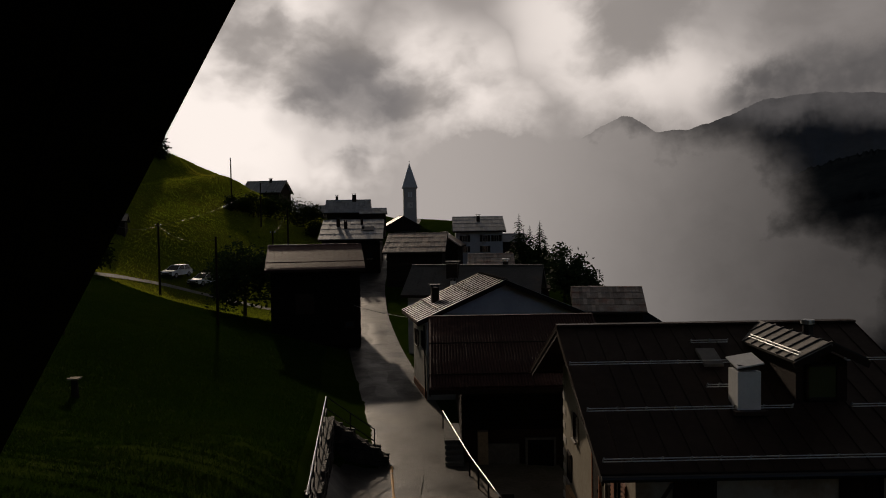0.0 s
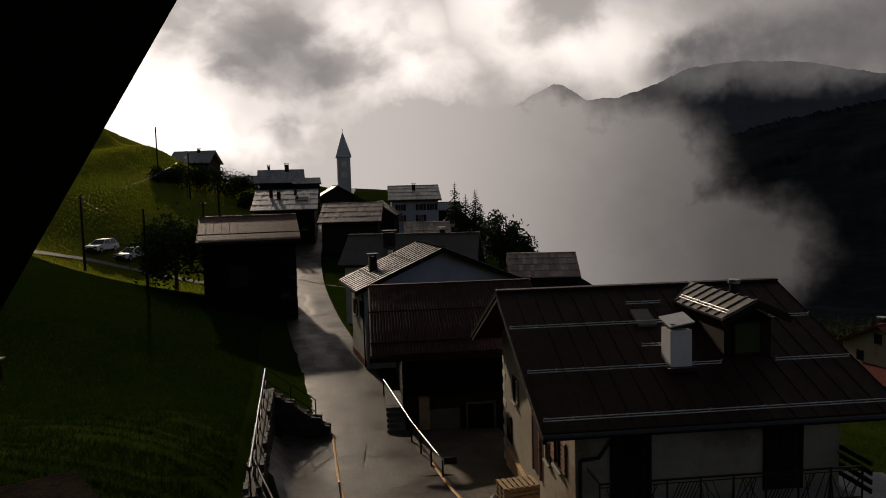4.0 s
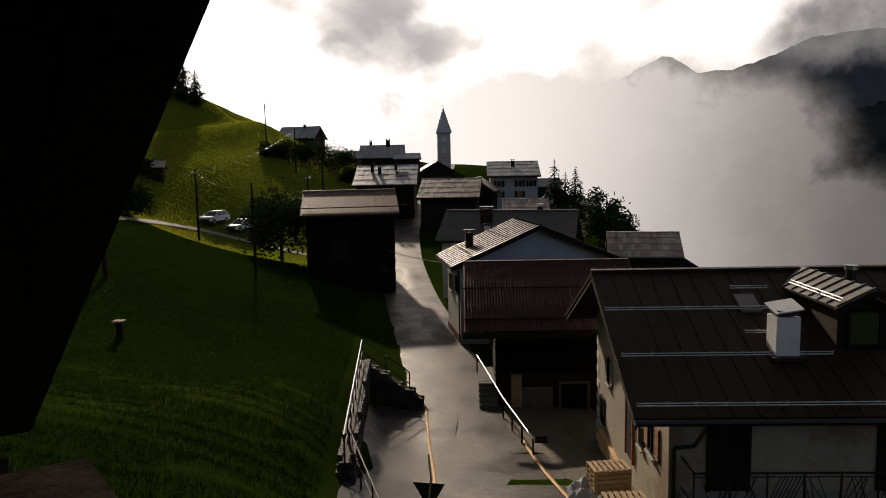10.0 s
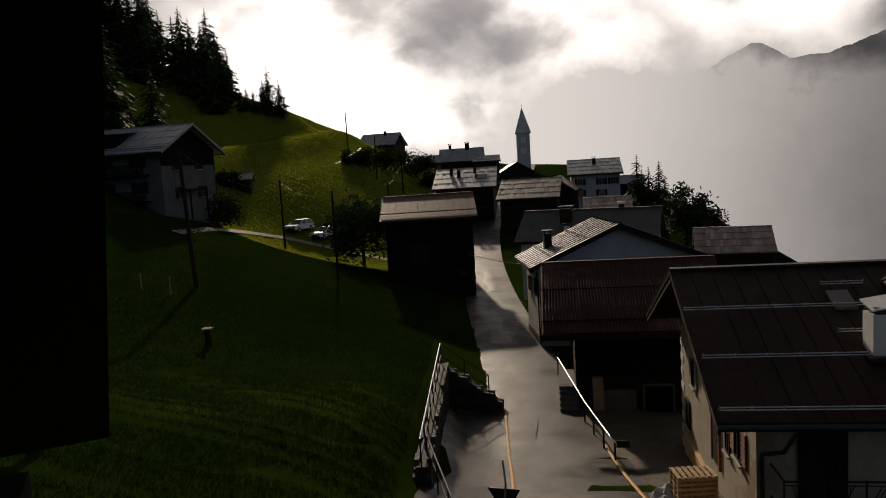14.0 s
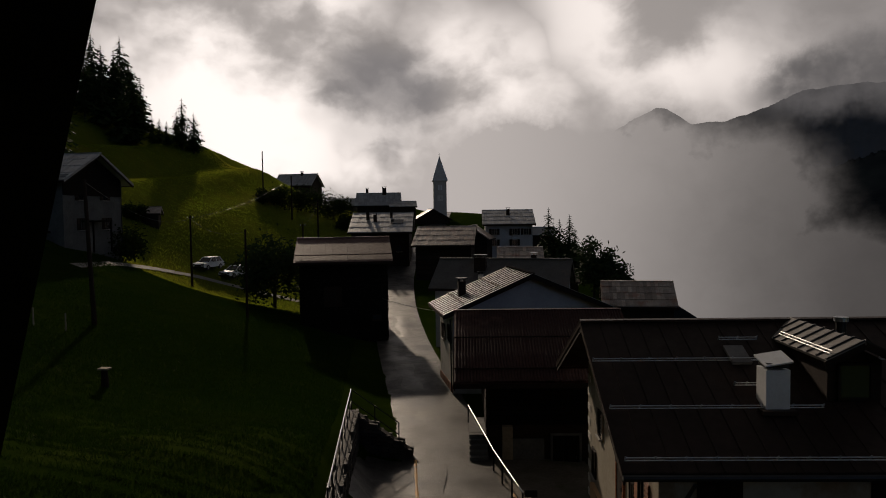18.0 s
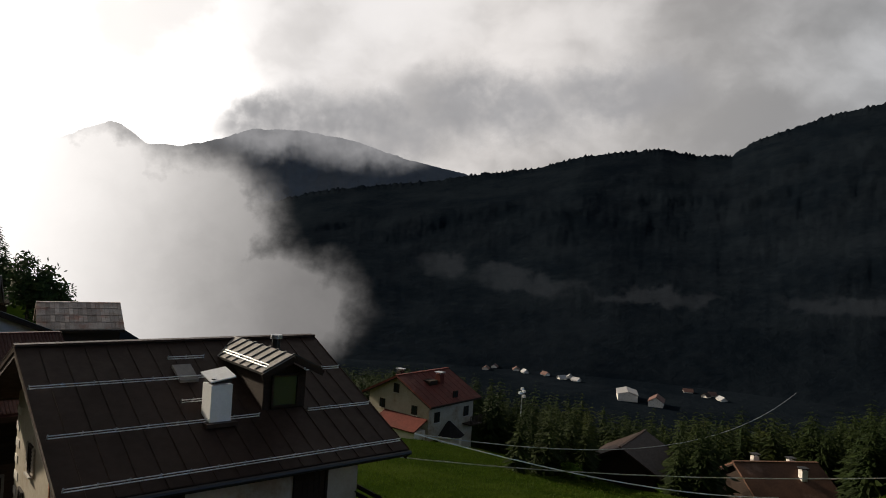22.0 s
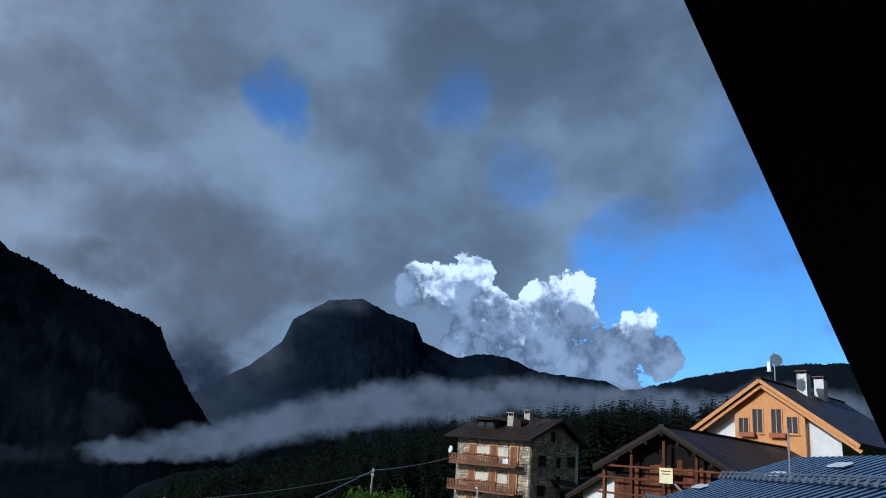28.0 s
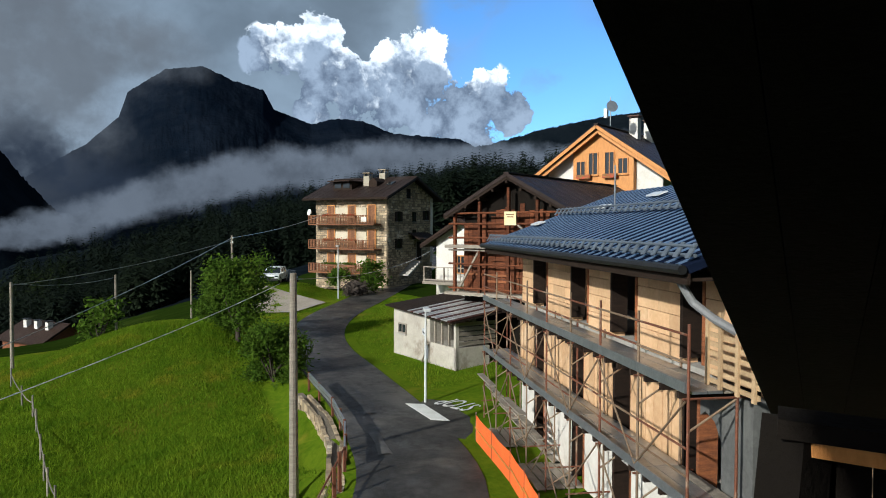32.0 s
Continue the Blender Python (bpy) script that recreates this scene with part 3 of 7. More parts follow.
road = ribbon("road", LINE, lambda i: 2.0 + 0.35 * float(smooth(12, 24, LY[i])), 0.03, ASPHALT, "wet grey patched asphalt village road between houses", "road")
for name, mat_, x0, y0, n, half, off, label in (("patch_1", CRUMB, -5.0, 56, 7, 0.8, 0.6, "pale worn strip of road surface"), ("patch_2", CRUMB, -8.0, 76, 9, 1.0, -0.5, "pale worn strip of road surface"),
                                            ("patch_3", CRUMB, 22.4, -11.6, 3, 0.35, -0.9, "crumbling pale asphalt at the junction"), ("patch_4", PATCH, 27.0, -13.0, 5, 0.6, -0.6, "dark tarred repair strip in the road"), ("patch_5", PATCH, 44, -16.3, 5, 0.7, 0.5, "dark tarred repair strip in the road"),
                                            ("patch_6", CRUMB, 53, -20.0, 3, 0.5, 0.6, "pale crumbling road surface")):
    i = int(((LX - x0) ** 2 + (LY - y0) ** 2).argmin())
    ribbon(name, LINE[i:i + n], lambda j, h=half: h * (0.75 + 0.25 * math.sin(j * 1.3 + h * 9)), 0.062, mat_, label, "road patch", off)

# ---- far mountains, mist and woods ----
def ridge(name, profile, dist, depth, base, material, label, rag=0.003, seed=0, spikes=0.7, category="mountain", relief=0.06):
    """A mountain side: its crest runs through (bearing, elevation) marks, its foot lies nearer."""
    g = Geo()
    random.seed(seed)
    az = np.linspace(profile[0][0], profile[-1][0], 800)
    el = np.interp(-az, [-p[0] for p in profile], [p[1] for p in profile])
    rows = 36
    broad = np.convolve(np.pad(el, 70, mode="edge"), np.hanning(141) / np.hanning(141).sum(), mode="valid")
    for i, (a, e) in enumerate(zip(az, el)):
        u = sky_dir(a, 0)
        top, wide = 12 + dist * math.tan(radians(e)), 12 + dist * math.tan(radians(broad[i]))
        crest = dist * rag * (0.5 * noise.fractal(Vector((a * 1.1, seed, 0)), 0.8, 2.0, 4) + spikes * random.random() ** 2)
        for j in range(rows):
            t = j / (rows - 1)
            d = dist - depth * (1 - t)
            z = base + (wide + (top - wide) * t ** 5 - base) * t + (crest if j == rows - 1 else 0)
            q = Vector((u.x * d, u.y * d, z)) / (depth * 0.42)
            d += noise.fractal(q + Vector((seed, seed, 0)), 0.8, 2.1, 7) * depth * relief * math.sin(math.pi * t) ** 0.7
            g.v.append(Vector((u.x * d, u.y * d, z)))
        if i:
            for j in range(rows - 1):
                b = i * rows + j
                g.f.append([b, b + 1, b + 1 - rows, b - rows])
    return solid(name, g, material, label, category, kind="structure", smooth=True)


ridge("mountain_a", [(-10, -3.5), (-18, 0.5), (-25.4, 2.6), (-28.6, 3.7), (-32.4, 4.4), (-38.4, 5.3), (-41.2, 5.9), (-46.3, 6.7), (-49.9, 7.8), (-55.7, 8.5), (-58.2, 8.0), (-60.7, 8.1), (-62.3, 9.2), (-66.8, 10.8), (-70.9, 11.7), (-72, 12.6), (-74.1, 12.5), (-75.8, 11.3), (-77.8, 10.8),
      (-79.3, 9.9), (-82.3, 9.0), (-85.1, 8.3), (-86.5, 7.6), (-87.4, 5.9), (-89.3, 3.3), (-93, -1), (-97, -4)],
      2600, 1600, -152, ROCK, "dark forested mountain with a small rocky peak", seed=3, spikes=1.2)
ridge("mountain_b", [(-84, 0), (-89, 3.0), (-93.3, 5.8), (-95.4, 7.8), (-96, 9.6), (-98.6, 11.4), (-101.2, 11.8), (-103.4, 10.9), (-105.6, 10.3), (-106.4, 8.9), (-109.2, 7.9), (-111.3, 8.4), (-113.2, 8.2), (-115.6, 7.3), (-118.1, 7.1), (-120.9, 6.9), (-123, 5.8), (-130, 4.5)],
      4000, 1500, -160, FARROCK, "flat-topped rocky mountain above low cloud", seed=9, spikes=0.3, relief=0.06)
ridge("mountain_c", [(-5, -3), (-8, 2.5), (-10.6, 5.9), (-12.4, 6.9), (-13.3, 7.3), (-13.9, 7.6), (-14.7, 7.5), (-15.6, 6.9), (-16.4, 6.3), (-18.9, 6.4), (-21.6, 7.2), (-23.9, 8.2), (-27.5, 8.4), (-31.5, 8.0), (-36, 6.8), (-40.5, 6.0), (-46, 4)], 4300, 1000, -160, HAZEROCK, "distant mountain behind cloud, tinted blue-grey by haze", seed=5, spikes=0.2, relief=0.08)
ridge("wooded_hill", [(-112, 2.0), (-118, 5.0), (-121.6, 6.2), (-123.4, 6.5), (-127.4, 7.6), (-131.7, 8.4), (-134.6, 8.7), (-145, 9)], 2300, 700, -30, ROCK, "dark wooded hill behind the houses", seed=12, category="hill")


def mist(name, dist, az0, az1, el0, el1, blobs, colour, density, label, scale=6.0, ragged=1.0, warm=False):
    """A bank of cloud far off: one curved sheet, clear where its noise is thin. blobs: (bearing, elevation, half width, half height)."""
    g = Geo()
    n, r = 60, 16
    for i in range(n + 1):
        a = az0 + (az1 - az0) * i / n
        for j in range(r + 1):
            e = el0 + (el1 - el0) * j / r
            q = sky_dir(a, 0) * dist
            g.v.append(Vector((q.x, q.y, 12 + dist * math.tan(radians(e)))))
        if i:
            for j in range(r):
                b = i * (r + 1) + j
                g.f.append([b, b + 1, b - r, b - r - 1])
    m = bpy.data.materials.new(name)
    m.use_nodes = True
    k = Nodes(m.node_tree)
    p = k.add("ShaderNodeSeparateXYZ", {0: k.add("ShaderNodeTexCoord").outputs["Object"]}).outputs
    az = k.math("MULTIPLY", k.math("ARCTAN2", k.math("MULTIPLY", p[0], -1.0), p[1]), 180 / math.pi)
    el = k.math("MULTIPLY", k.math("ARCTANGENT", k.math("DIVIDE", k.math("SUBTRACT", p[2], 12.0), dist)), 180 / math.pi)
    v = k.add("ShaderNodeCombineXYZ", {0: az, 1: el}).outputs[0]
    w = k.noise(v, 0.16 * scale / 6, 7, 0.62)
    off = k.add("ShaderNodeVectorMath", {0: k.add("ShaderNodeVectorMath", {0: w.outputs["Color"], 1: (0.5, 0.5, 0.5)}, operation="SUBTRACT").outputs[0], "Scale": 9.0 * ragged}, operation="SCALE").outputs[0]
    bent_v = k.add("ShaderNodeVectorMath", {0: v, 1: off}, operation="ADD").outputs[0]
    total = None
    for a, e, ra, re in blobs:
        d = k.add("ShaderNodeVectorMath", {0: bent_v, 1: (a, e, 0)}, operation="SUBTRACT").outputs[0]
        d = k.add("ShaderNodeVectorMath", {0: d, 1: (1 / ra, 1 / re, 0)}, operation="MULTIPLY").outputs[0]
        d = k.span(k.add("ShaderNodeVectorMath", {0: d}, operation="LENGTH").outputs["Value"], 1.0, 0.35)
        total = d if total is None else k.math("MAXIMUM", total, d)
    f = k.noise(v, 0.32 * scale / 6, 6, 0.6).outputs[0]
    alpha = k.math("MULTIPLY", k.math("MULTIPLY", total, k.span(f, 0.25, 0.6, 0.6, 1.0)), density, clamp=True)
    dim, lit = tuple(c * 0.62 for c in colour), colour
    puff = k.noise(bent_v, 0.1 * scale / 6, 8, 0.6).outputs[0]
    shade = k.mix(k.math("ADD", k.math("MULTIPLY", k.span(el, el0 * 0.6, el1 * 0.75), 0.6), k.span(puff, 0.3, 0.7, 0.0, 0.4)), dim, lit)
    if warm:
        shade = k.mix(k.span(az, -30, -13), k.mix(0.68, shade, (0.03, 0.03, 0.032)), shade)
        shade = k.mix(k.span(az, -22, 3), shade, tuple(c * 1.8 for c in colour))
    mixer = k.add("ShaderNodeMixShader", {0: alpha, 1: k.add("ShaderNodeBsdfTransparent"), 2: k.add("ShaderNodeEmission", {0: shade})})
    k.add("ShaderNodeOutputMaterial", {0: mixer})
    ob = solid(name, g, m, label, "cloud", kind="structure", smooth=True)
    ob.visible_shadow = False
    return ob


mist("cloud_bank", 900, 14, -48, -14, 16, [(-4, 1, 13, 8.8), (-12, 0.6, 12, 9.2), (-18.5, -0.6, 10, 9.2), (-24.5, -5, 10.5, 6.2), (-14, -6, 14, 7)], (0.62, 0.605, 0.585), 1.7, "white cloud bank filling the valley behind the village", ragged=0.5, warm=True)
band = [(-84, -1.6, 0.8), (-88, -1.0, 1.0), (-92, 0.3, 1.5), (-96, 1.8, 2.0), (-100, 3.0, 1.9), (-104, 3.8, 1.9), (-108, 4.6, 2.0), (-112, 5.1, 1.9), (-116, 5.4, 1.7), (-121, 5.5, 1.7), (-126, 5.5, 1.7), (-131, 5.5, 1.7), (-137, 5.6, 1.7)]
mist("low_cloud", 960, -72, -150, -12, 12, [(a, float(np.interp(-a, [-b[0] for b in band], [b[1] for b in band])), 4.2, float(np.interp(-a, [-b[0] for b in band], [b[2] for b in band]))) for a in np.arange(-86, -138, -2.0).tolist()], (0.18, 0.19, 0.21), 0.85, "grey strip of low cloud over the forest", ragged=0.5)
mist("cloud_curtain", 3200, -76, -104, -2, 22, [(-88.5, 5, 6, 6), (-90, 10, 8, 7), (-83, 11.5, 9, 3.6), (-94, 13, 9, 4.5), (-87, 15, 12, 5)], (0.15, 0.153, 0.16), 0.85, "dark cloud hanging between the two mountains", ragged=0.75)
mist("high_cloud", 3600, 5, -66, 3, 24, [(-25, 8.8, 7, 3.0), (-32, 9.2, 10, 4.0), (-42, 11.0, 11, 4.2), (-52, 12.5, 9, 3.0)], (0.33, 0.332, 0.34), 0.95, "grey cloud over the far mountain", ragged=0.6)
mist("valley_haze", 3050, -78, -102, -4, 12, [(-89.5, 3.0, 5.0, 6.0), (-93.5, 2.0, 6.0, 4.5)], (0.028, 0.035, 0.050), 0.95, "dark haze in the gap between the mountains", ragged=0.5)
mist("wisps", 940, -28, -95, -8, 6, [(-39.5, -1.2, 2.6, 1.5), (-46, -2.2, 6, 1.1), (-56, -2.8, 6, 0.8), (-69, -2.4, 6, 0.9), (-77, -1.9, 6, 1.2), (-84, 1.0, 2.5, 2.0)], (0.10, 0.105, 0.11), 0.12, "thin wisps of mist along the mountain side", scale=14, ragged=0.5)


def turf(name, spots, tall, label, seed, blade=BLADE):
    """Grass blades standing on the ground, in one mesh. spots: array of x, y."""
    r = np.random.RandomState(seed)
    n = len(spots)
    z = height(spots[:, 0], spots[:, 1])
    a = r.uniform(0, 2 * np.pi, n)
    h = tall * r.uniform(0.4, 1.4, n) * (0.9 + 0.10 * np.sin(spots[:, 0] * 0.43 + 1.7 * np.sin(spots[:, 1] * 0.31)) * np.sin(spots[:, 1] * 0.37 + spots[:, 0] * 0.21))
    w = h * 0.15
    dx, dy = np.cos(a), np.sin(a)
    lx, ly = r.normal(0, 0.6, n) * h, r.normal(0, 0.6, n) * h
    v = np.empty((n, 3, 3))
    v[:, 0] = np.stack([spots[:, 0] - dx * w, spots[:, 1] - dy * w, z - 0.03], 1)
    v[:, 1] = np.stack([spots[:, 0] + dx * w, spots[:, 1] + dy * w, z - 0.03], 1)
    v[:, 2] = np.stack([spots[:, 0] + lx, spots[:, 1] + ly, z + h], 1)
    m = bpy.data.meshes.new(name)
    m.vertices.add(3 * n)
    m.vertices.foreach_set("co", v.ravel())
    m.loops.add(3 * n)
    m.loops.foreach_set("vertex_index", np.arange(3 * n))
    m.polygons.add(n)
    m.polygons.foreach_set("loop_start", np.arange(0, 3 * n, 3))
    m.update()
    m.materials.append(blade)
    return tagged(new(name, m), label, "grass", kind="stuff")


def scatter(n, box_, keep, seed):
    """Random places in a rectangle, off the roads."""
    r = np.random.RandomState(seed)
    p = np.stack([r.uniform(box_[0], box_[1], n), r.uniform(box_[2], box_[3], n)], 1)
    out = []
    for s in range(0, n, 4000):
        q = p[s:s + 4000]
        d2 = ((q[:, :1] - LX[None]) ** 2 + (q[:, 1:] - LY[None]) ** 2).min(1)
        out.append(q[(d2 > 2.7 ** 2) & keep(q[:, 0], q[:, 1])])
    return np.concatenate(out)


# each field's blade colour carries its own sun or shade
turf("meadow_grass_west", scatter(500000, (-36, -4, 14, 73), lambda x, y: (x < -0.13 * (y - 20) - 4.9) & (x > -8 - 0.65 * y), 1), 0.125, "grass of the western meadow in shade-darkened green", 1)
turf("hill_grass", scatter(160000, (-75, -6, 71, 150), lambda x, y: (x > -14 - 0.5 * y) & (x < -0.13 * y - 2), 2), 0.2, "grass on the hillside above the village in sun-brightened yellow-green", 2, HILLBLADE)
turf("slope_grass", scatter(480000, (16, 64, -12, 26), lambda x, y: (y > -0.12 * x - 6.2) & (y < 14 + 0.3 * x) & ((y < 6) | (x < 30)), 3), 0.17, "grass of the southern slope in sun-brightened green", 3, SLOPEBLADE)
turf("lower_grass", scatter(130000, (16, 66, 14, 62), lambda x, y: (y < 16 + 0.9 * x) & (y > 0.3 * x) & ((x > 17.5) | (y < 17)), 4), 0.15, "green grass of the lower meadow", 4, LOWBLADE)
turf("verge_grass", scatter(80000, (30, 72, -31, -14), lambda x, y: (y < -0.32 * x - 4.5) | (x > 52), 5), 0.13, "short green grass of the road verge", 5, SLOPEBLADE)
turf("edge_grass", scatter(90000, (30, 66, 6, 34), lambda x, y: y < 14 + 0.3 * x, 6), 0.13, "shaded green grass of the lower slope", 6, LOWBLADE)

# ---- building kit ----
SEAM = mat("bright_zinc_seam", (0.36, 0.36, 0.36), (0.28, 0.28, 0.28), 1.0, 0.45, 0.0, bump=0)
def gable_house(name, x, y, z, rz, w, d, h, rise, wall_mat, roof_mat, label, over=(0.7, 0.7), thick=0.16, foot=2.0, sheets=0, rows=0):
    """A house with its ridge along its own x axis: w long, d deep, h to the eaves, the ridge rise above them."""
    t = thing(name, pose(x, y, z, 0, 0, rz), label, name)
    hw, hd = w / 2, d / 2
    prof = [(-hd, -foot), (hd, -foot), (hd, h), (0, h + rise), (-hd, h)]
    part("wall", Geo().prism(prof, "x", -hw, hw), wall_mat, t)
    s = rise / hd
    for k in (-1, 1):
        e = hd + over[1]
        a, b = Vector((-hw - over[0], k * e, h - s * over[1] + 0.02)), Vector((hw + over[0], k * e, h - s * over[1] + 0.02))
        c, c2 = Vector((hw + over[0], 0, h + rise + 0.02)), Vector((-hw - over[0], 0, h + rise + 0.02))
        pts = [a, b, c, c2] if k < 0 else [b, a, c2, c]
        up = Vector((0, 0, thick))
        rf = part("roof", Geo().slab([p + up for p in pts], thick), roof_mat, t)
        a, b, c, c2 = (p + up for p in pts)
        if sheets:      # ribs of the metal sheets
            g = Geo()
            for i in range(sheets + 1):
                f = i / sheets
                lo, hi = a.lerp(b, f), c2.lerp(c, f)
                g.beam(lo + Vector((0, 0, 0.01)), hi + Vector((0, 0, 0.01)), *((0.10, 0.02) if roof_mat is DARKSHEET else (0.022, 0.028)))
            part("seams", g, SEAM if roof_mat is DARKSHEET else roof_mat, rf)
        if rows:        # courses of boards or slabs, each piece a little uneven
            g = Geo()
            n = max(6, int((b - a).length / 0.36))
            rows = min(rows, 4)
            slope = (c2 - a)
            for j in range(rows):
                for i in range(n):
                    f0, f1 = (i + 0.05) / n, (i + 0.95) / n
                    g0, g1 = j / rows, (j + 1.12) / rows
                    dz = random.uniform(0.01, 0.06)
                    q = [a.lerp(b, f0) + slope * g0 + Vector((0, 0, dz + 0.05)), a.lerp(b, f1) + slope * g0 + Vector((0, 0, dz + 0.05)),
                         a.lerp(b, f1) + slope * min(g1, 1) + Vector((0, 0, dz)), a.lerp(b, f0) + slope * min(g1, 1) + Vector((0, 0, dz))]
                    g.slab(q, 0.04)
            tagged(part("roof_course", g, roof_mat, rf), kind="stuff")
        # eaves board
        part("fascia", Geo().beam(a + Vector((0, 0, -0.12)), b + Vector((0, 0, -0.12)), 0.05, 0.22), DARKWOOD, t)
    part("ridge_cap", Geo().box((0, 0, h + rise + 0.04 + thick), (w + 2 * over[0], 0.34, 0.07)), roof_mat, t)
    for k in (-1, 1):   # rafters of the gable ends
        for q in (-1, 1):
            part("barge_board", Geo().beam((k * (hw + over[0] - 0.06), q * (hd + over[1]), h - s * over[1] - 0.06), (k * (hw + over[0] - 0.06), 0, h + rise - 0.06), 0.06, 0.2), DARKWOOD, t)
    return t


def wall_pose(x, y, z, face):
    return pose(x, y, z, 0, 0, {-1: 0, 1: 180, "l": -90, "r": 90}[face])


def window(parent, x, y, z, w, h, face, shutters=None, frame=None, sill=None, deep=0.08):
    """A window with its sill at z on a wall that looks to -y (-1), +y (1), -x ('l') or +x ('r')."""
    fr = Geo()
    for cx, cz, sx, sz in ((0, 0.03, w, 0.07), (0, h - 0.03, w, 0.07), (-w / 2 + 0.03, h / 2, 0.07, h - 0.12), (w / 2 - 0.03, h / 2, 0.07, h - 0.12), (0, h / 2, 0.05, h - 0.12)):
        fr.box((cx, -0.03, cz), (sx, deep, sz))
    wd = part("window", fr, frame or GREYWOOD, parent, m=wall_pose(x, y, z, face))
    part("pane", Geo().box((0, -0.012, h / 2), (w - 0.1, 0.02, h - 0.1)), PANE, wd)
    part("sill", Geo().box((0, -0.07, -0.035), (w + 0.14, 0.16, 0.06)), sill or CONCRETE, wd)
    if shutters:
        for k in (-1, 1):
            prof = [(-0.015, 0.0)] + [(-0.05 - 0.028 * (i % 2), h * (i + 0.5) / 15) for i in range(15)] + [(-0.015, h)]     # louvred leaf
            c = k * (w * 0.75 + 0.02)
            sh = Geo().prism(prof, "x", c - w / 4, c + w / 4)
            part("shutter", sh, shutters, wd)
    return wd


def door(parent, x, y, z, w, h, face, material, frame=None):
    g = Geo()
    n = 5
    for i in range(n):
        g.box((-w / 2 + w * (i + 0.5) / n, -0.03, h / 2), (w / n - 0.012, 0.06, h))
    dr = part("door", g, material, parent, m=wall_pose(x, y, z, face))
    part("door_frame", Geo().box((-w / 2 - 0.05, -0.04, h / 2), (0.1, 0.1, h + 0.1)).box((w / 2 + 0.05, -0.04, h / 2), (0.1, 0.1, h + 0.1)).box((0, -0.04, h + 0.05), (w + 0.2, 0.1, 0.1)), frame or GREYWOOD, dr)
    part("handle", Geo().box((w * 0.38, -0.08, h * 0.48), (0.03, 0.06, 0.14)), DARKMETAL, dr)
    return dr


def chimney(parent, x, y, z, w, d, h, material, cap, gap=0.16):
    c = part("chimney", Geo().box((0, 0, h / 2 - 0.7), (w, d, h + 1.4)), material, parent, m=pose(x, y, z))
    g = Geo().box((0, 0, h + gap + 0.04), (w + 0.22, d + 0.22, 0.07))
    for i in (-1, 1):
        for j in (-1, 1):
            g.box((i * (w / 2 - 0.06), j * (d / 2 - 0.06), h + gap / 2), (0.07, 0.07, gap))
    part("chimney_cap", g, cap, c)
    return c


def balustrade(parent, a, b, h, step, rail_mat, flat=True, board=0.12, top=0.06, name="railing"):
    """A railing from a to b: posts, rails and upright boards or bars."""
    a, b = Vector(a), Vector(b)
    L = (b - a).length
    up = Vector((0, 0, 1))
    r = part(name, Geo().beam(a + up * h, b + up * h, 0.08, top).beam(a + up * 0.12, b + up * 0.12, 0.06, top), rail_mat, parent)
    n = max(2, int(L / 1.8) + 1)
    for i in range(n + 1):
        p = a.lerp(b, i / n)
        part("post", Geo().beam(p, p + up * (h + 0.03), 0.08, 0.08, (1, 0, 0)), rail_mat, r)
    k = int(L / step)
    for i in range(1, k):
        p = a.lerp(b, i / k)
        part("baluster", Geo().beam(p + up * 0.14, p + up * (h - 0.03), board, 0.025, (b - a).normalized().cross(up)), rail_mat, r)
    return r


def logs(parent, x0, x1, y, z0, z1, face, mat_, step=0.24, jitter=0.02):
    """Courses of squared logs laid up on a wall that looks to -y (-1), +y (1), -x ('l') or +x ('r')."""
    n = int((z1 - z0) / step)
    for i in range(n):
        z = z0 + (i + 0.5) * step
        o = random.uniform(0, jitter)
        L = x1 - x0 + random.uniform(-0.1, 0.15)
        c = (x0 + x1) / 2
        sgn = -1 if face in (-1, "l") else 1
        if face in (-1, 1):
            part("log", Geo().box((c, y + sgn * (0.05 + o), z), (L, 0.12, step - 0.03)), mat_, parent)
        else:
            part("log", Geo().box((y + sgn * (0.05 + o), c, z), (0.12, L, step - 0.03)), mat_, parent)


# ---- the large brown-roofed house ----
DORMERSHEET = mat("dull_grey_sheet", (0.20, 0.185, 0.17), (0.15, 0.14, 0.13), 1.0, 0.5, 0.0, bump=0.1, spec=0.3)
AW, AD, AH, AR = 7.9, 10.9, 5.72, 2.35
A = gable_house("house", 8.95, 24.75, 0.0, 0.8, AW, AD, AH, AR, AGEDSHADEPLASTER, BROWNROOF, "cream plastered house with brown sheet-metal roof, dormer and balcony", (1.2, 1.1), foot=2.0, sheets=16)
yf, sl = -AD / 2, AR / (AD / 2)


def on_roof(y):
    """Height of the top of the front slope at the house's own y."""
    return AH + AR + 0.2 + sl * y


def snow_guard(x0, x1, y):
    g = Geo()
    z = on_roof(y)
    for dz in (0.06, 0.13):
        g.tube((x0, y, z + dz), (x1, y, z + dz), 0.016, n=6)
    sg = part("snow_guard", g, WHITEMETAL, A)
    n = max(2, int((x1 - x0) / 0.75))
    for i in range(n + 1):
        x = x0 + (x1 - x0) * i / n
        part("bracket", Geo().beam((x, y + 0.12, z), (x, y - 0.02, z + 0.17), 0.035, 0.025), STEEL, sg)


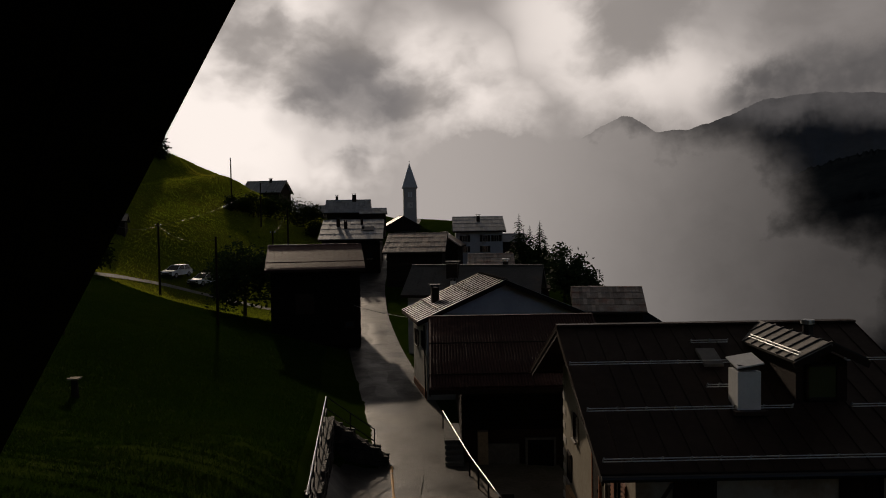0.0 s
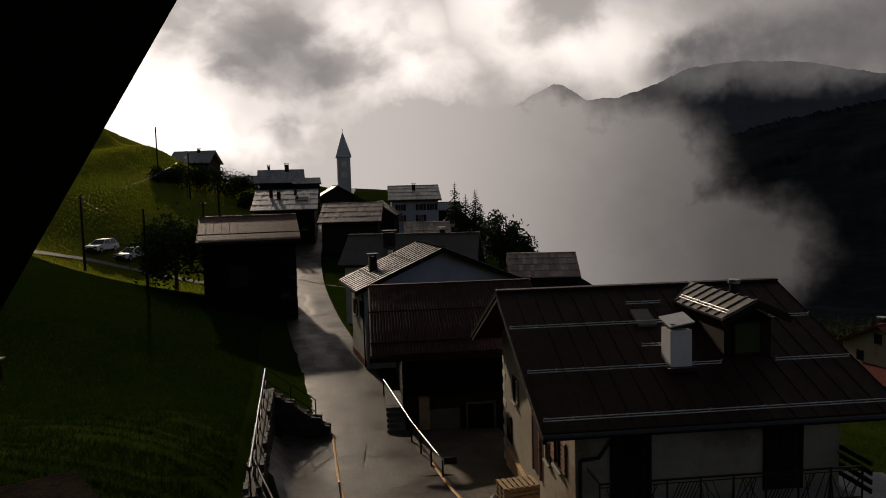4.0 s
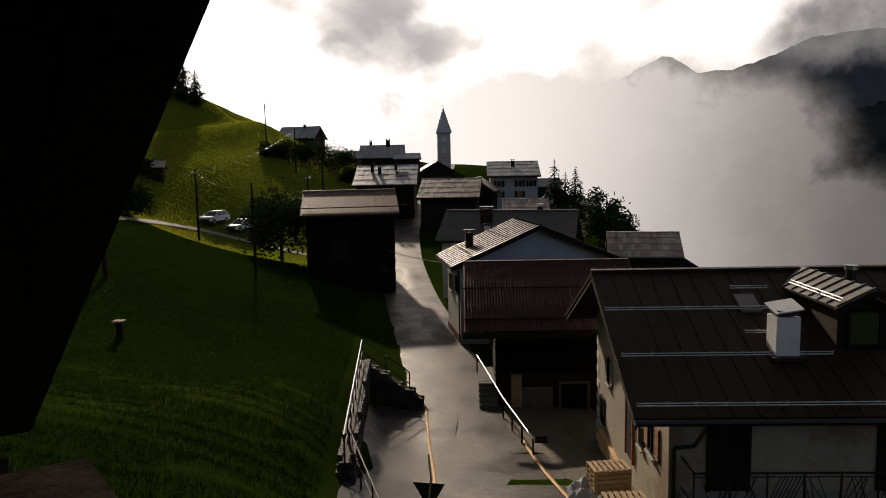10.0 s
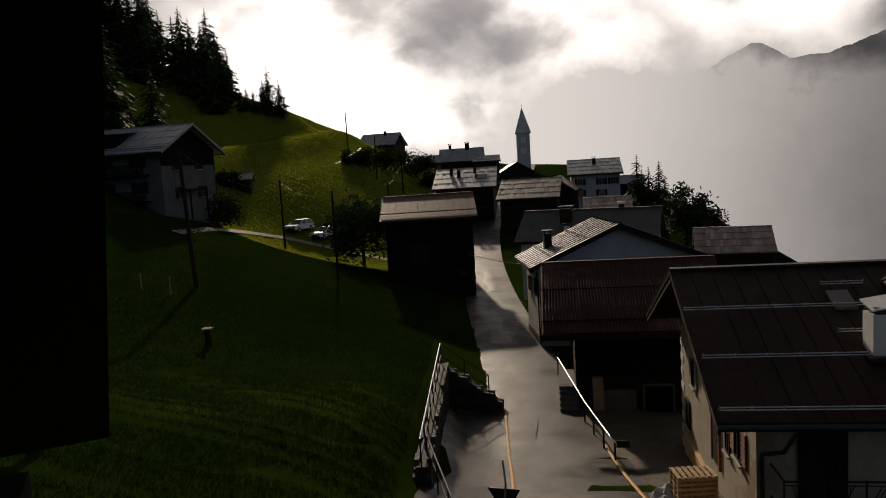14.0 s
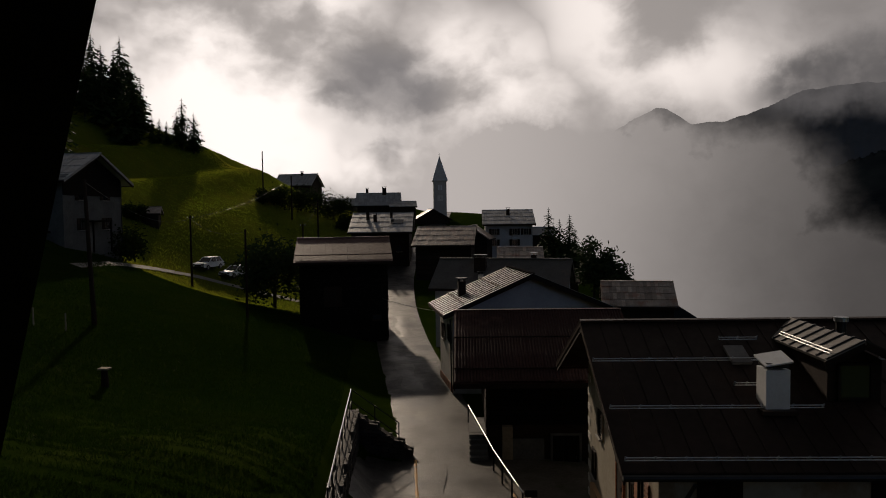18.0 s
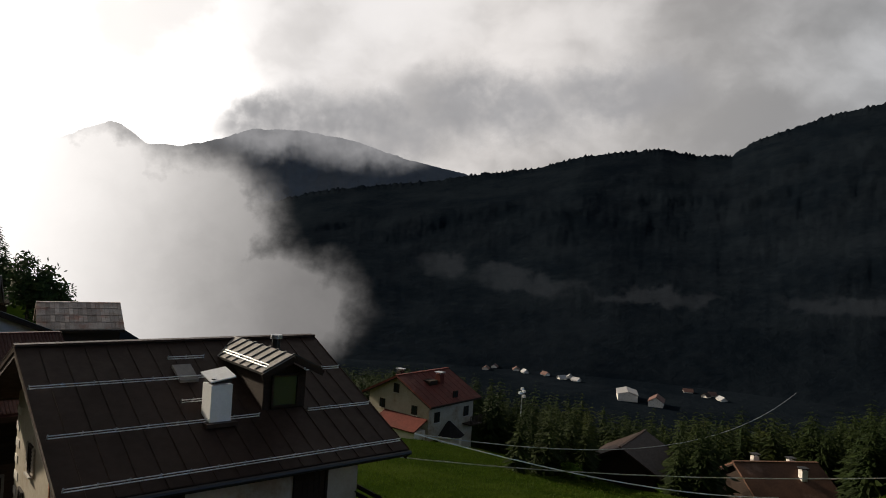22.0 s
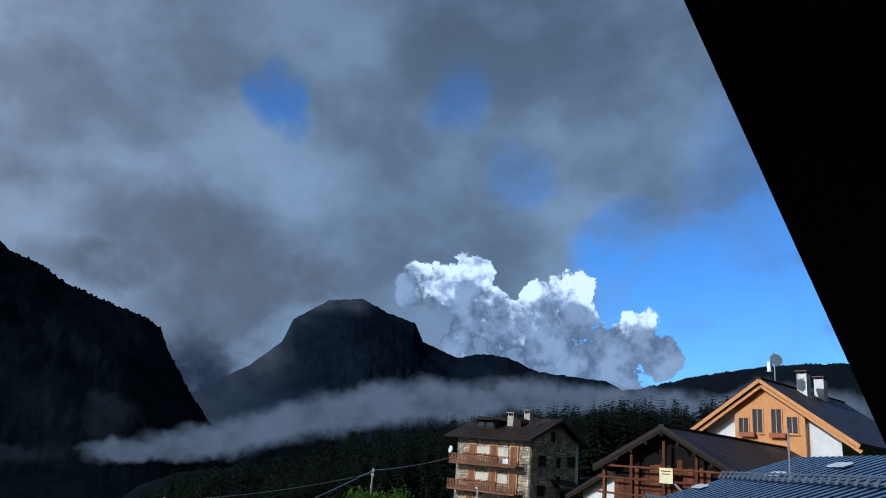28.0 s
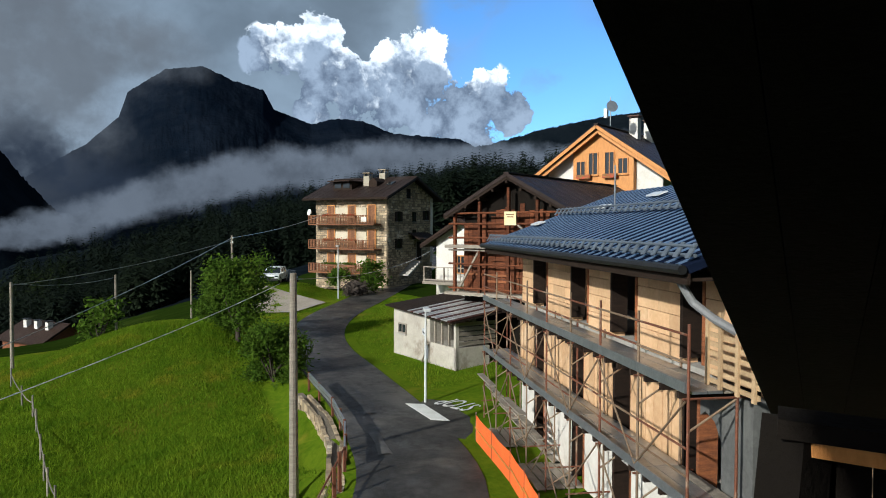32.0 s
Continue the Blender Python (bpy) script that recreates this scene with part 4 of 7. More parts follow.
for x0, x1, y in ((-5.0, 5.0, -6.25), (-5.0, 0.9, -4.35), (2.6, 5.0, -4.35), (-5.1, 0.0, -2.25), (3.6, 5.0, -2.25), (-0.9, 0.3, -1.2), (-1.2, -0.5, -3.4)):
    snow_guard(x0, x1, y)
part("gutter", Geo().tube((-AW / 2 - 1.2, yf - 1.2, on_roof(yf - 1.1) - 0.12), (AW / 2 + 1.2, yf - 1.2, on_roof(yf - 1.1) - 0.12), 0.08, n=8), DARKMETAL, A)
part("eave_soffit", Geo().box((0, yf - 0.55, AH - 0.32), (AW + 2.3, 1.05, 0.06)), DARKWOOD, A)
dp = part("downpipe", Geo().tube((-AW / 2 + 0.12, yf - 0.08, -1.2), (-AW / 2 + 0.12, yf - 0.08, 4.2), 0.055).tube((-AW / 2 + 0.12, yf - 0.08, 4.2), (-AW / 2 + 0.62, yf - 0.2, 4.3), 0.055).tube((-AW / 2 + 0.62, yf - 0.2, 4.3), (-AW / 2 + 0.62, yf - 1.1, 5.1), 0.055), DARKMETAL, A)
# white metal chimney with a tilted lid
ch = part("chimney", Geo().box((0, 0, 0.15), (0.66, 0.66, 1.5)), WHITEMETAL, A, m=pose(-0.42, -4.15, on_roof(-4.15) + 0.15))
part("flashing", Geo().box((0, -0.05, -0.25), (0.95, 0.95, 0.12)), BROWNROOF, ch)
part("chimney_lid", Geo().box((0, 0, 0), (0.78, 0.78, 0.04)), WHITEMETAL, ch, m=pose(0, 0, 1.16, 13, -9, 0))
part("lid_frame", Geo().box((0, 0, 1.02), (0.6, 0.6, 0.14)), DARKMETAL, ch)
part("roof_hatch", Geo().box((0, 0, 0.04), (0.6, 0.9, 0.1)), DORMERSHEET, A, m=pose(-0.6, -1.95, on_roof(-1.95), math.degrees(math.atan(sl)), 0, 0))
vent = part("vent_pipe", Geo().tube((0, 0, -0.3), (0, 0, 0.5), 0.16, n=12), DARKMETAL, A, m=pose(3.05, -1.0, on_roof(-1.0)))
part("vent_cap", Geo().tube((0, 0, 0.5), (0, 0, 0.64), 0.22, 0.22, 12), STEEL, vent)
# dormer
dm = part("dormer", Geo().prism([(1.15, 6.2), (2.65, 6.2), (2.65, 7.7), (1.9, 8.1), (1.15, 7.7)], "y", -4.0, -0.6), DARKWOOD, A)
for k in (-1, 1):
    p = [(1.9, -4.55, 8.33), (1.9, 0.05, 8.33), (1.9 + k * 1.05, 0.05 - 1.05, 7.82), (1.9 + k * 1.05, -4.55, 7.82)]
    # left slope has the paler grey sheet, standing for the glare it catches
    rf = part("dormer_roof", Geo().slab(p if k < 0 else p[::-1], 0.1), DORMERSHEET if k < 0 else BROWNROOF, dm, "ribbed grey sheet paled by glare" if k < 0 else "")
    for i in range(8):
        y = -4.5 + i * 0.56
        f = min(1.0, (0.0 - y) / 1.05)
        part("dormer_seam", Geo().beam((1.9, y, 8.35), (1.9 + k * 1.05 * f, y, 8.35 - 0.51 * f), 0.06, 0.05), DARKMETAL, rf)
    part("dormer_barge_board", Geo().beam((1.9, -4.53, 8.2), (1.9 + k * 1.08, -4.53, 7.68), 0.06, 0.18), DARKWOOD, dm)
part("dormer_snow_guard", Geo().tube((1.0, -4.45, 7.98), (1.0, -1.2, 7.98), 0.02, n=6).tube((1.06, -4.45, 8.05), (1.06, -1.2, 8.05), 0.02, n=6), WHITEMETAL, dm)
part("dormer_window", Geo().box((1.9, -4.02, 7.1), (0.85, 0.05, 0.95)), PANE, dm)
part("dormer_frame", Geo().box((1.45, -4.04, 7.1), (0.08, 0.09, 1.1)).box((2.35, -4.04, 7.1), (0.08, 0.09, 1.1)).box((1.9, -4.04, 6.6), (0.98, 0.09, 0.08)).box((1.9, -4.04, 7.6), (0.98, 0.09, 0.08)), DARKWOOD, dm)
# balcony
part("balcony_slab", Geo().box((0.15, yf - 0.55, 2.85), (7.6, 1.2, 0.2)), CONCRETE, A)
br = part("balcony_railing", Geo().beam((-3.6, yf - 1.08, 3.92), (3.9, yf - 1.08, 3.92), 0.05, 0.04).beam((-3.6, yf - 1.08, 3.82), (3.9, yf - 1.08, 3.82), 0.03, 0.02).beam((-3.6, yf - 1.08, 3.05), (3.9, yf - 1.08, 3.05), 0.04, 0.03)
          .beam((-3.6, yf - 1.08, 3.92), (-3.6, yf, 3.92), 0.04, 0.04).beam((3.9, yf - 1.08, 3.92), (3.9, yf, 3.92), 0.04, 0.04).beam((-3.6, yf - 1.08, 3.05), (-3.6, yf, 3.05), 0.04, 0.03), DARKMETAL, A, "ornamental wrought iron")
random.seed(5)
for i in range(9):
    x = -3.6 + 7.5 * i / 8
    part("post", Geo().beam((x, yf - 1.08, 2.95), (x, yf - 1.08, 3.95), 0.04, 0.04, (1, 0, 0)), DARKMETAL, br)
for i in range(8):
    x0 = -3.6 + 7.5 * i / 8
    for j in range(7):      # twig-like bars between the posts
        a = Vector((x0 + 0.937 * random.random(), yf - 1.08, 3.06))
        if i in (2, 5):
            a = Vector((x0 + 0.1 * j, yf - 1.08, 3.06))
            b = a + Vector((0.35, 0, 0.75))
        else:
            b = Vector((min(max(a.x + random.uniform(-0.5, 0.5), x0), x0 + 0.937), yf - 1.08, 3.81))
        part("bar", Geo().beam(a, b, 0.018, 0.018, (0, 1, 0)), DARKMETAL, br)
for i in range(4):
    part("side_board", Geo().beam((4.05, yf - 1.25, 3.25 + 0.26 * i), (4.05, yf + 0.9, 3.25 + 0.26 * i), 0.05, 0.14), DARKWOOD, A)
for x in (-2.35, 2.2):
    d_ = door(A, x, yf, 2.96, 0.98, 1.95, -1, DARKWOOD, DARKWOOD)
for x, w in ((-2.0, 1.1), (1.6, 0.8)):
    door(A, x, yf, 0.2, w, 2.1, -1, DARKWOOD)
part("porch_pillar", Geo().box((-2.85, yf - 0.9, 1.3), (0.22, 0.22, 2.9)), WHITEWALL, A)
# windows of the gable wall to the street
for y, z, w, h, s_ in ((4.0, 1.4, 0.75, 1.1, None), (2.75, 3.4, 0.6, 1.0, GREYWOOD), (-2.5, 3.0, 0.55, 0.7, None), (-3.75, 3.3, 0.8, 1.05, REDWOOD)):
    window(A, -AW / 2, y, z, w, h, "l", s_, DARKWOOD)
door(A, -AW / 2, -0.9, 2.0, 0.95, 1.95, "l", DARKWOOD, REDWOOD)
for z in range(9):      # painted quoins at the far corner
    part("quoin", Geo().box((-AW / 2 - 0.012, AD / 2 - (0.22 if z % 2 else 0.32), 0.3 + z * 0.6), (0.03, 0.42 if z % 2 else 0.6, 0.28)), WHITEWALL, A)
part("wall_lamp", Geo().box((-AW / 2 - 0.1, -2.0, 3.7), (0.16, 0.14, 0.24)), DARKMETAL, A)
part("rubble_foot", Geo().box((-AW / 2 - 0.08, 1.6, 0.3), (0.16, 5.2, 1.6)), BLOCK, A)

# ---- rust-red barn ----
# grey plaster with the shade below eaves and roofs put into its tone
SHADEPLASTER = mat("shade_grey_plaster", (0.13, 0.13, 0.125), (0.08, 0.08, 0.078), 1.0, 0.9, bump=0.3)
B = gable_house("barn", 3.6, 39.8, 0.0, 1.0, 5.7, 9.4, 4.35, 2.05, DARKWOOD, REDROOF, "dark timber barn with rusty red corrugated roof", (1.7, 1.35), foot=2.0)
def corrugated(parent, a, b, c, d, pitch, deep, material, name="corrugated_sheet"):
    """One wavy sheet between eave a-b and top d-c."""
    a, b, c, d = (Vector(p) for p in (a, b, c, d))
    n = max(2, int((b - a).length / pitch * 4))
    up = (b - a).cross(d - a).normalized()
    up = up if up.z > 0 else -up
    g = Geo()
    for i in range(n + 1):
        o = up * deep * (0, 0.8, 1, 0.8)[i % 4]
        g.v += [a.lerp(b, i / n) + o, d.lerp(c, i / n) + o]
        if i:
            g.f.append([2 * i - 2, 2 * i, 2 * i + 1, 2 * i - 1])
    return part(name, g, material, parent)


zz = lambda y: 4.35 + 2.05 + 0.21 + (2.05 / 4.7) * y
for k, (y0, y1) in enumerate(((-6.05, -3.9), (-4.0, -1.9), (-2.0, -0.03))):
    for i in range(5):      # overlapping corrugated sheets
        x0, x1, e = -4.5 + i * 1.81, -4.5 + i * 1.81 + 1.85, 0.03 * (2 - k) + 0.008 * (i % 2)
        corrugated(B, (x0, y0, zz(y0) + e), (x1, y0, zz(y0) + e), (x1, y1, zz(y1) + e), (x0, y1, zz(y1) + e), 0.15, 0.045, REDROOF)
for y in (-5.2, -2.7):
    part("snow_pole", Geo().tube((-4.5, y, zz(y) + 0.14), (4.5, y, zz(y) + 0.14), 0.035, n=6).tube((-4.5, y + 0.08, zz(y) + 0.06), (4.5, y + 0.08, zz(y) + 0.06), 0.03, n=6), DARKWOOD, B)
# front logs take the near-black tone for shade below the eaves
logs(B, -2.85, 2.85, -4.7, 1.6, 4.3, -1, SHADEWOOD)
logs(B, -4.6, 4.6, -2.85, 0.9, 4.3, "l", DARKWOOD)
# base, door frame and steps are darkened for the eaves' shade
part("plastered_base", Geo().box((-1.0, -4.76, -0.2), (1.7, 0.14, 2.2)), SHADEPLASTER, B)
door(B, 0.9, -4.84, -1.0, 1.3, 2.1, -1, SHADEWOOD, SHADEPLASTER)
for i in range(5):
    part("step", Geo().box((-3.35, -3.7 - 0.32 * i, 0.75 - 0.18 * i), (0.9, 0.34, 0.18)), SHADEPLASTER, B)
part("landing", Geo().box((-3.35, -2.2, 0.55), (0.9, 2.7, 0.6)), SHADEPLASTER, B)
part("stone_pier", Geo().box((-1.95, -4.9, 0.8), (0.5, 0.5, 1.6)), STONE, B)

# ---- white house with its gable towards the barn ----
C = gable_house("house", 3.33, 50.5, 0.0, 102.0, 5.0, 10.4, 5.55, 2.2, GREYWALL, DARKSHEET, "white and grey plastered house with ribbed metal roof", (0.7, 0.75), foot=2.0, sheets=10)
part("street_wall", Geo().box((0, 5.23, 2.4), (4.9, 0.05, 5.9)), WHITEWALL, C, "white plaster")
part("plinth", Geo().box((0, 5.27, -0.1), (4.9, 0.06, 1.5)), REDWOOD, C, "brown plinth")
window(C, -1.6, 5.26, 3.4, 0.7, 1.1, 1, DARKWOOD, DARKWOOD)
window(C, 0.9, 5.26, 3.2, 0.8, 1.1, 1, DARKWOOD, DARKWOOD)
chimney(C, 0.6, 4.0, 6.3, 0.5, 0.5, 0.9, DARKWOOD, DARKMETAL)
for y in (2.2, 4.6):
    part("snow_pole", Geo().tube((-3.1, y, 5.55 + 2.2 * (1 - y / 5.2) + 0.34), (3.1, y, 5.55 + 2.2 * (1 - y / 5.2) + 0.34), 0.04, n=6), DARKWOOD, C)
part("gutter_pipe", Geo().tube((-2.4, 5.36, 5.0), (-2.4, 5.32, 0.2), 0.05), DARKMETAL, C)

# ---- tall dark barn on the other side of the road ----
D = gable_house("barn", -12.3, 68.5, 2.0, 10.0, 7.8, 9.0, 6.0, 1.55, SHADEWOOD, PINKROOF, "tall black timber barn with faded red sheet roof", (0.45, 1.2), foot=3.5, sheets=13)
logs(D, -3.9, 3.9, -4.5, -1.2, 5.8, -1, SHADEWOOD, 0.3)
part("snow_pole", Geo().tube((-4.3, -4.4, 6.34), (4.3, -4.4, 6.34), 0.05, n=6), PINKROOF, D)
window(D, 2.9, -4.62, 0.4, 0.8, 0.5, -1, None, DARKWOOD, DARKWOOD)
part("hay_door", Geo().box((-1.0, -4.63, 2.6), (1.6, 0.06, 1.8)), DARKWOOD, D)

# ---- village beyond ----
E_ = gable_house("barn", -3.8, 104.6, 3.6, -3.0, 7.6, 12.2, 4.1, 2.1, DARKWOOD, SHINGLE, "dark barn with pale shingle roof", (0.5, 1.0), foot=4, rows=9)
logs(E_, -3.8, 3.8, -6.1, 0.0, 4.0, -1, DARKWOOD, 0.35)
F = gable_house("house", -14.3, 114.6, 5.0, 3.0, 8.6, 14.4, 4.3, 2.6, DARKWOOD, SLATE, "old dark house with bright grey slab roof", (0.5, 0.9), foot=4, rows=9)
chimney(F, -2.2, -3.0, 6.0, 0.5, 0.5, 1.2, DARKWOOD, DARKMETAL)
chimney(F, -1.0, -3.8, 5.7, 0.5, 0.5, 1.1, DARKWOOD, DARKMETAL)
chimney(F, 1.4, -2.2, 6.3, 0.4, 0.4, 0.8, DARKWOOD, DARKMETAL)
part("roof_window", Geo().box((0, 0, 0), (1.9, 1.6, 0.08)), PANE, F, m=pose(2.4, -4.2, 5.7, 19.9, 0, 0))
for x in (-3, 0, 2.8):
    window(F, x, -7.2, 1.2, 0.8, 1.0, -1, None, DARKWOOD)
Gh = gable_house("house", 5.6, 120, 6.4, 0.0, 7.4, 11.6, 3.7, 2.0, GREYWALL, SLATE, "pale plastered house with grey tiled roof", (0.5, 0.8), foot=5, rows=8)
chimney(Gh, 0.0, -2.4, 4.9, 0.55, 0.45, 1.1, DARKWOOD, DARKMETAL)
for x, z in ((0.9, 1.9), (0.9, 0.2), (-2.3, 1.9), (-2.3, 0.2), (2.7, 1.9)):
    window(Gh, x, -5.8, z, 0.8, 1.0, -1, DARKWOOD)
gable_house("house", 11.4, 119.5, 6.0, 0.0, 3.4, 4.0, 2.2, 1.0, DARKWOOD, SLATE, "small dark annexe with grey roof", (0.3, 0.5), foot=5)
Hs = gable_house("barn", 16.0, 71.2, 0.2, -8.0, 6.2, 7.0, 2.9, 1.75, DARKWOOD, SHINGLE, "low barn with reddish patched shingle roof", (0.35, 0.5), foot=6, rows=8)
gable_house("barn", 5.9, 91.6, 3.0, -2.0, 5.2, 8.2, 2.6, 1.7, DARKWOOD, SHINGLE, "small barn with worn pinkish shingle roof", (0.3, 0.5), foot=5, rows=7)
gable_house("shed", 10.4, 86.0, 2.0, 0.0, 3.6, 3.6, 1.7, 1.0, DARKWOOD, SHINGLE, "small shed with grey shingle roof", (0.2, 0.3), foot=5, rows=5)
LG = gable_house("house", 2.9, 65.0, 1.2, -12.0, 11.0, 7.4, 4.35, 2.05, GREYWALL, DARKROOF, "low grey house with dull dark roof and two chimneys", (0.5, 0.5), foot=3, sheets=10)
chimney(LG, -1.9, -1.6, 5.2, 1.0, 0.8, 1.6, DARKWOOD, DARKMETAL)
chimney(LG, -1.6, -3.0, 4.6, 0.4, 0.4, 0.8, WHITEWALL, DARKMETAL)
chimney(LG, 2.6, 0.2, 6.2, 0.45, 0.45, 0.7, DARKWOOD, WHITEMETAL)
window(LG, -4.3, -3.7, 2.6, 0.8, 0.9, -1, None, DARKWOOD)
gable_house("barn", 0.0, 110.5, 4.5, 80.0, 5.0, 5.0, 3.6, 1.7, DARKWOOD, SHINGLE, "narrow dark barn between the houses", (0.3, 0.5), foot=4)
I1 = gable_house("house", -19.6, 149, 10.8, 3.0, 8.2, 7.0, 3.0, 2.2, DARKWOOD, SLATE, "dark house with grey roof near the church", (0.5, 0.7), foot=5, rows=7)
chimney(I1, -2.4, 0.2, 5.2, 0.5, 0.5, 1.0, DARKWOOD, DARKMETAL)
chimney(I1, 1.2, -0.4, 5.0, 0.8, 0.8, 1.4, DARKWOOD, DARKMETAL)
I2 = gable_house("house", -40.5, 166, 16.3, -10.0, 8.6, 7.0, 2.4, 2.4, DARKWOOD, SLATE, "lonely dark house on the hillside", (0.5, 0.6), foot=6, rows=7)
chimney(I2, 1.2, -0.6, 4.4, 0.5, 0.5, 0.9, DARKWOOD, DARKMETAL)
gable_house("house", -14.4, 146.5, 10.6, 8.0, 5.0, 5.0, 2.6, 1.0, DARKWOOD, SLATE, "small flat-roofed dark house by the church", (0.3, 0.3), foot=4, rows=5)
gable_house("house", -9.4, 158, 7.6, 100.0, 9.0, 7.0, 3.0, 2.0, DARKWOOD, BROWNROOF, "dark church nave with grey roof", (0.4, 0.4), foot=4)
gable_house("house", -27.5, 152, 11.6, 0.0, 5.0, 5.0, 2.0, 1.4, DARKWOOD, SLATE, "small grey-roofed house behind the bushes", (0.4, 0.4), foot=4)

T = thing("church_tower", pose(-7.7, 165, 9.0, 0, 0, 6), "slender stone church tower with clock and pointed spire", "tower")
part("shaft", Geo().box((0, 0, 4.5), (2.9, 2.9, 11.4)), TOWERSTONE, T)
part("cornice", Geo().box((0, 0, 10.15), (3.4, 3.4, 0.25)), TOWERSTONE, T)
g = Geo()
g.v = [Vector(p) for p in ((-1.75, -1.75, 10.2), (1.75, -1.75, 10.2), (1.75, 1.75, 10.2), (-1.75, 1.75, 10.2), (0, 0, 15.9))]
g.f = [[0, 1, 4], [1, 2, 4], [2, 3, 4], [3, 0, 4], [0, 3, 2, 1]]
part("spire", g, SLATE, T)
part("cross", Geo().box((0, 0, 16.1), (0.06, 0.06, 0.9)).box((0, 0, 16.25), (0.4, 0.06, 0.06)), DARKMETAL, T)
for x in (-0.28, 0.28):
    part("belfry_opening", Geo().box((x, -1.47, 8.6), (0.34, 0.06, 1.1)), WHITEMETAL, T)
part("clock_face", Geo().box((0, -1.48, 6.2), (1.25, 0.06, 1.25)), WHITEWALL, T)
part("clock_hands", Geo().beam((0, -1.53, 6.2), (0.0, -1.53, 6.65), 0.05, 0.03).beam((0, -1.53, 6.2), (0.3, -1.53, 6.05), 0.05, 0.03), DARKMETAL, T)

# ---- old house on the western slope ----
J = gable_house("house", -41.6, 68.1, 9.0, -5.0, 11.0, 9.0, 6.6, 2.3, SHADEPLASTER, SLATE, "old pale plastered house with dark gable and shiny slab roof", (0.9, 1.0), foot=6, rows=4)
part("gable_cladding", Geo().prism([(-4.5, 5.0), (4.5, 5.0), (4.5, 6.6), (0, 8.85), (-4.5, 6.6)], "x", 5.5, 5.58), SHADEWOOD, J, "dark boarded gable")
dz_ = part("dormer", Geo().prism([(-3.2, 7.0), (0.6, 7.0), (0.6, 8.3), (-3.2, 8.3)], "y", -4.3, -0.6), SHADEWOOD, J, "dark wide dormer")
part("dormer_roof", Geo().slab([(-3.5, -4.7, 8.34), (0.9, -4.7, 8.34), (0.9, -0.4, 8.75), (-3.5, -0.4, 8.75)], 0.1), SLATE, dz_)
for z in (1.7, 4.2):
    part("balcony_floor", Geo().box((-0.6, -5.0, z), (9.6, 1.1, 0.16)), SHADEWOOD, J)
    balustrade(J, (-5.4, -5.5, z + 0.05), (4.2, -5.5, z + 0.05), 0.95, 0.2, SHADEWOOD)
    for x in (-3.6, -0.6, 3.0):
        window(J, x, -4.5, z + 0.75, 0.9, 1.1, -1, DARKWOOD, DARKWOOD)
for y, z in ((-2.0, 4.6), (1.8, 4.6), (-1.8, 1.8), (2.0, 1.8)):
    window(J, 5.5, y, z, 0.8, 1.1, "r", DARKWOOD, DARKWOOD)
part("stair_porch", Geo().box((6.2, -0.6, 2.6), (1.2, 3.0, 0.16)).box((6.7, -2.0, 1.2), (0.12, 0.12, 3.0)).box((6.7, 0.8, 1.2), (0.12, 0.12, 3.0)), SHADEWOOD, J)
for i in (0, 1):
    part("snow_pole", Geo().tube((-6.3, -4.7 - 0.35 * i, 6.8 - 0.2 * i), (6.3, -4.7 - 0.35 * i, 6.8 - 0.2 * i), 0.05, n=6), STEEL, J)
part("downpipe", Geo().tube((5.62, 4.4, 6.2), (5.62, 4.4, 0.0), 0.05), DARKMETAL, J)

# ---- stone house with three balconies ----
RUBBLE = mat("brown_rubble_stone", (0.46, 0.36, 0.23), (0.27, 0.20, 0.13), 1.8, 0.9, bump=0.7, spread=1.0, wear=(0.55, 0.48, 0.37))
DARKMORTAR = mat("old_brown_mortar", (0.20, 0.165, 0.12), (0.14, 0.115, 0.085), 2.0, 0.95, bump=0.4)
S = gable_house("house", 77.2, -35.2, 6.5, 30.5, 9.9, 9.4, 8.95, 1.95, DARKMORTAR, STAINEDROOF, "tall stone house with three wooden balconies", (0.9, 1.3), foot=2.5, sheets=16)
random.seed(11)
rubble, laid = Geo(), 0
for fc in (1, "l"):        # rubble face stones, laid in uneven courses; the higher ones joined
    z = -1.8
    while z < (8.8 if fc == 1 else 10.6):
        hh = random.uniform(0.2, 0.36)
        u = -4.9 if fc == 1 else -4.65
        end = 4.9 if fc == 1 else 4.65
        if fc == "l" and z > 8.6:
            lim = 4.65 * (1 - (z + hh - 8.8) / 2.1)
            u, end = -lim, lim
        while u < end - 0.1:
            ww = min(random.choice((0.22, 0.34, 0.45, 0.6)) * random.uniform(0.8, 1.3), end - u)
            c, tk = u + ww / 2, random.uniform(0.04, 0.13)
            zc, sz = z + hh / 2 + random.uniform(-0.03, 0.03), (hh - 0.05) * random.uniform(0.85, 1.1)
            at_, size = ((c, 4.71, zc), (ww - 0.05, tk, sz)) if fc == 1 else ((-4.96, c, zc), (tk, ww - 0.05, sz))
            tip = Matrix.Rotation(radians(random.uniform(-7, 7)), 3, "Y" if fc == 1 else "X")
            if ww > 0.12:
                if laid < 300:
                    part("stone", Geo().box(at_, size, m=tip), RUBBLE, S)
                    laid += 1
                else:
                    rubble.box(at_, size, m=tip)
            u += ww
        z += hh
tagged(part("rubble_masonry", rubble, RUBBLE, S), kind="stuff")
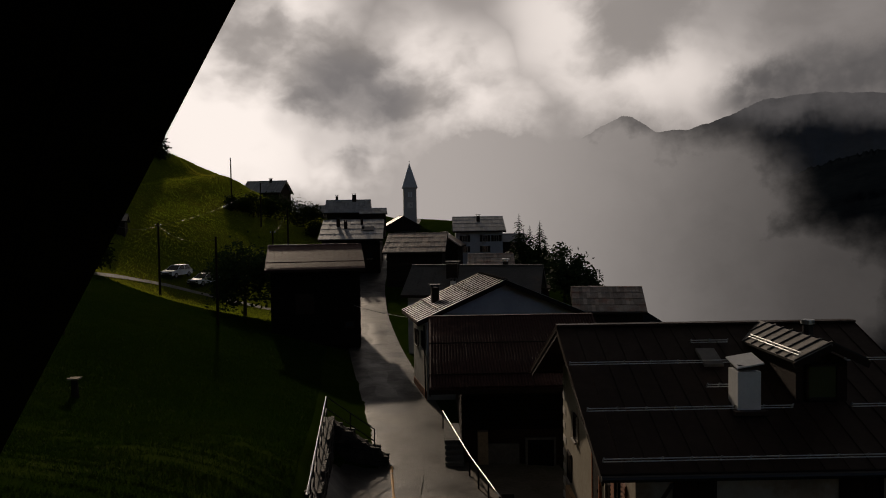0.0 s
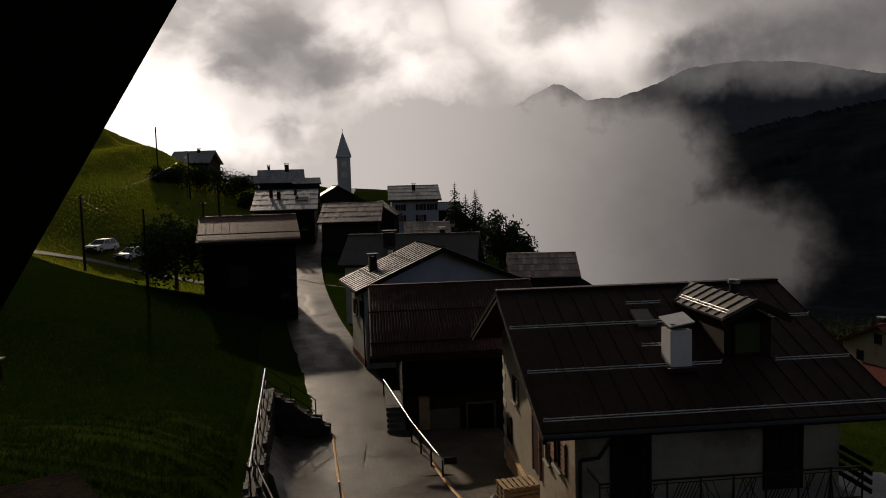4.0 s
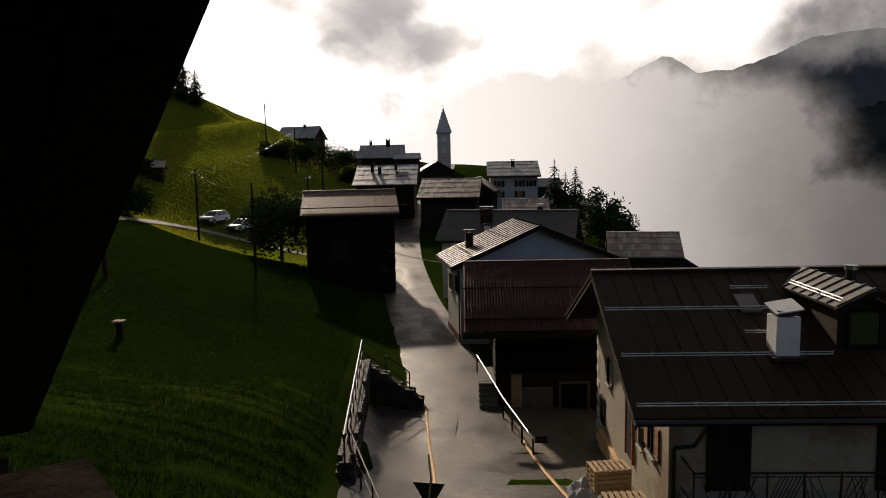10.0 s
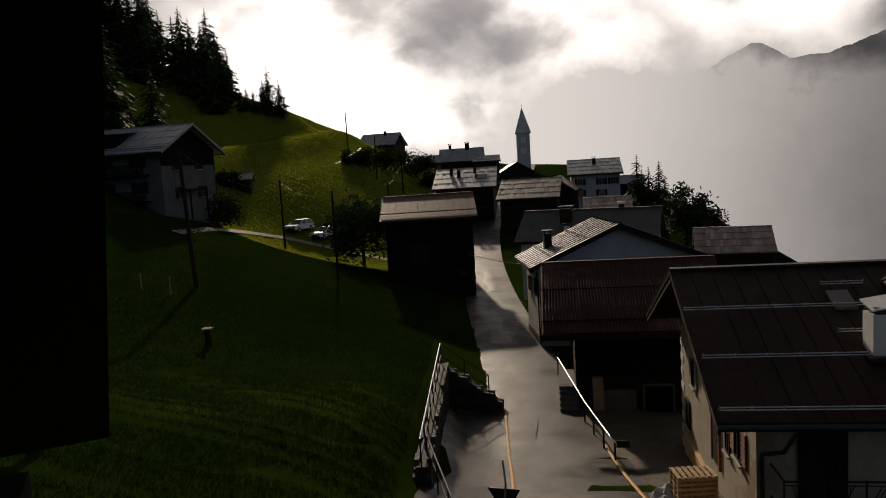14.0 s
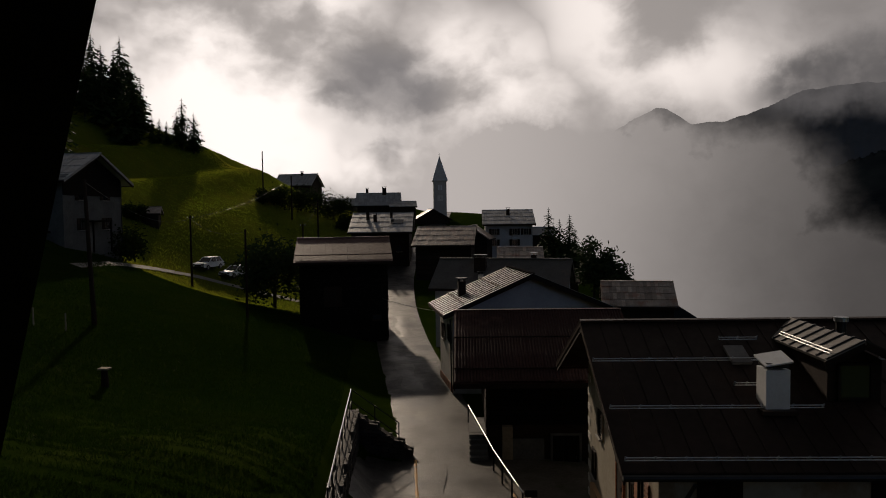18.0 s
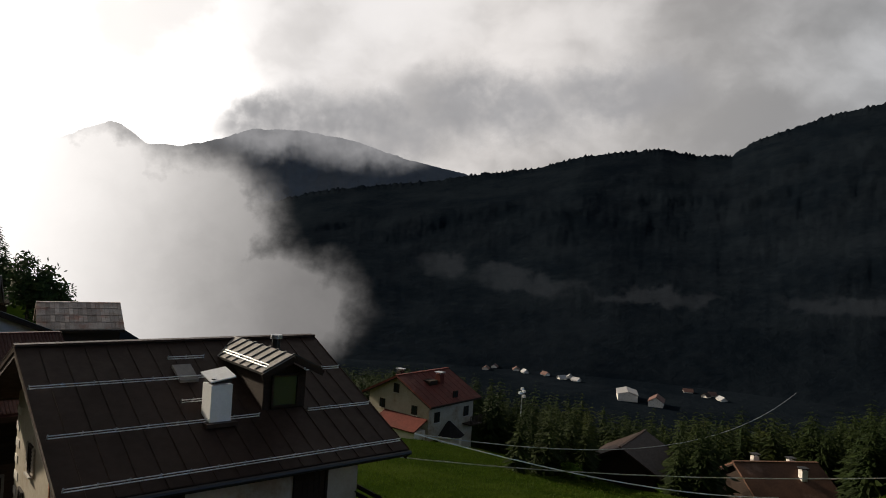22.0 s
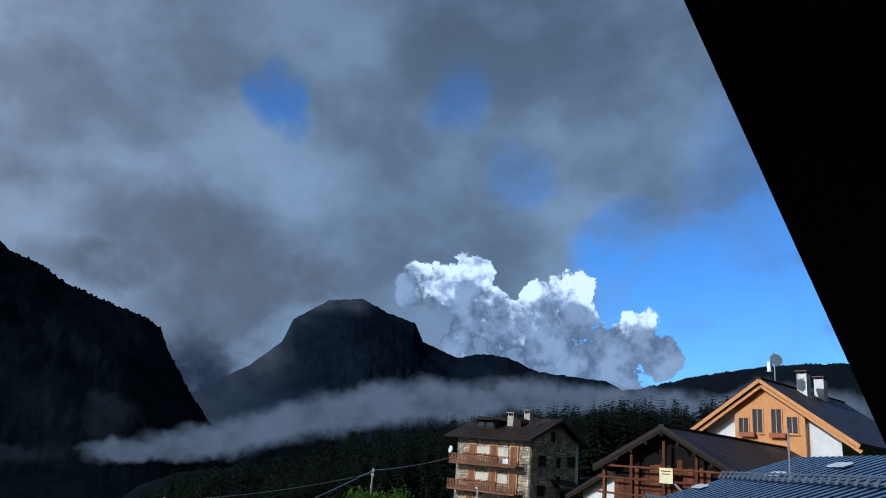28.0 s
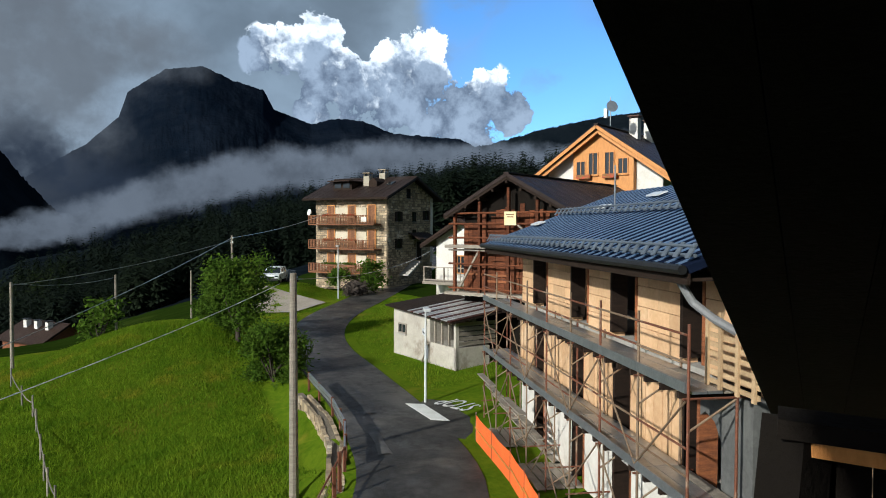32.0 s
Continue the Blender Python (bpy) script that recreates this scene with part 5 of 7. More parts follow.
for z in (0.1, 2.75, 5.45):     # plaster bays and balconies
    part("plaster_bay", Geo().box((0.4, 4.79, z + 1.55), (5.2, 0.05, 1.1)), PLASTER, S)
    for x in (-3.0, -0.3, 2.6):
        d_ = door(S, x, 4.82, z + 0.3, 0.9, 2.0, 1, BALCONYWOOD, HONEY)
    fl = part("balcony_floor", Geo().box((0.3, 5.5, z + 0.2), (9.0, 1.4, 0.14)), BALCONYWOOD, S)
    balustrade(S, (-4.2, 6.15, z + 0.25), (4.8, 6.15, z + 0.25), 0.95, 0.22, BALCONYWOOD)
    part("flower_box", Geo().box((0.4, 6.27, z + 1.0), (4.6, 0.2, 0.16)), BALCONYWOOD, S)
    g = Geo()
    for i in range(150):
        c = Vector((0.4 + random.uniform(-2.3, 2.3), 6.28 + random.gauss(0, 0.1), z + 1.16 + abs(random.gauss(0, 0.11))))
        g.box(c, (0.1, 0.07, 0.09), m=Matrix.Rotation(random.uniform(0, 3), 3, "X") @ Matrix.Rotation(random.uniform(0, 3), 3, "Z"))
    tagged(part("flower_row", g, FLOWER if z > 2 else LEAF, S, "row of red geraniums" if z > 2 else "green trailing plants"), kind="stuff")
    if z > 5:
        part("towel", Geo().box((-2.9, 6.2, z + 0.75), (0.7, 0.08, 0.5)), WHITEWALL, S)
part("roof_dormer", Geo().box((1.9, 2.6, 10.0), (2.6, 2.2, 1.0)), DARKWOOD, S)
part("dormer_top", Geo().box((1.9, 3.0, 10.55), (3.1, 3.0, 0.1)), BROWNROOF, S, m=pose(0, 0, 0, 0, 0, 0))
for x in (1.3, 2.5):
    part("dormer_pane", Geo().box((x, 3.74, 10.05), (0.9, 0.05, 0.5)), PANE, S)
chimney(S, -0.6, 2.2, 9.9, 0.8, 0.7, 1.25, AGEDSHADEPLASTER, STONE, 0.3)
chimney(S, -1.4, 0.2, 10.8, 0.8, 0.7, 0.8, AGEDSHADEPLASTER, STONE, 0.35)
part("small_dormer", Geo().prism([(-2.3, 9.6), (-1.2, 9.6), (-1.2, 10.5), (-1.75, 10.9), (-2.3, 10.5)], "y", 0.8, 2.9), DARKWOOD, S)
part("roof_light", Geo().box((0, 0, 0), (0.8, 0.9, 0.1)), PANE, S, m=pose(-3.6, 2.0, 10.3, -22.5, 0, 0))
for y, z in ((2.6, 6.0), (-0.6, 6.0), (0.6, 8.6), (2.6, 3.0), (-0.6, 4.0), (-3.2, 6.2)):
    window(S, -5.02, y, z, 0.7, 1.1, "l", DARKWOOD if y > 2 or y < -3 else None, DARKWOOD)
door(S, -5.02, -1.6, 1.6, 1.0, 2.1, "l", DARKWOOD)
part("door_canopy", Geo().slab([(-6.6, -3.6, 3.9), (-6.6, 0.6, 3.9), (-4.9, 0.6, 4.7), (-4.9, -3.6, 4.7)], 0.12), DARKWOOD, S)
for i in range(7):
    part("stair", Geo().box((-5.6, 2.2 - 0.4 * i, 0.1 + 0.22 * i), (1.2, 0.42, 0.2)), CONCRETE, S)
part("white_side", Geo().box((-4.98, -4.5, 5.0), (0.12, 0.5, 7.6)), WHITEWALL, S)
part("satellite_dish", Geo().tube((5.2, 5.2, 7.0), (5.3, 5.5, 7.05), 0.1, 0.4, 14), WHITEMETAL, S)
part("lattice", Geo().box((0.2, 4.9, 0.35), (2.2, 0.06, 0.7)), GREYWOOD, S)

# ---- old timber barn with open log work ----
# near-black wall stands for the shade inside the open gable
W_ = gable_house("barn", 35.5, -29.75, 5.2, 114.3, 13.0, 6.8, 7.7, 1.8, SHADEWOOD, STAINEDROOF, "old red-brown timber barn with open gable frame", (1.0, 0.8), foot=3, sheets=14)
random.seed(3)
gx_ = 6.5
for i in range(22):     # weathered boards of the gable
    y = -3.4 + 0.312 * i
    top = min(7.4 + 1.8 * (1 - abs(y) / 3.4) - 0.3, 8.3) - 0.9 * random.random()
    part("gable_board", Geo().box((gx_ + random.uniform(0.03, 0.07), y + 0.15, (3.0 + top) / 2), (0.05, 0.29, top - 3.0)), OLDRED, W_)
for i, z in enumerate((3.2, 4.6, 5.4, 6.1, 6.9, 7.5)):
    part("rail", Geo().tube((gx_ + 0.75, -4.0, z), (gx_ + 0.75, 4.0, z + random.uniform(-0.05, 0.05)), 0.06, n=6), OLDRED if i != 2 else GREYWOOD, W_)
for y in (-3.6, -1.9, 0.0, 1.8, 3.6):
    part("frame_post", Geo().beam((gx_ + 0.7, y, 2.8), (gx_ + 0.7, y, 7.4 + 1.5 * (1 - abs(y) / 3.8)), 0.16, 0.16, (1, 0, 0)), OLDRED, W_)
for i in range(9):      # rafters and purlin ends under the open gable
    y = -3.6 + 0.9 * i
    part("purlin", Geo().beam((gx_ - 0.6, y, 7.4 + 1.8 * (1 - abs(y) / 3.6)), (gx_ + 1.0, y, 7.4 + 1.8 * (1 - abs(y) / 3.6)), 0.14, 0.14), DARKWOOD, W_)
for y0, y1, z0, z1 in ((-3.4, -1.9, 3.0, 5.4), (1.8, 0.2, 5.8, 7.2), (3.4, 2.0, 3.2, 5.5)):
    part("frame_brace", Geo().beam((gx_ + 0.72, y0, z0), (gx_ + 0.72, y1, z1), 0.1, 0.1), GREYWOOD, W_)
for i in range(10):      # rows of laid-up boards, some missing
    z = 3.15 + 0.42 * i
    for y0, y1 in ((-3.4, -2.0), (-1.7, -0.1), (0.2, 1.7), (2.0, 3.4)):
        if random.random() < 0.62:
            part("slat", Geo().box((gx_ + 0.16, (y0 + y1) / 2 + random.uniform(-0.1, 0.1), z + random.uniform(-0.05, 0.05)), (0.05, y1 - y0 + random.uniform(-0.3, 0.2), 0.12)), random.choice((REDWOOD, OLDRED, OLDRED, GREYWOOD)), W_)
part("gallery_floor", Geo().box((gx_ + 0.5, 0, 2.9), (1.1, 8.2, 0.18)), GREYWOOD, W_)
part("gallery_floor", Geo().box((gx_ + 0.5, 0, 5.6), (1.1, 8.2, 0.18)), GREYWOOD, W_)
part("notice", Geo().box((gx_ + 0.86, 0.2, 7.2), (0.04, 0.75, 0.75)), mat("pale_yellow_board", (0.75, 0.68, 0.42), (0.7, 0.6, 0.3), 3.0, 0.7), W_, "pale yellow notice board")
g = Geo()
for i, (y, z, w_) in enumerate(((0.2, 7.42, 0.5), (0.2, 7.28, 0.4))):
    g.box((gx_ + 0.89, y, z), (0.02, w_, 0.05))
part("notice_print", g, REDWOOD, W_)
logs(W_, -6.4, 6.4, 3.4, 2.6, 7.2, 1, OLDRED, 0.3)

# white part of the barn
WH = gable_house("house", 44.6, -29.7, 6.0, 114.0, 6.0, 5.0, 5.0, 1.4, WHITEWALL, BROWNROOF, "small white plastered house with dark wooden eaves", (0.8, 0.9), foot=3)
window(WH, 3.0, -0.3, 2.6, 0.7, 1.3, "r", None, HONEY)
part("terrace", Geo().box((3.9, 0.3, 2.0), (1.8, 5.4, 0.2)), GREYWOOD, WH)
balustrade(WH, (4.7, -2.3, 2.1), (4.7, 2.9, 2.1), 1.0, 0.9, GREYWOOD, board=0.05)
part("log_stack", Geo().box((3.1, 3.4, 2.6), (0.6, 1.2, 3.4)), REDWOOD, WH)

# ---- white house with larch gable ----
O = gable_house("house", 43.2, -43.0, 9.6, 113.0, 12.0, 9.2, 6.6, 3.1, WHITEWALL, STAINEDROOF, "white house with honey-coloured larch gable", (1.3, 1.5), foot=8, sheets=12)
ox = 6.0
part("larch_gable", Geo().prism([(-2.2, 1.0), (2.6, 1.0), (2.6, 7.9), (0, 9.4), (-2.2, 8.2)], "x", ox, ox + 0.5), HONEY, O)
for y, z, h in ((-1.55, 6.2, 1.1), (-0.55, 6.2, 1.7), (0.75, 6.2, 1.7), (1.8, 6.2, 1.2)):
    window(O, ox + 0.5, y, z, 0.8, h, "r", None, HONEY, HONEY)
for y in (-1.2, 0.9):
    window(O, ox + 0.5, y, 3.2, 1.0, 1.2, "r", None, HONEY, HONEY)
    part("flower_box", Geo().box((ox + 0.75, y, 6.1), (0.3, 1.1, 0.3)), FLOWER, O, "planter with pink flowers")
for i, k in enumerate((-1, 1)):
    for o_ in (0.0, 0.32):
        part("larch_rafter", Geo().beam((ox + 1.25 - o_ * 0.8, k * 6.1, 5.55 - o_), (ox + 1.25 - o_ * 0.8, 0, 9.7 - o_), 0.14, 0.24), HONEY, O)
window(O, ox, 3.6, 3.6, 0.8, 1.2, "r", HONEY, HONEY)
chimney(O, 1.5, 0.6, 9.4, 0.7, 0.7, 1.5, WHITEWALL, PINKROOF)
chimney(O, -1.5, 0.6, 9.4, 0.7, 0.7, 1.5, WHITEWALL, PINKROOF)
an = part("antenna", Geo().tube((4.8, 0, 9.6), (4.8, 0, 12.2), 0.04), STEEL, O)
part("dish", Geo().tube((4.9, 0.1, 11.4), (5.05, 0.25, 11.45), 0.1, 0.45, 14), STEEL, an)
part("antenna_box", Geo().box((4.8, -0.35, 11.0), (0.3, 0.25, 0.7)), WHITEMETAL, an)

# ---- red-roofed house below the meadow ----
RUSTROOF = mat("rust_red_sheet_roof", (0.13, 0.032, 0.024), (0.085, 0.024, 0.018), 0.5, 0.6, bump=0.1, wear=(0.2, 0.08, 0.06), spec=0.1)
FH = gable_house("house", 51.6, 65.2, -11.0, 12.0, 8.0, 9.0, 6.2, 2.25, AGEDSHADEPLASTER, RUSTROOF, "old cream house with rust-red metal roof", (0.6, 0.7), foot=5, sheets=9)
for y, z in ((-2.4, 4.6), (0.4, 6.6), (2.4, 4.6), (-2.4, 1.6), (0.6, 1.6)):
    window(FH, -4.0, y, z, 0.8, 1.0, "l", None, DARKWOOD)
    window(FH, y * 1.1, -4.5, z - 0.6, 0.9, 1.1, -1, None, DARKWOOD)
part("lean_to_roof", Geo().slab([(-6.2, -4.3, 3.4), (-6.2, 2.0, 3.4), (-3.95, 2.0, 4.5), (-3.95, -4.3, 4.5)][::-1], 0.15), RUSTROOF, FH)
part("lean_to", Geo().box((-4.9, -1.2, 0.7), (1.9, 5.8, 5.2)), PLASTER, FH)
chimney(FH, 0.6, -2.0, 7.4, 0.7, 0.7, 1.2, RUSTROOF, STEEL)
chimney(FH, -2.6, 1.2, 7.6, 0.6, 0.6, 1.2, DARKWOOD, STEEL)
part("roof_hatch", Geo().box((-0.8, -1.7, 7.75), (1.4, 1.2, 0.5)), DARKWOOD, FH)
balustrade(FH, (2.2, -5.6, 3.2), (4.2, -5.6, 3.2), 0.9, 0.2, DARKWOOD)
part("balcony_floor", Geo().box((3.2, -5.1, 3.15), (2.2, 1.2, 0.14)), DARKWOOD, FH)
part("bay", Geo().tube((-0.6, -4.7, -2.0), (-0.6, -4.7, 2.4), 1.5, 1.5, 8), PLASTER, FH)
part("bay_roof", Geo().tube((-0.6, -4.7, 2.4), (-0.6, -4.7, 3.9), 1.8, 0.1, 8), DARKSHEET, FH)
gable_house("house", 73.7, 51.6, -15.2, 20.0, 9.0, 8.0, 3.4, 2.2, DARKWOOD, BROWNROOF, "dark timber house at the edge of the wood", (0.8, 0.8), foot=6)
LBN = gable_house("barn", 69.8, 32.5, -12.3, -30.0, 8.0, 7.0, 3.6, 1.9, DARKWOOD, WORNROOF, "small brown-roofed barn with three chimneys below the meadow", (0.5, 0.6), foot=6)
for x, y in ((1.6, -1.9), (2.6, 1.4), (-0.5, 2.6)):
    chimney(LBN, x, y, 4.4, 0.6, 0.6, 1.1, WHITEWALL, DARKMETAL)
CH = gable_house("house", 132.0, -2.0, -9.5, 30.0, 11.0, 8.0, 3.6, 2.2, REDWOOD, BROWNROOF, "wooden chalet at the edge of the forest", (0.8, 0.8), foot=6)
for x in (-3, 0, 3):
    chimney(CH, x, 1.4, 5.2, 0.9, 0.8, 1.0, WHITEWALL, DARKMETAL)

# ---- house under repair, with its scaffold ----
SN, SF = Vector((9.7, -12.2, 0)), Vector((22.64, -17.0, 0))
ang = math.degrees(math.atan2(SF.y - SN.y, SF.x - SN.x))
ln = (SF - SN).length
K = thing("house", pose(SN.x, SN.y, 0, 0, 0, ang), "house under repair in bare clay block with blue-grey ribbed roof", "house")
random.seed(21)
FL = [(9.0, 11.1), (6.3, 8.8), (3.4, 6.1)]
OPEN = [(0.6, 0.5), (4.14, 0.82), (7.4, 0.76), (11.4, 0.85)]
for lv, (z0, z1) in enumerate(FL):      # wall panels between the openings, in courses of blocks
    xs = [-1.6]
    for o, hw in OPEN:
        hw = hw * (1.0, 0.7, 0.7)[lv]
        xs += [o - hw, o + hw]
    xs.append(ln)
    for i in range(0, len(xs), 2):
        x0, x1 = xs[i], xs[i + 1]
        if lv == 0:
            zc, row = z0, 0
            while zc < z1 - 0.05:
                hh = min(0.5, z1 - zc)
                n = max(1, int((x1 - x0) / 0.95))
                cuts = [x0] + [x0 + (j + (0.5 if row % 2 else 1.0)) * (x1 - x0) / n for j in range(n) if (j + (0.5 if row % 2 else 1.0)) < n - 0.05] + [x1]
                for p, q in zip(cuts, cuts[1:]):
                    part("block", Geo().box(((p + q) / 2, -0.2 + random.uniform(-0.008, 0.008), zc + hh / 2), (q - p - 0.014, 0.4, hh - 0.016)), BLOCK, K)
                zc += hh
                row += 1
        elif lv == 1 and i == 0:        # grey end bay with an arched doorway
            # darker plaster here stands for the balcony roof's shade
            part("wall_panel", Geo().prism([(-1.6, z0), (-0.56, z0), (-0.56, 7.75), (-0.3, 8.1), (0.05, 8.22), (x1, 8.1), (x1, z1), (-1.6, z1)], "y", -0.4, 0.0), SHADEPLASTER, K, "patchy grey plaster round an arch")
        else:
            part("wall_panel", Geo().box(((x0 + x1) / 2, -0.2, (z0 + z1) / 2), (x1 - x0, 0.4, z1 - z0)), BLOCK if lv == 1 else WHITEWALL, K)
            if lv == 1:
                n = max(1, int((x1 - x0) / 0.4))
                for j in range(n):
                    part("formwork_board", Geo().box((x0 + (j + 0.5) * (x1 - x0) / n, 0.025, (z0 + z1) / 2 - 0.1), ((x1 - x0) / n - 0.04, 0.05, z1 - z0 - random.uniform(0.1, 0.5))), BLOCK, K)
    for o, hw in OPEN:
        hw = hw * (1.0, 0.7, 0.7)[lv]
        part("lintel", Geo().box((o, -0.2, z1 - 0.12), (2 * hw, 0.36, 0.24)), CONCRETE, K)
        part("door_post", Geo().box((o + hw - 0.06, -0.19, (z0 + z1) / 2), (0.12, 0.44, z1 - z0 - 0.26)), DARKWOOD, K)
        part("door_post", Geo().box((o - hw + 0.05, -0.19, (z0 + z1) / 2), (0.10, 0.42, z1 - z0 - 0.26)), REDWOOD, K)
        if hw > 0.5:
            part("door_leaf", Geo().box((o - 0.2, -0.34, z0 + 0.95), (0.08, 0.06, 1.85)), GREYWOOD, K)
    part("floor_slab", Geo().box((ln / 2, -4.4, z0 - 0.12), (ln, 8.6, 0.24)), CONCRETE, K)
# black sheet behind the openings, added as the rooms' shade
part("inner_wall", Geo().box((ln / 2, -3.2, 7.2), (ln - 0.9, 0.2, 7.6)), SHADEIN, K)
part("back_wall", Geo().box((ln / 2, -8.8, 7.2), (ln, 0.4, 8.0)), BLOCK, K)
part("side_wall", Geo().prism([(-8.6, 3.2), (-0.4, 3.2), (-0.4, 11.1), (-4.5, 12.6), (-8.6, 11.1)], "x", -1.6, -1.2), BLOCK, K)
part("side_wall", Geo().prism([(-8.6, 3.2), (-0.4, 3.2), (-0.4, 11.1), (-4.5, 12.6), (-8.6, 11.1)], "x", ln - 0.4, ln), BLOCK, K)
RS = (13.4 - 11.25) / 5.8
for k in (1, -1):
    y0, y1 = (1.3, -4.5) if k > 0 else (-10.3, -4.5)
    p = [(-1.6, y0, 11.25), (ln + 1.1, y0, 11.25), (ln + 1.1, y1, 13.4), (-1.6, y1, 13.4)]
    # pan colour holds the ribs' shade, rib colour the sky's glint
    rf = part("roof", Geo().slab(p[::-1] if k > 0 else p, 0.14), RIBSHADEROOF, K)
    if k > 0:
        n = 36
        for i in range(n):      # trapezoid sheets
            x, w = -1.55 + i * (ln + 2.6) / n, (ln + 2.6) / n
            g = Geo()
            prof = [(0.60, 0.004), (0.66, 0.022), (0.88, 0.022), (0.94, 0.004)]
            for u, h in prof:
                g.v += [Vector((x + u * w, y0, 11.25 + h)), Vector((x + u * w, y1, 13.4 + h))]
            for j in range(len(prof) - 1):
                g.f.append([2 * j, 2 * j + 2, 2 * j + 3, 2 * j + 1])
            part("roof_rib", g, RIBGLINTROOF, rf)
        for yy in (1.1, -1.7):
            z = 11.25 + RS * (1.3 - yy)
            sg = part("snow_guard", Geo().tube((-1.5, yy, z + 0.10), (ln + 1.0, yy, z + 0.14), 0.035, n=6).tube((-1.5, yy, z + 0.27), (ln + 1.0, yy, z + 0.27), 0.03, n=6), GUARDSTEEL, rf)
            for i in range(36):
                x = -1.4 + i * (ln + 2.3) / 35
                part("bracket", Geo().beam((x, yy + 0.12, z + 0.05), (x, yy - 0.06, z + 0.32), 0.14, 0.03), GUARDSTEEL, sg)
        for x, yy in ((13.8, -0.6), (11.2, -2.2), (9.0, -3.2)):
            part("roof_light", Geo().box((0, 0, 0), (0.9, 0.35, 0.05)), WHITEMETAL, rf, m=pose(x, yy, 11.25 + RS * (1.3 - yy) + 0.12, -math.degrees(math.atan(RS)), 0, 0))
part("gutter", Geo().tube((-1.6, 1.4, 11.18), (ln + 1.1, 1.4, 11.18), 0.09), DARKMETAL, K)
part("fascia", Geo().box((ln / 2 - 0.25, 1.25, 11.02), (ln + 2.6, 0.06, 0.22)), DARKWOOD, K)
part("soffit", Geo().box((ln / 2 - 0.25, 0.62, 11.0), (ln + 2.5, 1.25, 0.06)), DARKWOOD, K)
part("bent_pipe", Geo().tube((-0.9, 1.1, 10.95), (-1.05, 0.9, 10.55), 0.08).tube((-1.05, 0.9, 10.55), (-1.4, 0.7, 10.3), 0.08).tube((-1.4, 0.7, 10.3), (-1.9, 0.5, 10.1), 0.08), mat("grey_plastic_pipe", (0.2, 0.2, 0.205), (0.15, 0.15, 0.155), 3.0, 0.6), K)
part("mast", Geo().tube((9.6, -2.0, 12.3), (9.6, -2.0, 14.0), 0.03), STEEL, K)

SC = thing("scaffold", pose(SN.x, SN.y, 0, 0, 0, ang), "rusty tube scaffold with steel planks in front of the unfinished house", "scaffold")
nb = 8
yo, yi = 1.15, 0.2
for i in range(nb + 1):
    x = -1.4 + 2.1 * i
    for y in (yo, yi):
        part("standard", Geo().tube((x, y, 3.4), (x, y, 10.2 if y == yo else 9.2), 0.03, n=6), RUST if i % 2 == 0 else TUBE, SC)
    for z in (4.9, 6.9, 8.95):
        part("transom", Geo().tube((x, yo + 0.1, z - 0.1), (x, yi - 0.3, z - 0.1), 0.025, n=6), RUST, SC)
        part("bracket_brace", Geo().tube((x, yo, z - 0.7), (x, yi, z - 0.12), 0.022, n=6), TUBE, SC)
    part("base_plate", Geo().box((x, yo, 3.42), (0.18, 0.18, 0.05)), RUST, SC)
    if i < nb:
        x1 = -1.4 + 2.1 * (i + 1)
        for z in (6.9, 8.95):
            for j in range(3):
                part("plank", Geo().box(((x + x1) / 2, yi + 0.1 + 0.31 * j, z), (x1 - x - 0.03, 0.29, 0.05)), STEEL if (i + j) % 4 else GREYWOOD, SC)
            for q in range(3):
                part("joist", Geo().box((x + 0.35 + 0.7 * q, 0.6, z - 0.1), (0.1, 1.15, 0.12)), DARKWOOD, SC)
            part("toe_board", Geo().box(((x + x1) / 2, yo + 0.05, z + 0.1), (x1 - x - 0.02, 0.04, 0.2)), STEEL, SC)
            for h in (0.55, 1.05):
                part("guard_rail", Geo().tube((x, yo + 0.03, z + h), (x1, yo + 0.03, z + h), 0.024, n=6), RUST if (i + int(h)) % 2 else TUBE, SC)
        for z in (3.6, 5.0, 7.0):
            a, b = ((x, z), (x1, z + 1.8)) if i % 2 else ((x1, z), (x, z + 1.8))
            part("brace", Geo().tube((a[0], yo + 0.06, a[1]), (b[0], yo + 0.06, b[1]), 0.022, n=6), TUBE, SC)
        if i > 3:
            for j in range(5):      # stacked planks of the lowest lift
                part("plank", Geo().box(((x + x1) / 2, yi - 0.1 + 0.3 * j, 4.2 + 0.42 * j * (i % 2)), (x1 - x + 0.2, 0.24, 0.05)), GREYWOOD, SC)
PL = thing("pallet_screen", pose(SN.x, SN.y, 0, 0, 0, ang), "pale wooden lattice screen at the scaffold's end", "pallet")
for i in range(7):
    part("slat", Geo().box((-1.7, 0.5, 9.1 + 0.17 * i), (1.7, 0.03, 0.09)), PALEWOOD, PL)
for x in (-2.45, -1.95, -1.4, -0.95):
    part("upright", Geo().box((x, 0.54, 9.7), (0.09, 0.05, 1.4)), PALEWOOD, PL)

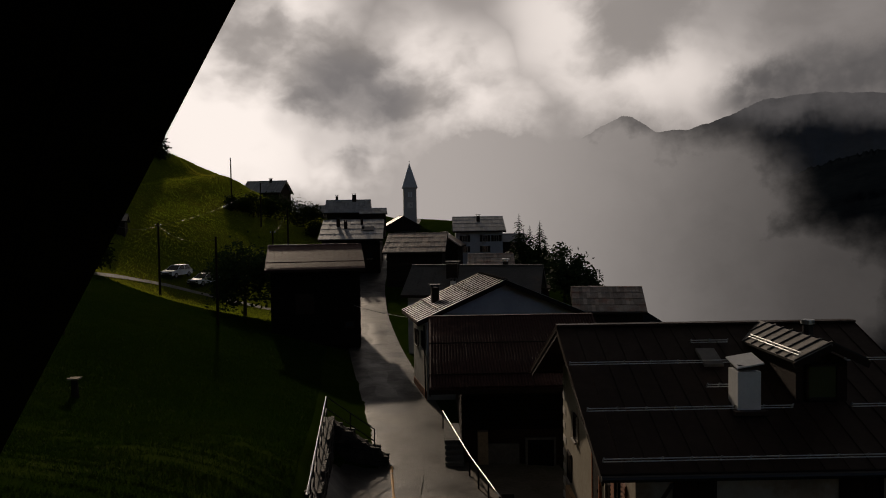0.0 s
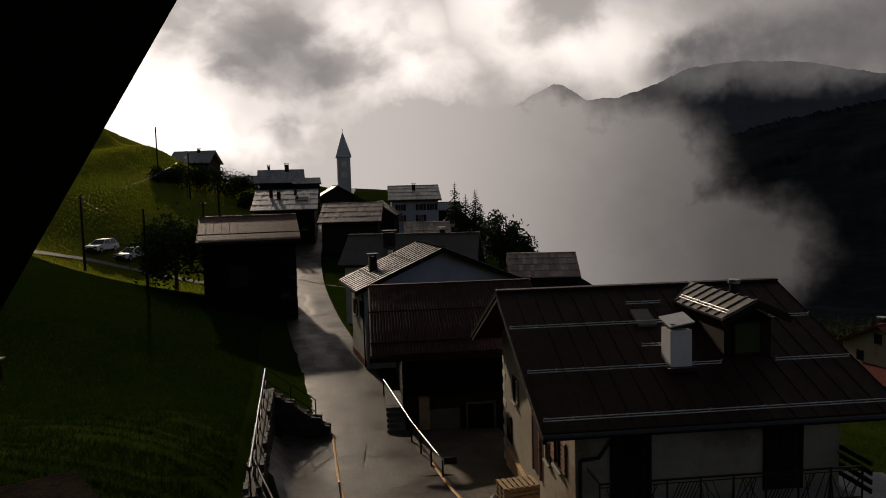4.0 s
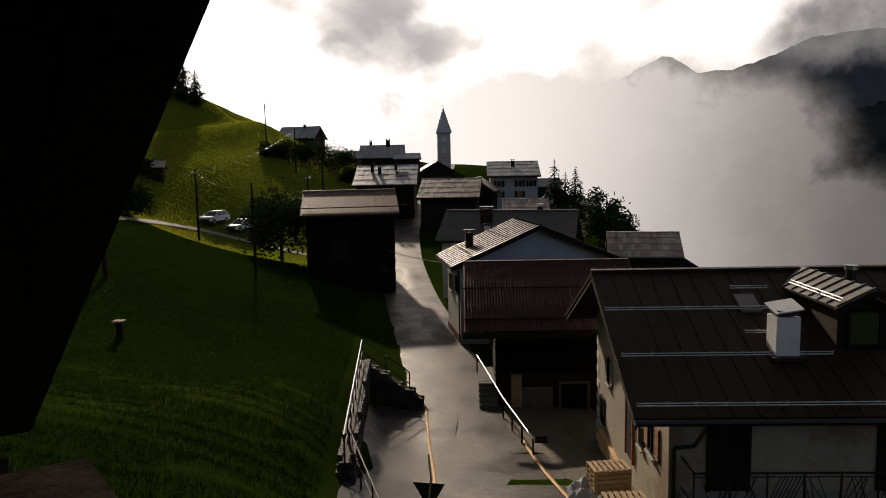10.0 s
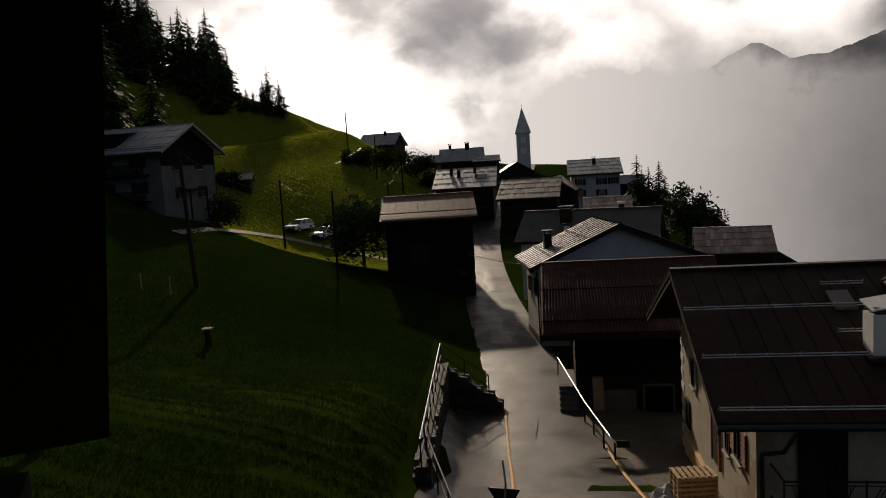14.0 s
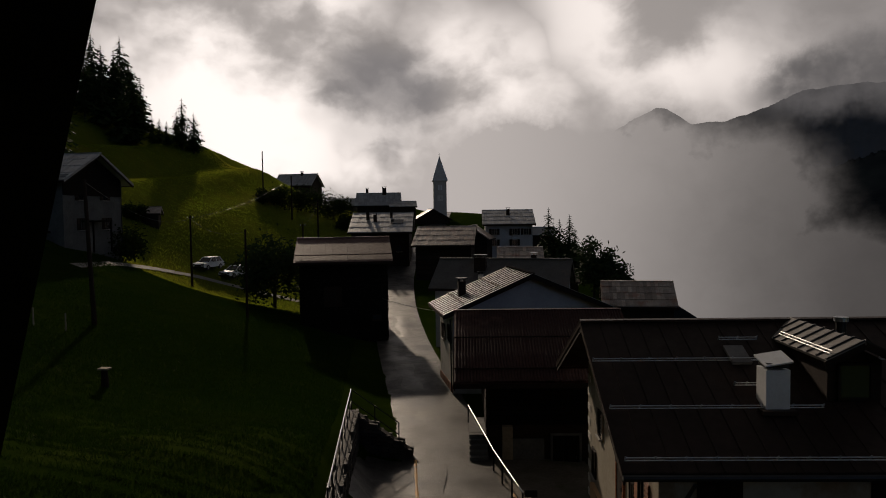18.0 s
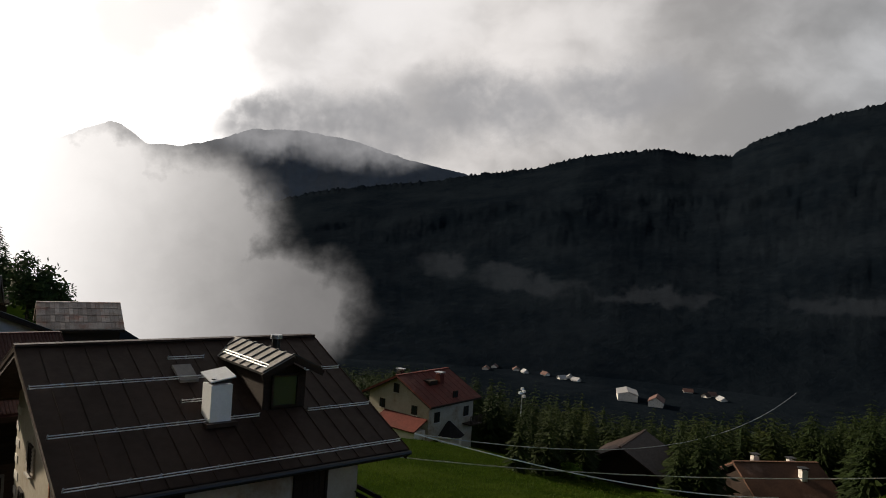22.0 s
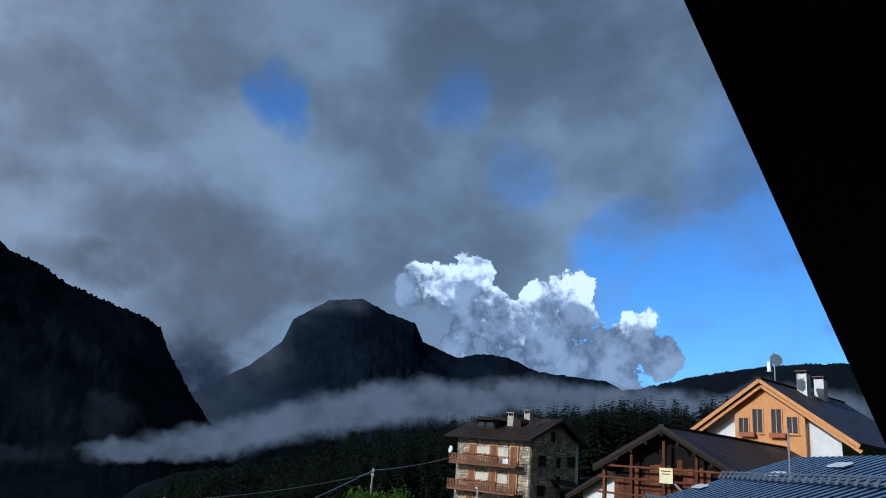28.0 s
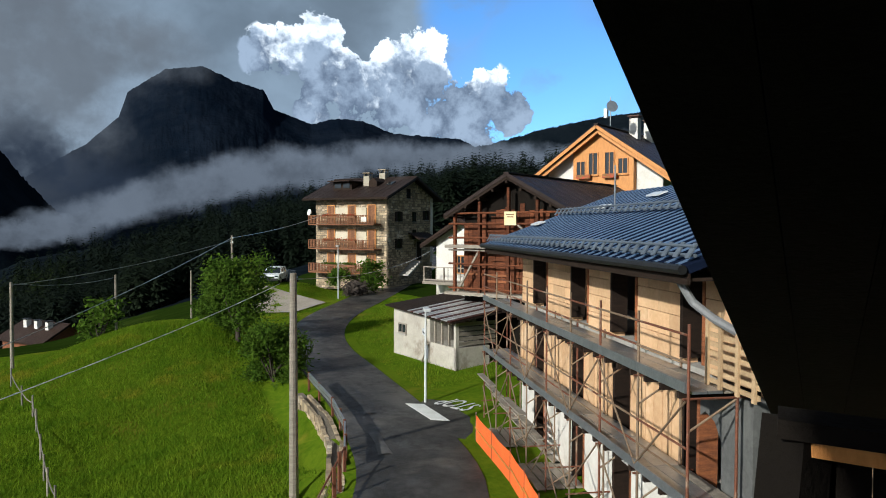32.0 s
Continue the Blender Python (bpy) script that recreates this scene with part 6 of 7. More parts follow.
# orange mesh fence in front of the scaffold
NF = thing("safety_fence", pose(0, 0, 0), "sagging orange plastic mesh fence beside the road", "fence")
fa = [Vector((22.1, -14.55, 3.95)), Vector((20.0, -13.85, 3.95)), Vector((17.9, -13.15, 3.95)), Vector((16.2, -12.45, 3.95)), Vector((14.6, -11.75, 3.9))]
for i, p in enumerate(fa):
    part("stake", Geo().tube(p + Vector((0, 0, -0.3)), p + Vector((0, 0, 1.15)), 0.02, n=6), RUST, NF)
for i in range(len(fa) - 1):
    g = Geo()
    a, b = fa[i], fa[i + 1]
    for j in range(15):
        z = 0.05 + j * 0.07
        m_ = a.lerp(b, 0.5) + Vector((0, 0, z - 0.07 * (j / 14)))
        g.beam(a + Vector((0, 0, z)), m_, 0.012, 0.034).beam(m_, b + Vector((0, 0, z)), 0.012, 0.034)
    for j in range(24):
        q = a.lerp(b, j / 24)
        g.beam(q + Vector((0, 0, 0.04)), q + Vector((0, 0, 1.0)), 0.012, 0.03, (1, 0, 0))
    part("mesh_panel", g, ORANGE, NF)
    part("tape", Geo().beam(a + Vector((0.02, 0.03, 0.6)), b + Vector((0.02, 0.03, 0.5)), 0.02, 0.05), LINE_Y, NF)

# ---- shed by the road ----
STAINED = mat("stained_white_plaster", (0.50, 0.46, 0.40), (0.38, 0.34, 0.29), 1.3, 0.9, bump=0.5, wear=(0.24, 0.20, 0.155))
SH = thing("shed", pose(35.6, -21.6, 4.1, 0, 0, 3), "white plastered shed with rusty corrugated lean-to roof", "shed")
part("wall", Geo().box((1.6, 0.2, 1.3), (4.2, 3.6, 3.2)), STAINED, SH)
part("low_wall", Geo().box((-1.6, 0.9, 0.55), (3.0, 2.2, 1.7)), STAINED, SH)
part("corner_post", Geo().box((-3.0, 1.9, 1.5), (0.2, 0.2, 3.0)), STAINED, SH)
for i in range(5):
    part("board", Geo().box((-3.05, 0.6, 1.6 + 0.26 * i), (0.06, 2.4, 0.2)), GREYWOOD, SH)
# black panel put in for the shade within the shed
part("inside", Geo().box((-1.4, 0.3, 1.7), (2.6, 0.1, 1.8)), SHADEIN, SH)
for x in (-2.3, -1.6, -0.9):
    part("stud", Geo().box((x, 1.9, 2.1), (0.12, 0.1, 1.4)), GREYWOOD, SH)
part("roof", Geo().slab([(-3.5, 2.5, 2.75), (3.9, 2.5, 3.05), (3.9, -2.0, 3.55), (-3.5, -2.0, 3.3)], 0.08), DARKWOOD, SH)
for i in range(14):
    x = -3.45 + i * 0.32
    part("roof_sheet", Geo().slab([(x, 2.6, 2.86 + 0.012 * i), (x + 0.28, 2.6, 2.86 + 0.012 * i), (x + 0.28, -1.9, 3.42 + 0.012 * i), (x, -1.9, 3.42 + 0.012 * i)], 0.05), REDROOF if i % 3 == 0 else SLATE, SH)
window(SH, 2.6, 2.0, 1.5, 0.9, 0.6, 1, None, GREYWOOD)
part("lean_plank", Geo().beam((0.2, 2.2, 0.0), (-0.5, 2.1, 1.3), 0.1, 0.05), GREYWOOD, SH)

# ---- road furniture ----
def pole(x, y, h, r, material, label, arms=0, base=None, lean=(0, 0)):
    z = hgt(x, y) if base is None else base
    t = thing("utility_pole", pose(x, y, z, lean[0], lean[1], 0), label, "pole")
    part("shaft", Geo().tube((0, 0, -0.8), (0, 0, h), r * 1.2, r * 0.8, 10), material, t)
    for i in range(arms):
        a = part("arm", Geo().beam((-0.35, 0, h - 0.3 - 0.35 * i), (0.35, 0, h - 0.3 - 0.35 * i), 0.07, 0.07), material, t)
        for k in (-1, 1):
            part("insulator", Geo().tube((k * 0.3, 0, h - 0.26 - 0.35 * i), (k * 0.3, 0, h - 0.12 - 0.35 * i), 0.05, 0.03), WHITEMETAL, a)
    return t


def wire(a, b, sag, r, material, label="thin grey overhead cable between poles"):
    g = Geo()
    a, b = Vector(a), Vector(b)
    n = 18
    pts = [a.lerp(b, i / n) - Vector((0, 0, 4 * sag * (i / n) * (1 - i / n))) for i in range(n + 1)]
    x = (b - a).normalized()
    y = x.orthogonal().normalized()
    z = x.cross(y)
    for i, p in enumerate(pts):
        g.v += [p + y * r, p + z * r, p - y * r, p - z * r]
        if i:
            for j in range(4):
                g.f.append([4 * i + j, 4 * i + (j + 1) % 4, 4 * i - 4 + (j + 1) % 4, 4 * i - 4 + j])
    g.f += [[3, 2, 1, 0], [4 * n, 4 * n + 1, 4 * n + 2, 4 * n + 3]]
    return solid("cable", g, material, label, "cable", "overhead cables")


WOODPOLE = "weathered wooden utility pole on the meadow"
pole(-22.4, 41.8, 8.6, 0.13, DARKWOOD, "dark leaning wooden pole in the meadow", 0, None, (0, -2))
pole(-31.4, 79.1, 8.0, 0.12, DARKWOOD, WOODPOLE, 1)
pole(-18.8, 59.2, 7.4, 0.10, DARKWOOD, WOODPOLE, 0)
pole(-39.5, 134.5, 7.5, 0.12, DARKWOOD, WOODPOLE)
pole(-30.8, 121.5, 7.5, 0.12, DARKWOOD, WOODPOLE)
pole(-23.4, 108.0, 7.5, 0.14, DARKWOOD, WOODPOLE)
pole(-23.2, 97.5, 6.5, 0.12, DARKWOOD, WOODPOLE, 1)
P0, P1, P2, P3 = (-22.6, 41.8, hgt(-22.4, 41.8) + 8.4), (-31.4, 79.1, hgt(-31.4, 79.1) + 7.7), (-18.8, 59.2, hgt(-18.8, 59.2) + 7.2), (-23.2, 97.5, hgt(-23.2, 97.5) + 6.2)
wire(P0, P1, 1.2, 0.01, DARKMETAL)
wire(P1, P2, 0.8, 0.01, DARKMETAL)
wire(P1, (-30.8, 121.5, hgt(-30.8, 121.5) + 7.2), 1.0, 0.01, DARKMETAL)
wire(P3, (-23.4, 108, hgt(-23.4, 108) + 7.2), 0.6, 0.01, DARKMETAL)
wire((-9.0, 66, 4.4), (1.5, 47.8, 5.3), 0.5, 0.02, STEEL)
# poles of the southern meadow
pl_big = pole(22.6, -7.8, 8.2, 0.14, GREYWOOD, "tall pale wooden pole beside the road", 0, 2.2)
pole(58.2, -14.2, 6.6, 0.10, GREYWOOD, "grey pole with insulators above the bushes", 2, 4.6)
pole(59.6, -5.8, 5.6, 0.10, GREYWOOD, "thin pale pole on the meadow edge", 0, 2.6)
pole(54.8, 0.9, 6.0, 0.11, GREYWOOD, "pale wooden pole on the meadow", 0, 2.2)
pole(69.0, -13.0, 3.6, 0.08, GREYWOOD, "short pale pole behind the meadow", 0, 4.2)
wire((22.6, -7.8, 10.2), (43.5, -24.5, 10.4), 0.5, 0.014, STEEL)
wire((16.0, 4.5, 7.15), (48.0, -15.0, 8.0), 0.25, 0.018, WHITEMETAL, "pale thick cable crossing the meadow")
wire((54.8, 0.9, 8.0), (58.2, -14.2, 10.8), 0.35, 0.025, STEEL)
wire((58.2, -14.2, 11.0), (73.5, -28.0, 13.4), 0.3, 0.03, STEEL)
wire((58.2, -14.2, 11.0), (20, 30, 1.5), 2.5, 0.03, STEEL)
wire((54.8, 0.9, 8.1), (59.6, -5.8, 8.0), 0.3, 0.02, STEEL)
wire((18.4, 23.4, 4.2), (54.4, 24.9, -5.1), 0.7, 0.035, WHITEMETAL, "pale thick cable above the lower meadow")
wire((18.4, 23.4, 4.2), (90, 40, -3.0), 3.0, 0.03, STEEL)


def street_lamp(x, y, z, h, rz, label):
    t = thing("street_lamp", pose(x, y, z, 0, 0, rz), label, "lamp")
    part("post", Geo().tube((0, 0, -0.3), (0, 0, h), 0.06, 0.045, 10), WHITEMETAL, t)
    part("lamp_head", Geo().box((0.3, 0, h + 0.05), (0.75, 0.24, 0.12)).box((0.32, 0, h - 0.02), (0.6, 0.18, 0.05)), WHITEMETAL, t)
    return t


street_lamp(65.9, -26.2, 4.8, 5.2, 150, "slim white street lamp on the grass verge")
sl_ = street_lamp(28.2, -15.7, 4.1, 4.1, 160, "white lamp post with a street name sign")
part("name_sign", Geo().box((-0.55, 0, 3.0), (0.95, 0.03, 0.28)), WHITEMETAL, sl_)
part("sign_print", Geo().box((-0.55, 0.02, 3.0), (0.6, 0.01, 0.07)).box((-0.55, -0.02, 3.0), (0.6, 0.01, 0.07)), DARKMETAL, sl_)
part("round_sign", Geo().tube((0, 0.06, 2.2), (0, 0.09, 2.2), 0.3, 0.3, 20), STEEL, sl_, "grey back of a round sign")
FLD = thing("floodlight_mast", pose(68.0, 65.0, -14.6), "tall thin mast with floodlights below the meadow", "lamp")
part("mast", Geo().tube((0, 0, -2), (0, 0, 8.6), 0.09, 0.06), STEEL, FLD)
for dx, dz_ in ((-0.35, 8.5), (0.3, 8.6), (0.0, 9.0), (0.35, 8.0)):
    part("floodlight", Geo().box((dx, 0, dz_), (0.4, 0.25, 0.3)), WHITEMETAL, FLD)

# guard rail on its stone wall
GR = thing("guard_rail", pose(0, 0, 0), "weathered steel guard rail along the road edge", "guard rail")
gl = [Vector(p) for p in ((19.2, -7.9, 3.9), (21.4, -9.1, 4.0), (24.5, -10.35, 4.0), (28.0, -11.2, 4.0), (33.0, -11.9, 4.1))]
for a, b in zip(gl[1:], gl[2:]):
    for dz_ in (0.55, 0.72):
        part("beam", Geo().beam(a + Vector((0, 0, dz_)), b + Vector((0, 0, dz_)), 0.06, 0.13), STEEL, GR)
for p in glide([tuple(q) for q in gl[1:]], 2.0):
    part("post", Geo().beam(p + Vector((0, 0, -0.4)), p + Vector((0, 0, 0.82)), 0.08, 0.1, (1, 0, 0)), RUST, GR)
for p in (gl[0], gl[0].lerp(gl[1], 0.5)):
    part("old_post", Geo().beam(p + Vector((0, 0, -0.6)), p + Vector((0, 0, 1.1)), 0.1, 0.1, (1, 0, 0)), RUST, GR)
part("old_rail", Geo().tube(gl[0] + Vector((-1.5, 1.2, 0.6)), gl[1] + Vector((0, 0, 0.8)), 0.03), RUST, GR)


def stone_wall(name, line, tops, thick, label, seed, rock=STONE, core_mat=MORTAR):
    """A dry wall along a line; tops: height of the top above the foot at each point."""
    random.seed(seed)
    t = thing(name, pose(0, 0, 0), label, "wall")
    for (a, ha), (b, hb) in zip(zip(line, tops), zip(line[1:], tops[1:])):
        a, b = Vector(a), Vector(b)
        L = (b - a).length
        d = (b - a) / L
        s = Vector((d.y, -d.x, 0))
        rot_ = Matrix((d, -s, d.cross(-s))).transposed()
        core = Geo()
        core.v = [a - s * thick / 2 * q + Vector((0, 0, z)) for q in (-0.8, 0.8) for z in (-0.6, ha - 0.06)] + [b - s * thick / 2 * q + Vector((0, 0, z)) for q in (-0.8, 0.8) for z in (-0.6, hb - 0.06)]
        core.f = [[0, 1, 3, 2], [4, 6, 7, 5], [0, 4, 5, 1], [2, 3, 7, 6], [0, 2, 6, 4], [1, 5, 7, 3]]
        part("core", core, core_mat, t)
        z = -0.2
        while z < max(ha, hb) - 0.05:
            hh = random.uniform(0.16, 0.32)
            u = random.uniform(-0.2, 0)
            while u < L:
                w = random.uniform(0.25, 0.6)
                top = ha + (hb - ha) * (u + w / 2) / L
                if 0 <= u + w / 2 <= L and z + hh * 0.6 < top:
                    c = a.lerp(b, (u + w / 2) / L) + Vector((0, 0, z + hh / 2))
                    for sg in (-1, 1):
                        part("stone", Geo().box(c + s * sg * (thick / 2 - 0.06 + random.uniform(0, 0.05)), (w - 0.03, 0.16, hh - 0.03), m=rot_), rock, t)
                u += w
            z += hh
    return t


stone_wall("retaining_wall", [(17.2, -6.4, 2.7), (20.9, -8.6, 2.9), (24.3, -9.9, 3.0), (28.0, -10.8, 3.1), (33.0, -11.4, 3.2)], [0.9, 1.05, 1.05, 1.0, 0.8], 0.5, "low rough stone wall under the guard rail", 7, RUBBLE, DARKMORTAR)
stone_wall("retaining_wall", [(-3.0, 35.1, -0.1), (-5.9, 35.4, 0.2)], [0.5, 2.1], 0.5, "dark stone retaining wall under the meadow fence", 8, DARKSTONE, DARKSTONE)
stone_wall("retaining_wall", [(-5.9, 35.4, 0.2), (-5.2, 29.0, 0.5), (-4.5, 22.5, 1.2)], [2.1, 1.9, 1.2], 0.5, "dark stone retaining wall beside the side road", 9, DARKSTONE, DARKSTONE)
FN = thing("fence", pose(0, 0, 0), "black metal tube fence on the retaining wall", "fence")
fl_ = [Vector((-3.6, 35.2, 0.7)), Vector((-6.0, 35.5, 2.3)), Vector((-5.25, 29.0, 2.35)), Vector((-4.5, 22.5, 2.35))]
for a, b in zip(fl_, fl_[1:]):
    for h in (0.35, 0.95):
        part("rail", Geo().tube(a + Vector((0, 0, h)), b + Vector((0, 0, h)), 0.03, n=8), STEEL if h > 0.5 and a is not fl_[0] else DARKMETAL, FN)
    n = max(2, int((b - a).length / 1.4))
    for i in range(n + 1):
        p = a.lerp(b, i / n)
        part("post", Geo().tube(p + Vector((0, 0, -0.4)), p + Vector((0, 0, 0.97)), 0.03, n=8), DARKMETAL, FN)
FN2 = thing("handrail", pose(0, 0, 0), "dark handrail running down to the junction", "railing")
part("rail", Geo().tube((-4.6, 24.0, 2.9), (-2.6, 18.5, 2.5), 0.035).tube((-4.6, 24.0, 2.4), (-2.6, 18.5, 2.0), 0.03), DARKMETAL, FN2)
for f in (0, 0.33, 0.66, 1):
    p = Vector((-4.6, 24.0, 2.9)).lerp(Vector((-2.6, 18.5, 2.5)), f)
    part("post", Geo().tube(p, p - Vector((0, 0, 1.4)), 0.03), DARKMETAL, FN2)
# railing on the other side of the street
SR = thing("railing", pose(0, 0, 0), "street railing of shiny tube and short posts", "railing")
rl = [Vector((-0.23, 40.8, 0.1)), Vector((1.02, 33.2, 0.05)), Vector((2.0, 27.5, 0.3))]
for a, b in zip(rl, rl[1:]):
    part("rail", Geo().tube(a + Vector((0, 0, 0.9)), b + Vector((0, 0, 0.9)), 0.035), WHITEMETAL, SR, "pale shiny tube")
    for i in range(4):
        p = a.lerp(b, i / 3)
        part("post", Geo().tube(p + Vector((0, 0, -0.3)), p + Vector((0, 0, 0.9)), 0.04), DARKMETAL, SR)
part("small_sign", Geo().box((2.3, 27.4, 1.2), (0.5, 0.04, 0.28)), DARKMETAL, SR)
YS = thing("give_way_sign", pose(-1.5, 19.0, 1.7, 0, 0, -8), "dark back of a triangular sign beside a steel post", "sign")
part("post", Geo().tube((0, 0, -0.3), (0, 0, 1.1), 0.03).tube((0, 0, 1.1), (0.1, -0.1, 1.75), 0.03).tube((0.1, -0.1, 1.75), (0.02, 0, 2.4), 0.03), STEEL, YS)
g = Geo()
g.v = [Vector(p) for p in ((-0.46, 0.05, 1.55), (0.46, 0.05, 1.55), (0, 0.05, 0.75), (-0.46, 0.08, 1.55), (0.46, 0.08, 1.55), (0, 0.08, 0.75))]
g.f = [[0, 1, 2], [3, 5, 4], [0, 3, 4, 1], [1, 4, 5, 2], [2, 5, 3, 0]]
part("plate", g, DARKMETAL, YS)

# painted lines
def strip(name, pts, half, material, label, lift=0.10):
    line = []
    for p in glide(pts, 0.6):
        i = int(((LX - p.x) ** 2 + (LY - p.y) ** 2).argmin())
        j = min(max(i, 1), len(LX) - 2)
        f = ((p.x - LX[j - 1]) * (LX[j + 1] - LX[j - 1]) + (p.y - LY[j - 1]) * (LY[j + 1] - LY[j - 1])) / ((LX[j + 1] - LX[j - 1]) ** 2 + (LY[j + 1] - LY[j - 1]) ** 2)
        line.append(Vector((p.x, p.y, LZ[j - 1] + (LZ[j + 1] - LZ[j - 1]) * min(max(f, 0), 1))))
    return ribbon(name, line, half, lift, material, label, "road marking")


strip("line_1", [(-2.75, 34.5, -0.1), (-2.2, 29, 0.13), (-1.75, 25, 0.65), (-1.45, 21.5, 1.25), (-1.1, 17, 1.8)], 0.07, LINE_Y, "worn orange line along the road edge")
strip("line_2", [(1.75, 29.7, 0.1), (2.25, 25.5, 0.6), (2.9, 21.3, 1.25), (3.6, 17.5, 1.75)], 0.07, LINE_Y, "orange line along the road edge")
ribbon("side_road", [Vector((-3.2, 34.4, -0.05)), Vector((-3.3, 30, 0.1)), Vector((-2.7, 26, 0.55)), Vector((-2.3, 21, 1.3)), Vector((-1.4, 15, 1.8))], 2.1, 0.05, ASPHALT, "grey asphalt of the side road", "road", drape=True)
ribbon("yard", [Vector((2.6, 38.5, 0.0)), Vector((3.2, 35, -0.05)), Vector((3.6, 31, 0.05)), Vector((3.4, 27, 0.5)), Vector((3.6, 23, 1.1)), Vector((4.0, 19, 1.6))], 2.3, 0.075, mat("gravel_yard", (0.14, 0.12, 0.10), (0.09, 0.08, 0.06), 0.8, 0.7, bump=0.5, wear=(0.05, 0.07, 0.02), spec=0.1), "gravel yard between the houses", "yard", drape=True)
ribbon("side_street", [Vector((24.0, -13.2, 4.0)), Vector((26.5, -16.5, 4.0)), Vector((29.5, -22.0, 4.1))], 2.2, 0.02, ASPHALT, "side street joining the road", "road")
SL = new("stop_line", Geo().slab([(28.2, -14.7, 4.1), (27.7, -15.35, 4.1), (24.8, -15.0, 4.1), (25.3, -14.4, 4.1)][::-1], 0.02).mesh("stop_line", LINE_W))
tagged(SL, "white stop line painted on the asphalt", "road marking", kind="structure")
txt = bpy.data.curves.new("stop_word", "FONT")
txt.body, txt.size, txt.align_x, txt.extrude = "STOP", 1.0, "CENTER", 0.004
txt.materials.append(LINE_W)
ob = new("stop_word", txt)
ob.matrix_basis = pose(27.0, -17.25, 4.13, 0, 0, 16) @ Matrix.Diagonal((0.8, 2.0, 1.0, 1.0))
tagged(ob, "word STOP painted in white on the road", "road marking", kind="structure")
ribbon("footpath", [Vector((x, y, hgt(x, y))) for x, y in ((-31.5, 56.0), (-33.3, 65.5), (-35.6, 78.8), (-34.6, 83.4), (-33.2, 85.6), (-30.4, 87.1), (-26.2, 87.3), (-21.5, 85.5), (-17.0, 83.0))], 0.45, 0.08, mat("pale_gravel", (0.30, 0.28, 0.24), (0.22, 0.2, 0.17), 1.0, 0.9, bump=0.3), "pale footpath across the meadow", "path", drape=True)
ribbon("lower_road", [Vector((x, y, hgt(x, y))) for x, y in ((120, 20), (100, 33), (84, 45), (74, 54), (66, 62), (60, 75))], 2.2, 0.15, ASPHALT, "grey lane below the meadow", "road")
ribbon("drive", [Vector((x, y, hgt(x, y))) for x, y in ((62, -22), (66, -19), (71, -18), (76, -20))], 2.6, 0.12, mat("dusty_gravel", (0.34, 0.3, 0.25), (0.26, 0.22, 0.18), 0.8, 0.9, bump=0.3), "dusty gravel car park", "car park", drape=True)


# ---- cars ----
def car(name, x, y, z, rz, paint, label):
    t = thing(name, pose(x, y, z, 0, 0, rz), label, "car")
    low = [(-2.1, 0.35), (2.1, 0.35), (2.14, 0.7), (1.95, 0.88), (0.95, 0.98), (-1.75, 1.0), (-2.1, 0.9), (-2.15, 0.55)]
    body = Geo().prism([(u, v) for u, v in low], "y", -0.88, 0.88)
    bd = part("body", body, paint, t)
    cab = Geo()
    cab.v = [Vector((-1.85, -0.82, 0.98)), Vector((0.95, -0.82, 0.98)), Vector((0.95, 0.82, 0.98)), Vector((-1.85, 0.82, 0.98)), Vector((-1.5, -0.66, 1.5)), Vector((0.15, -0.66, 1.5)), Vector((0.15, 0.66, 1.5)), Vector((-1.5, 0.66, 1.5))]
    cab.f = [[0, 1, 5, 4], [1, 2, 6, 5], [2, 3, 7, 6], [3, 0, 4, 7], [0, 3, 2, 1], [4, 5, 6, 7]]
    part("glasshouse", cab, PANE, t)
    part("roof_panel", Geo().box((-0.67, 0, 1.52), (1.62, 1.3, 0.06)), paint, t)
    for sx in (-1.62, -0.55, 0.5):
        for k in (-1, 1):
            top = -1.48 if sx < -1 else (-0.6 if sx < 0 else 0.12)
            part("pillar", Geo().beam((sx - (0.2 if sx < -1 else -0.4 if sx > 0 else 0), k * 0.82, 0.98), (top, k * 0.67, 1.5), 0.05, 0.09), paint, t)
    for wx in (-1.3, 1.3):
        for k in (-1, 1):
            w_ = part("wheel", Geo().tube((wx, k * 0.72, 0.33), (wx, k * 0.92, 0.33), 0.33, 0.33, 18), DARKMETAL, t)
            part("rim", Geo().tube((wx, k * 0.9, 0.33), (wx, k * 0.935, 0.33), 0.2, 0.2, 12), STEEL, w_)
    for k in (-1, 1):
        part("headlight", Geo().box((2.08, k * 0.66, 0.72), (0.12, 0.34, 0.16)), PANE, t)
        part("tail_light", Geo().box((-2.12, k * 0.7, 0.82), (0.08, 0.2, 0.22)), FLOWER, t)
        part("mirror", Geo().box((0.75, k * 0.98, 1.02), (0.12, 0.18, 0.12)), paint, t)
    part("grille", Geo().box((2.13, 0, 0.62), (0.05, 0.9, 0.16)), DARKMETAL, t)
    part("bumper", Geo().box((2.1, 0, 0.42), (0.16, 1.7, 0.2)).box((-2.1, 0, 0.45), (0.14, 1.7, 0.2)), DARKMETAL, t)
    return t


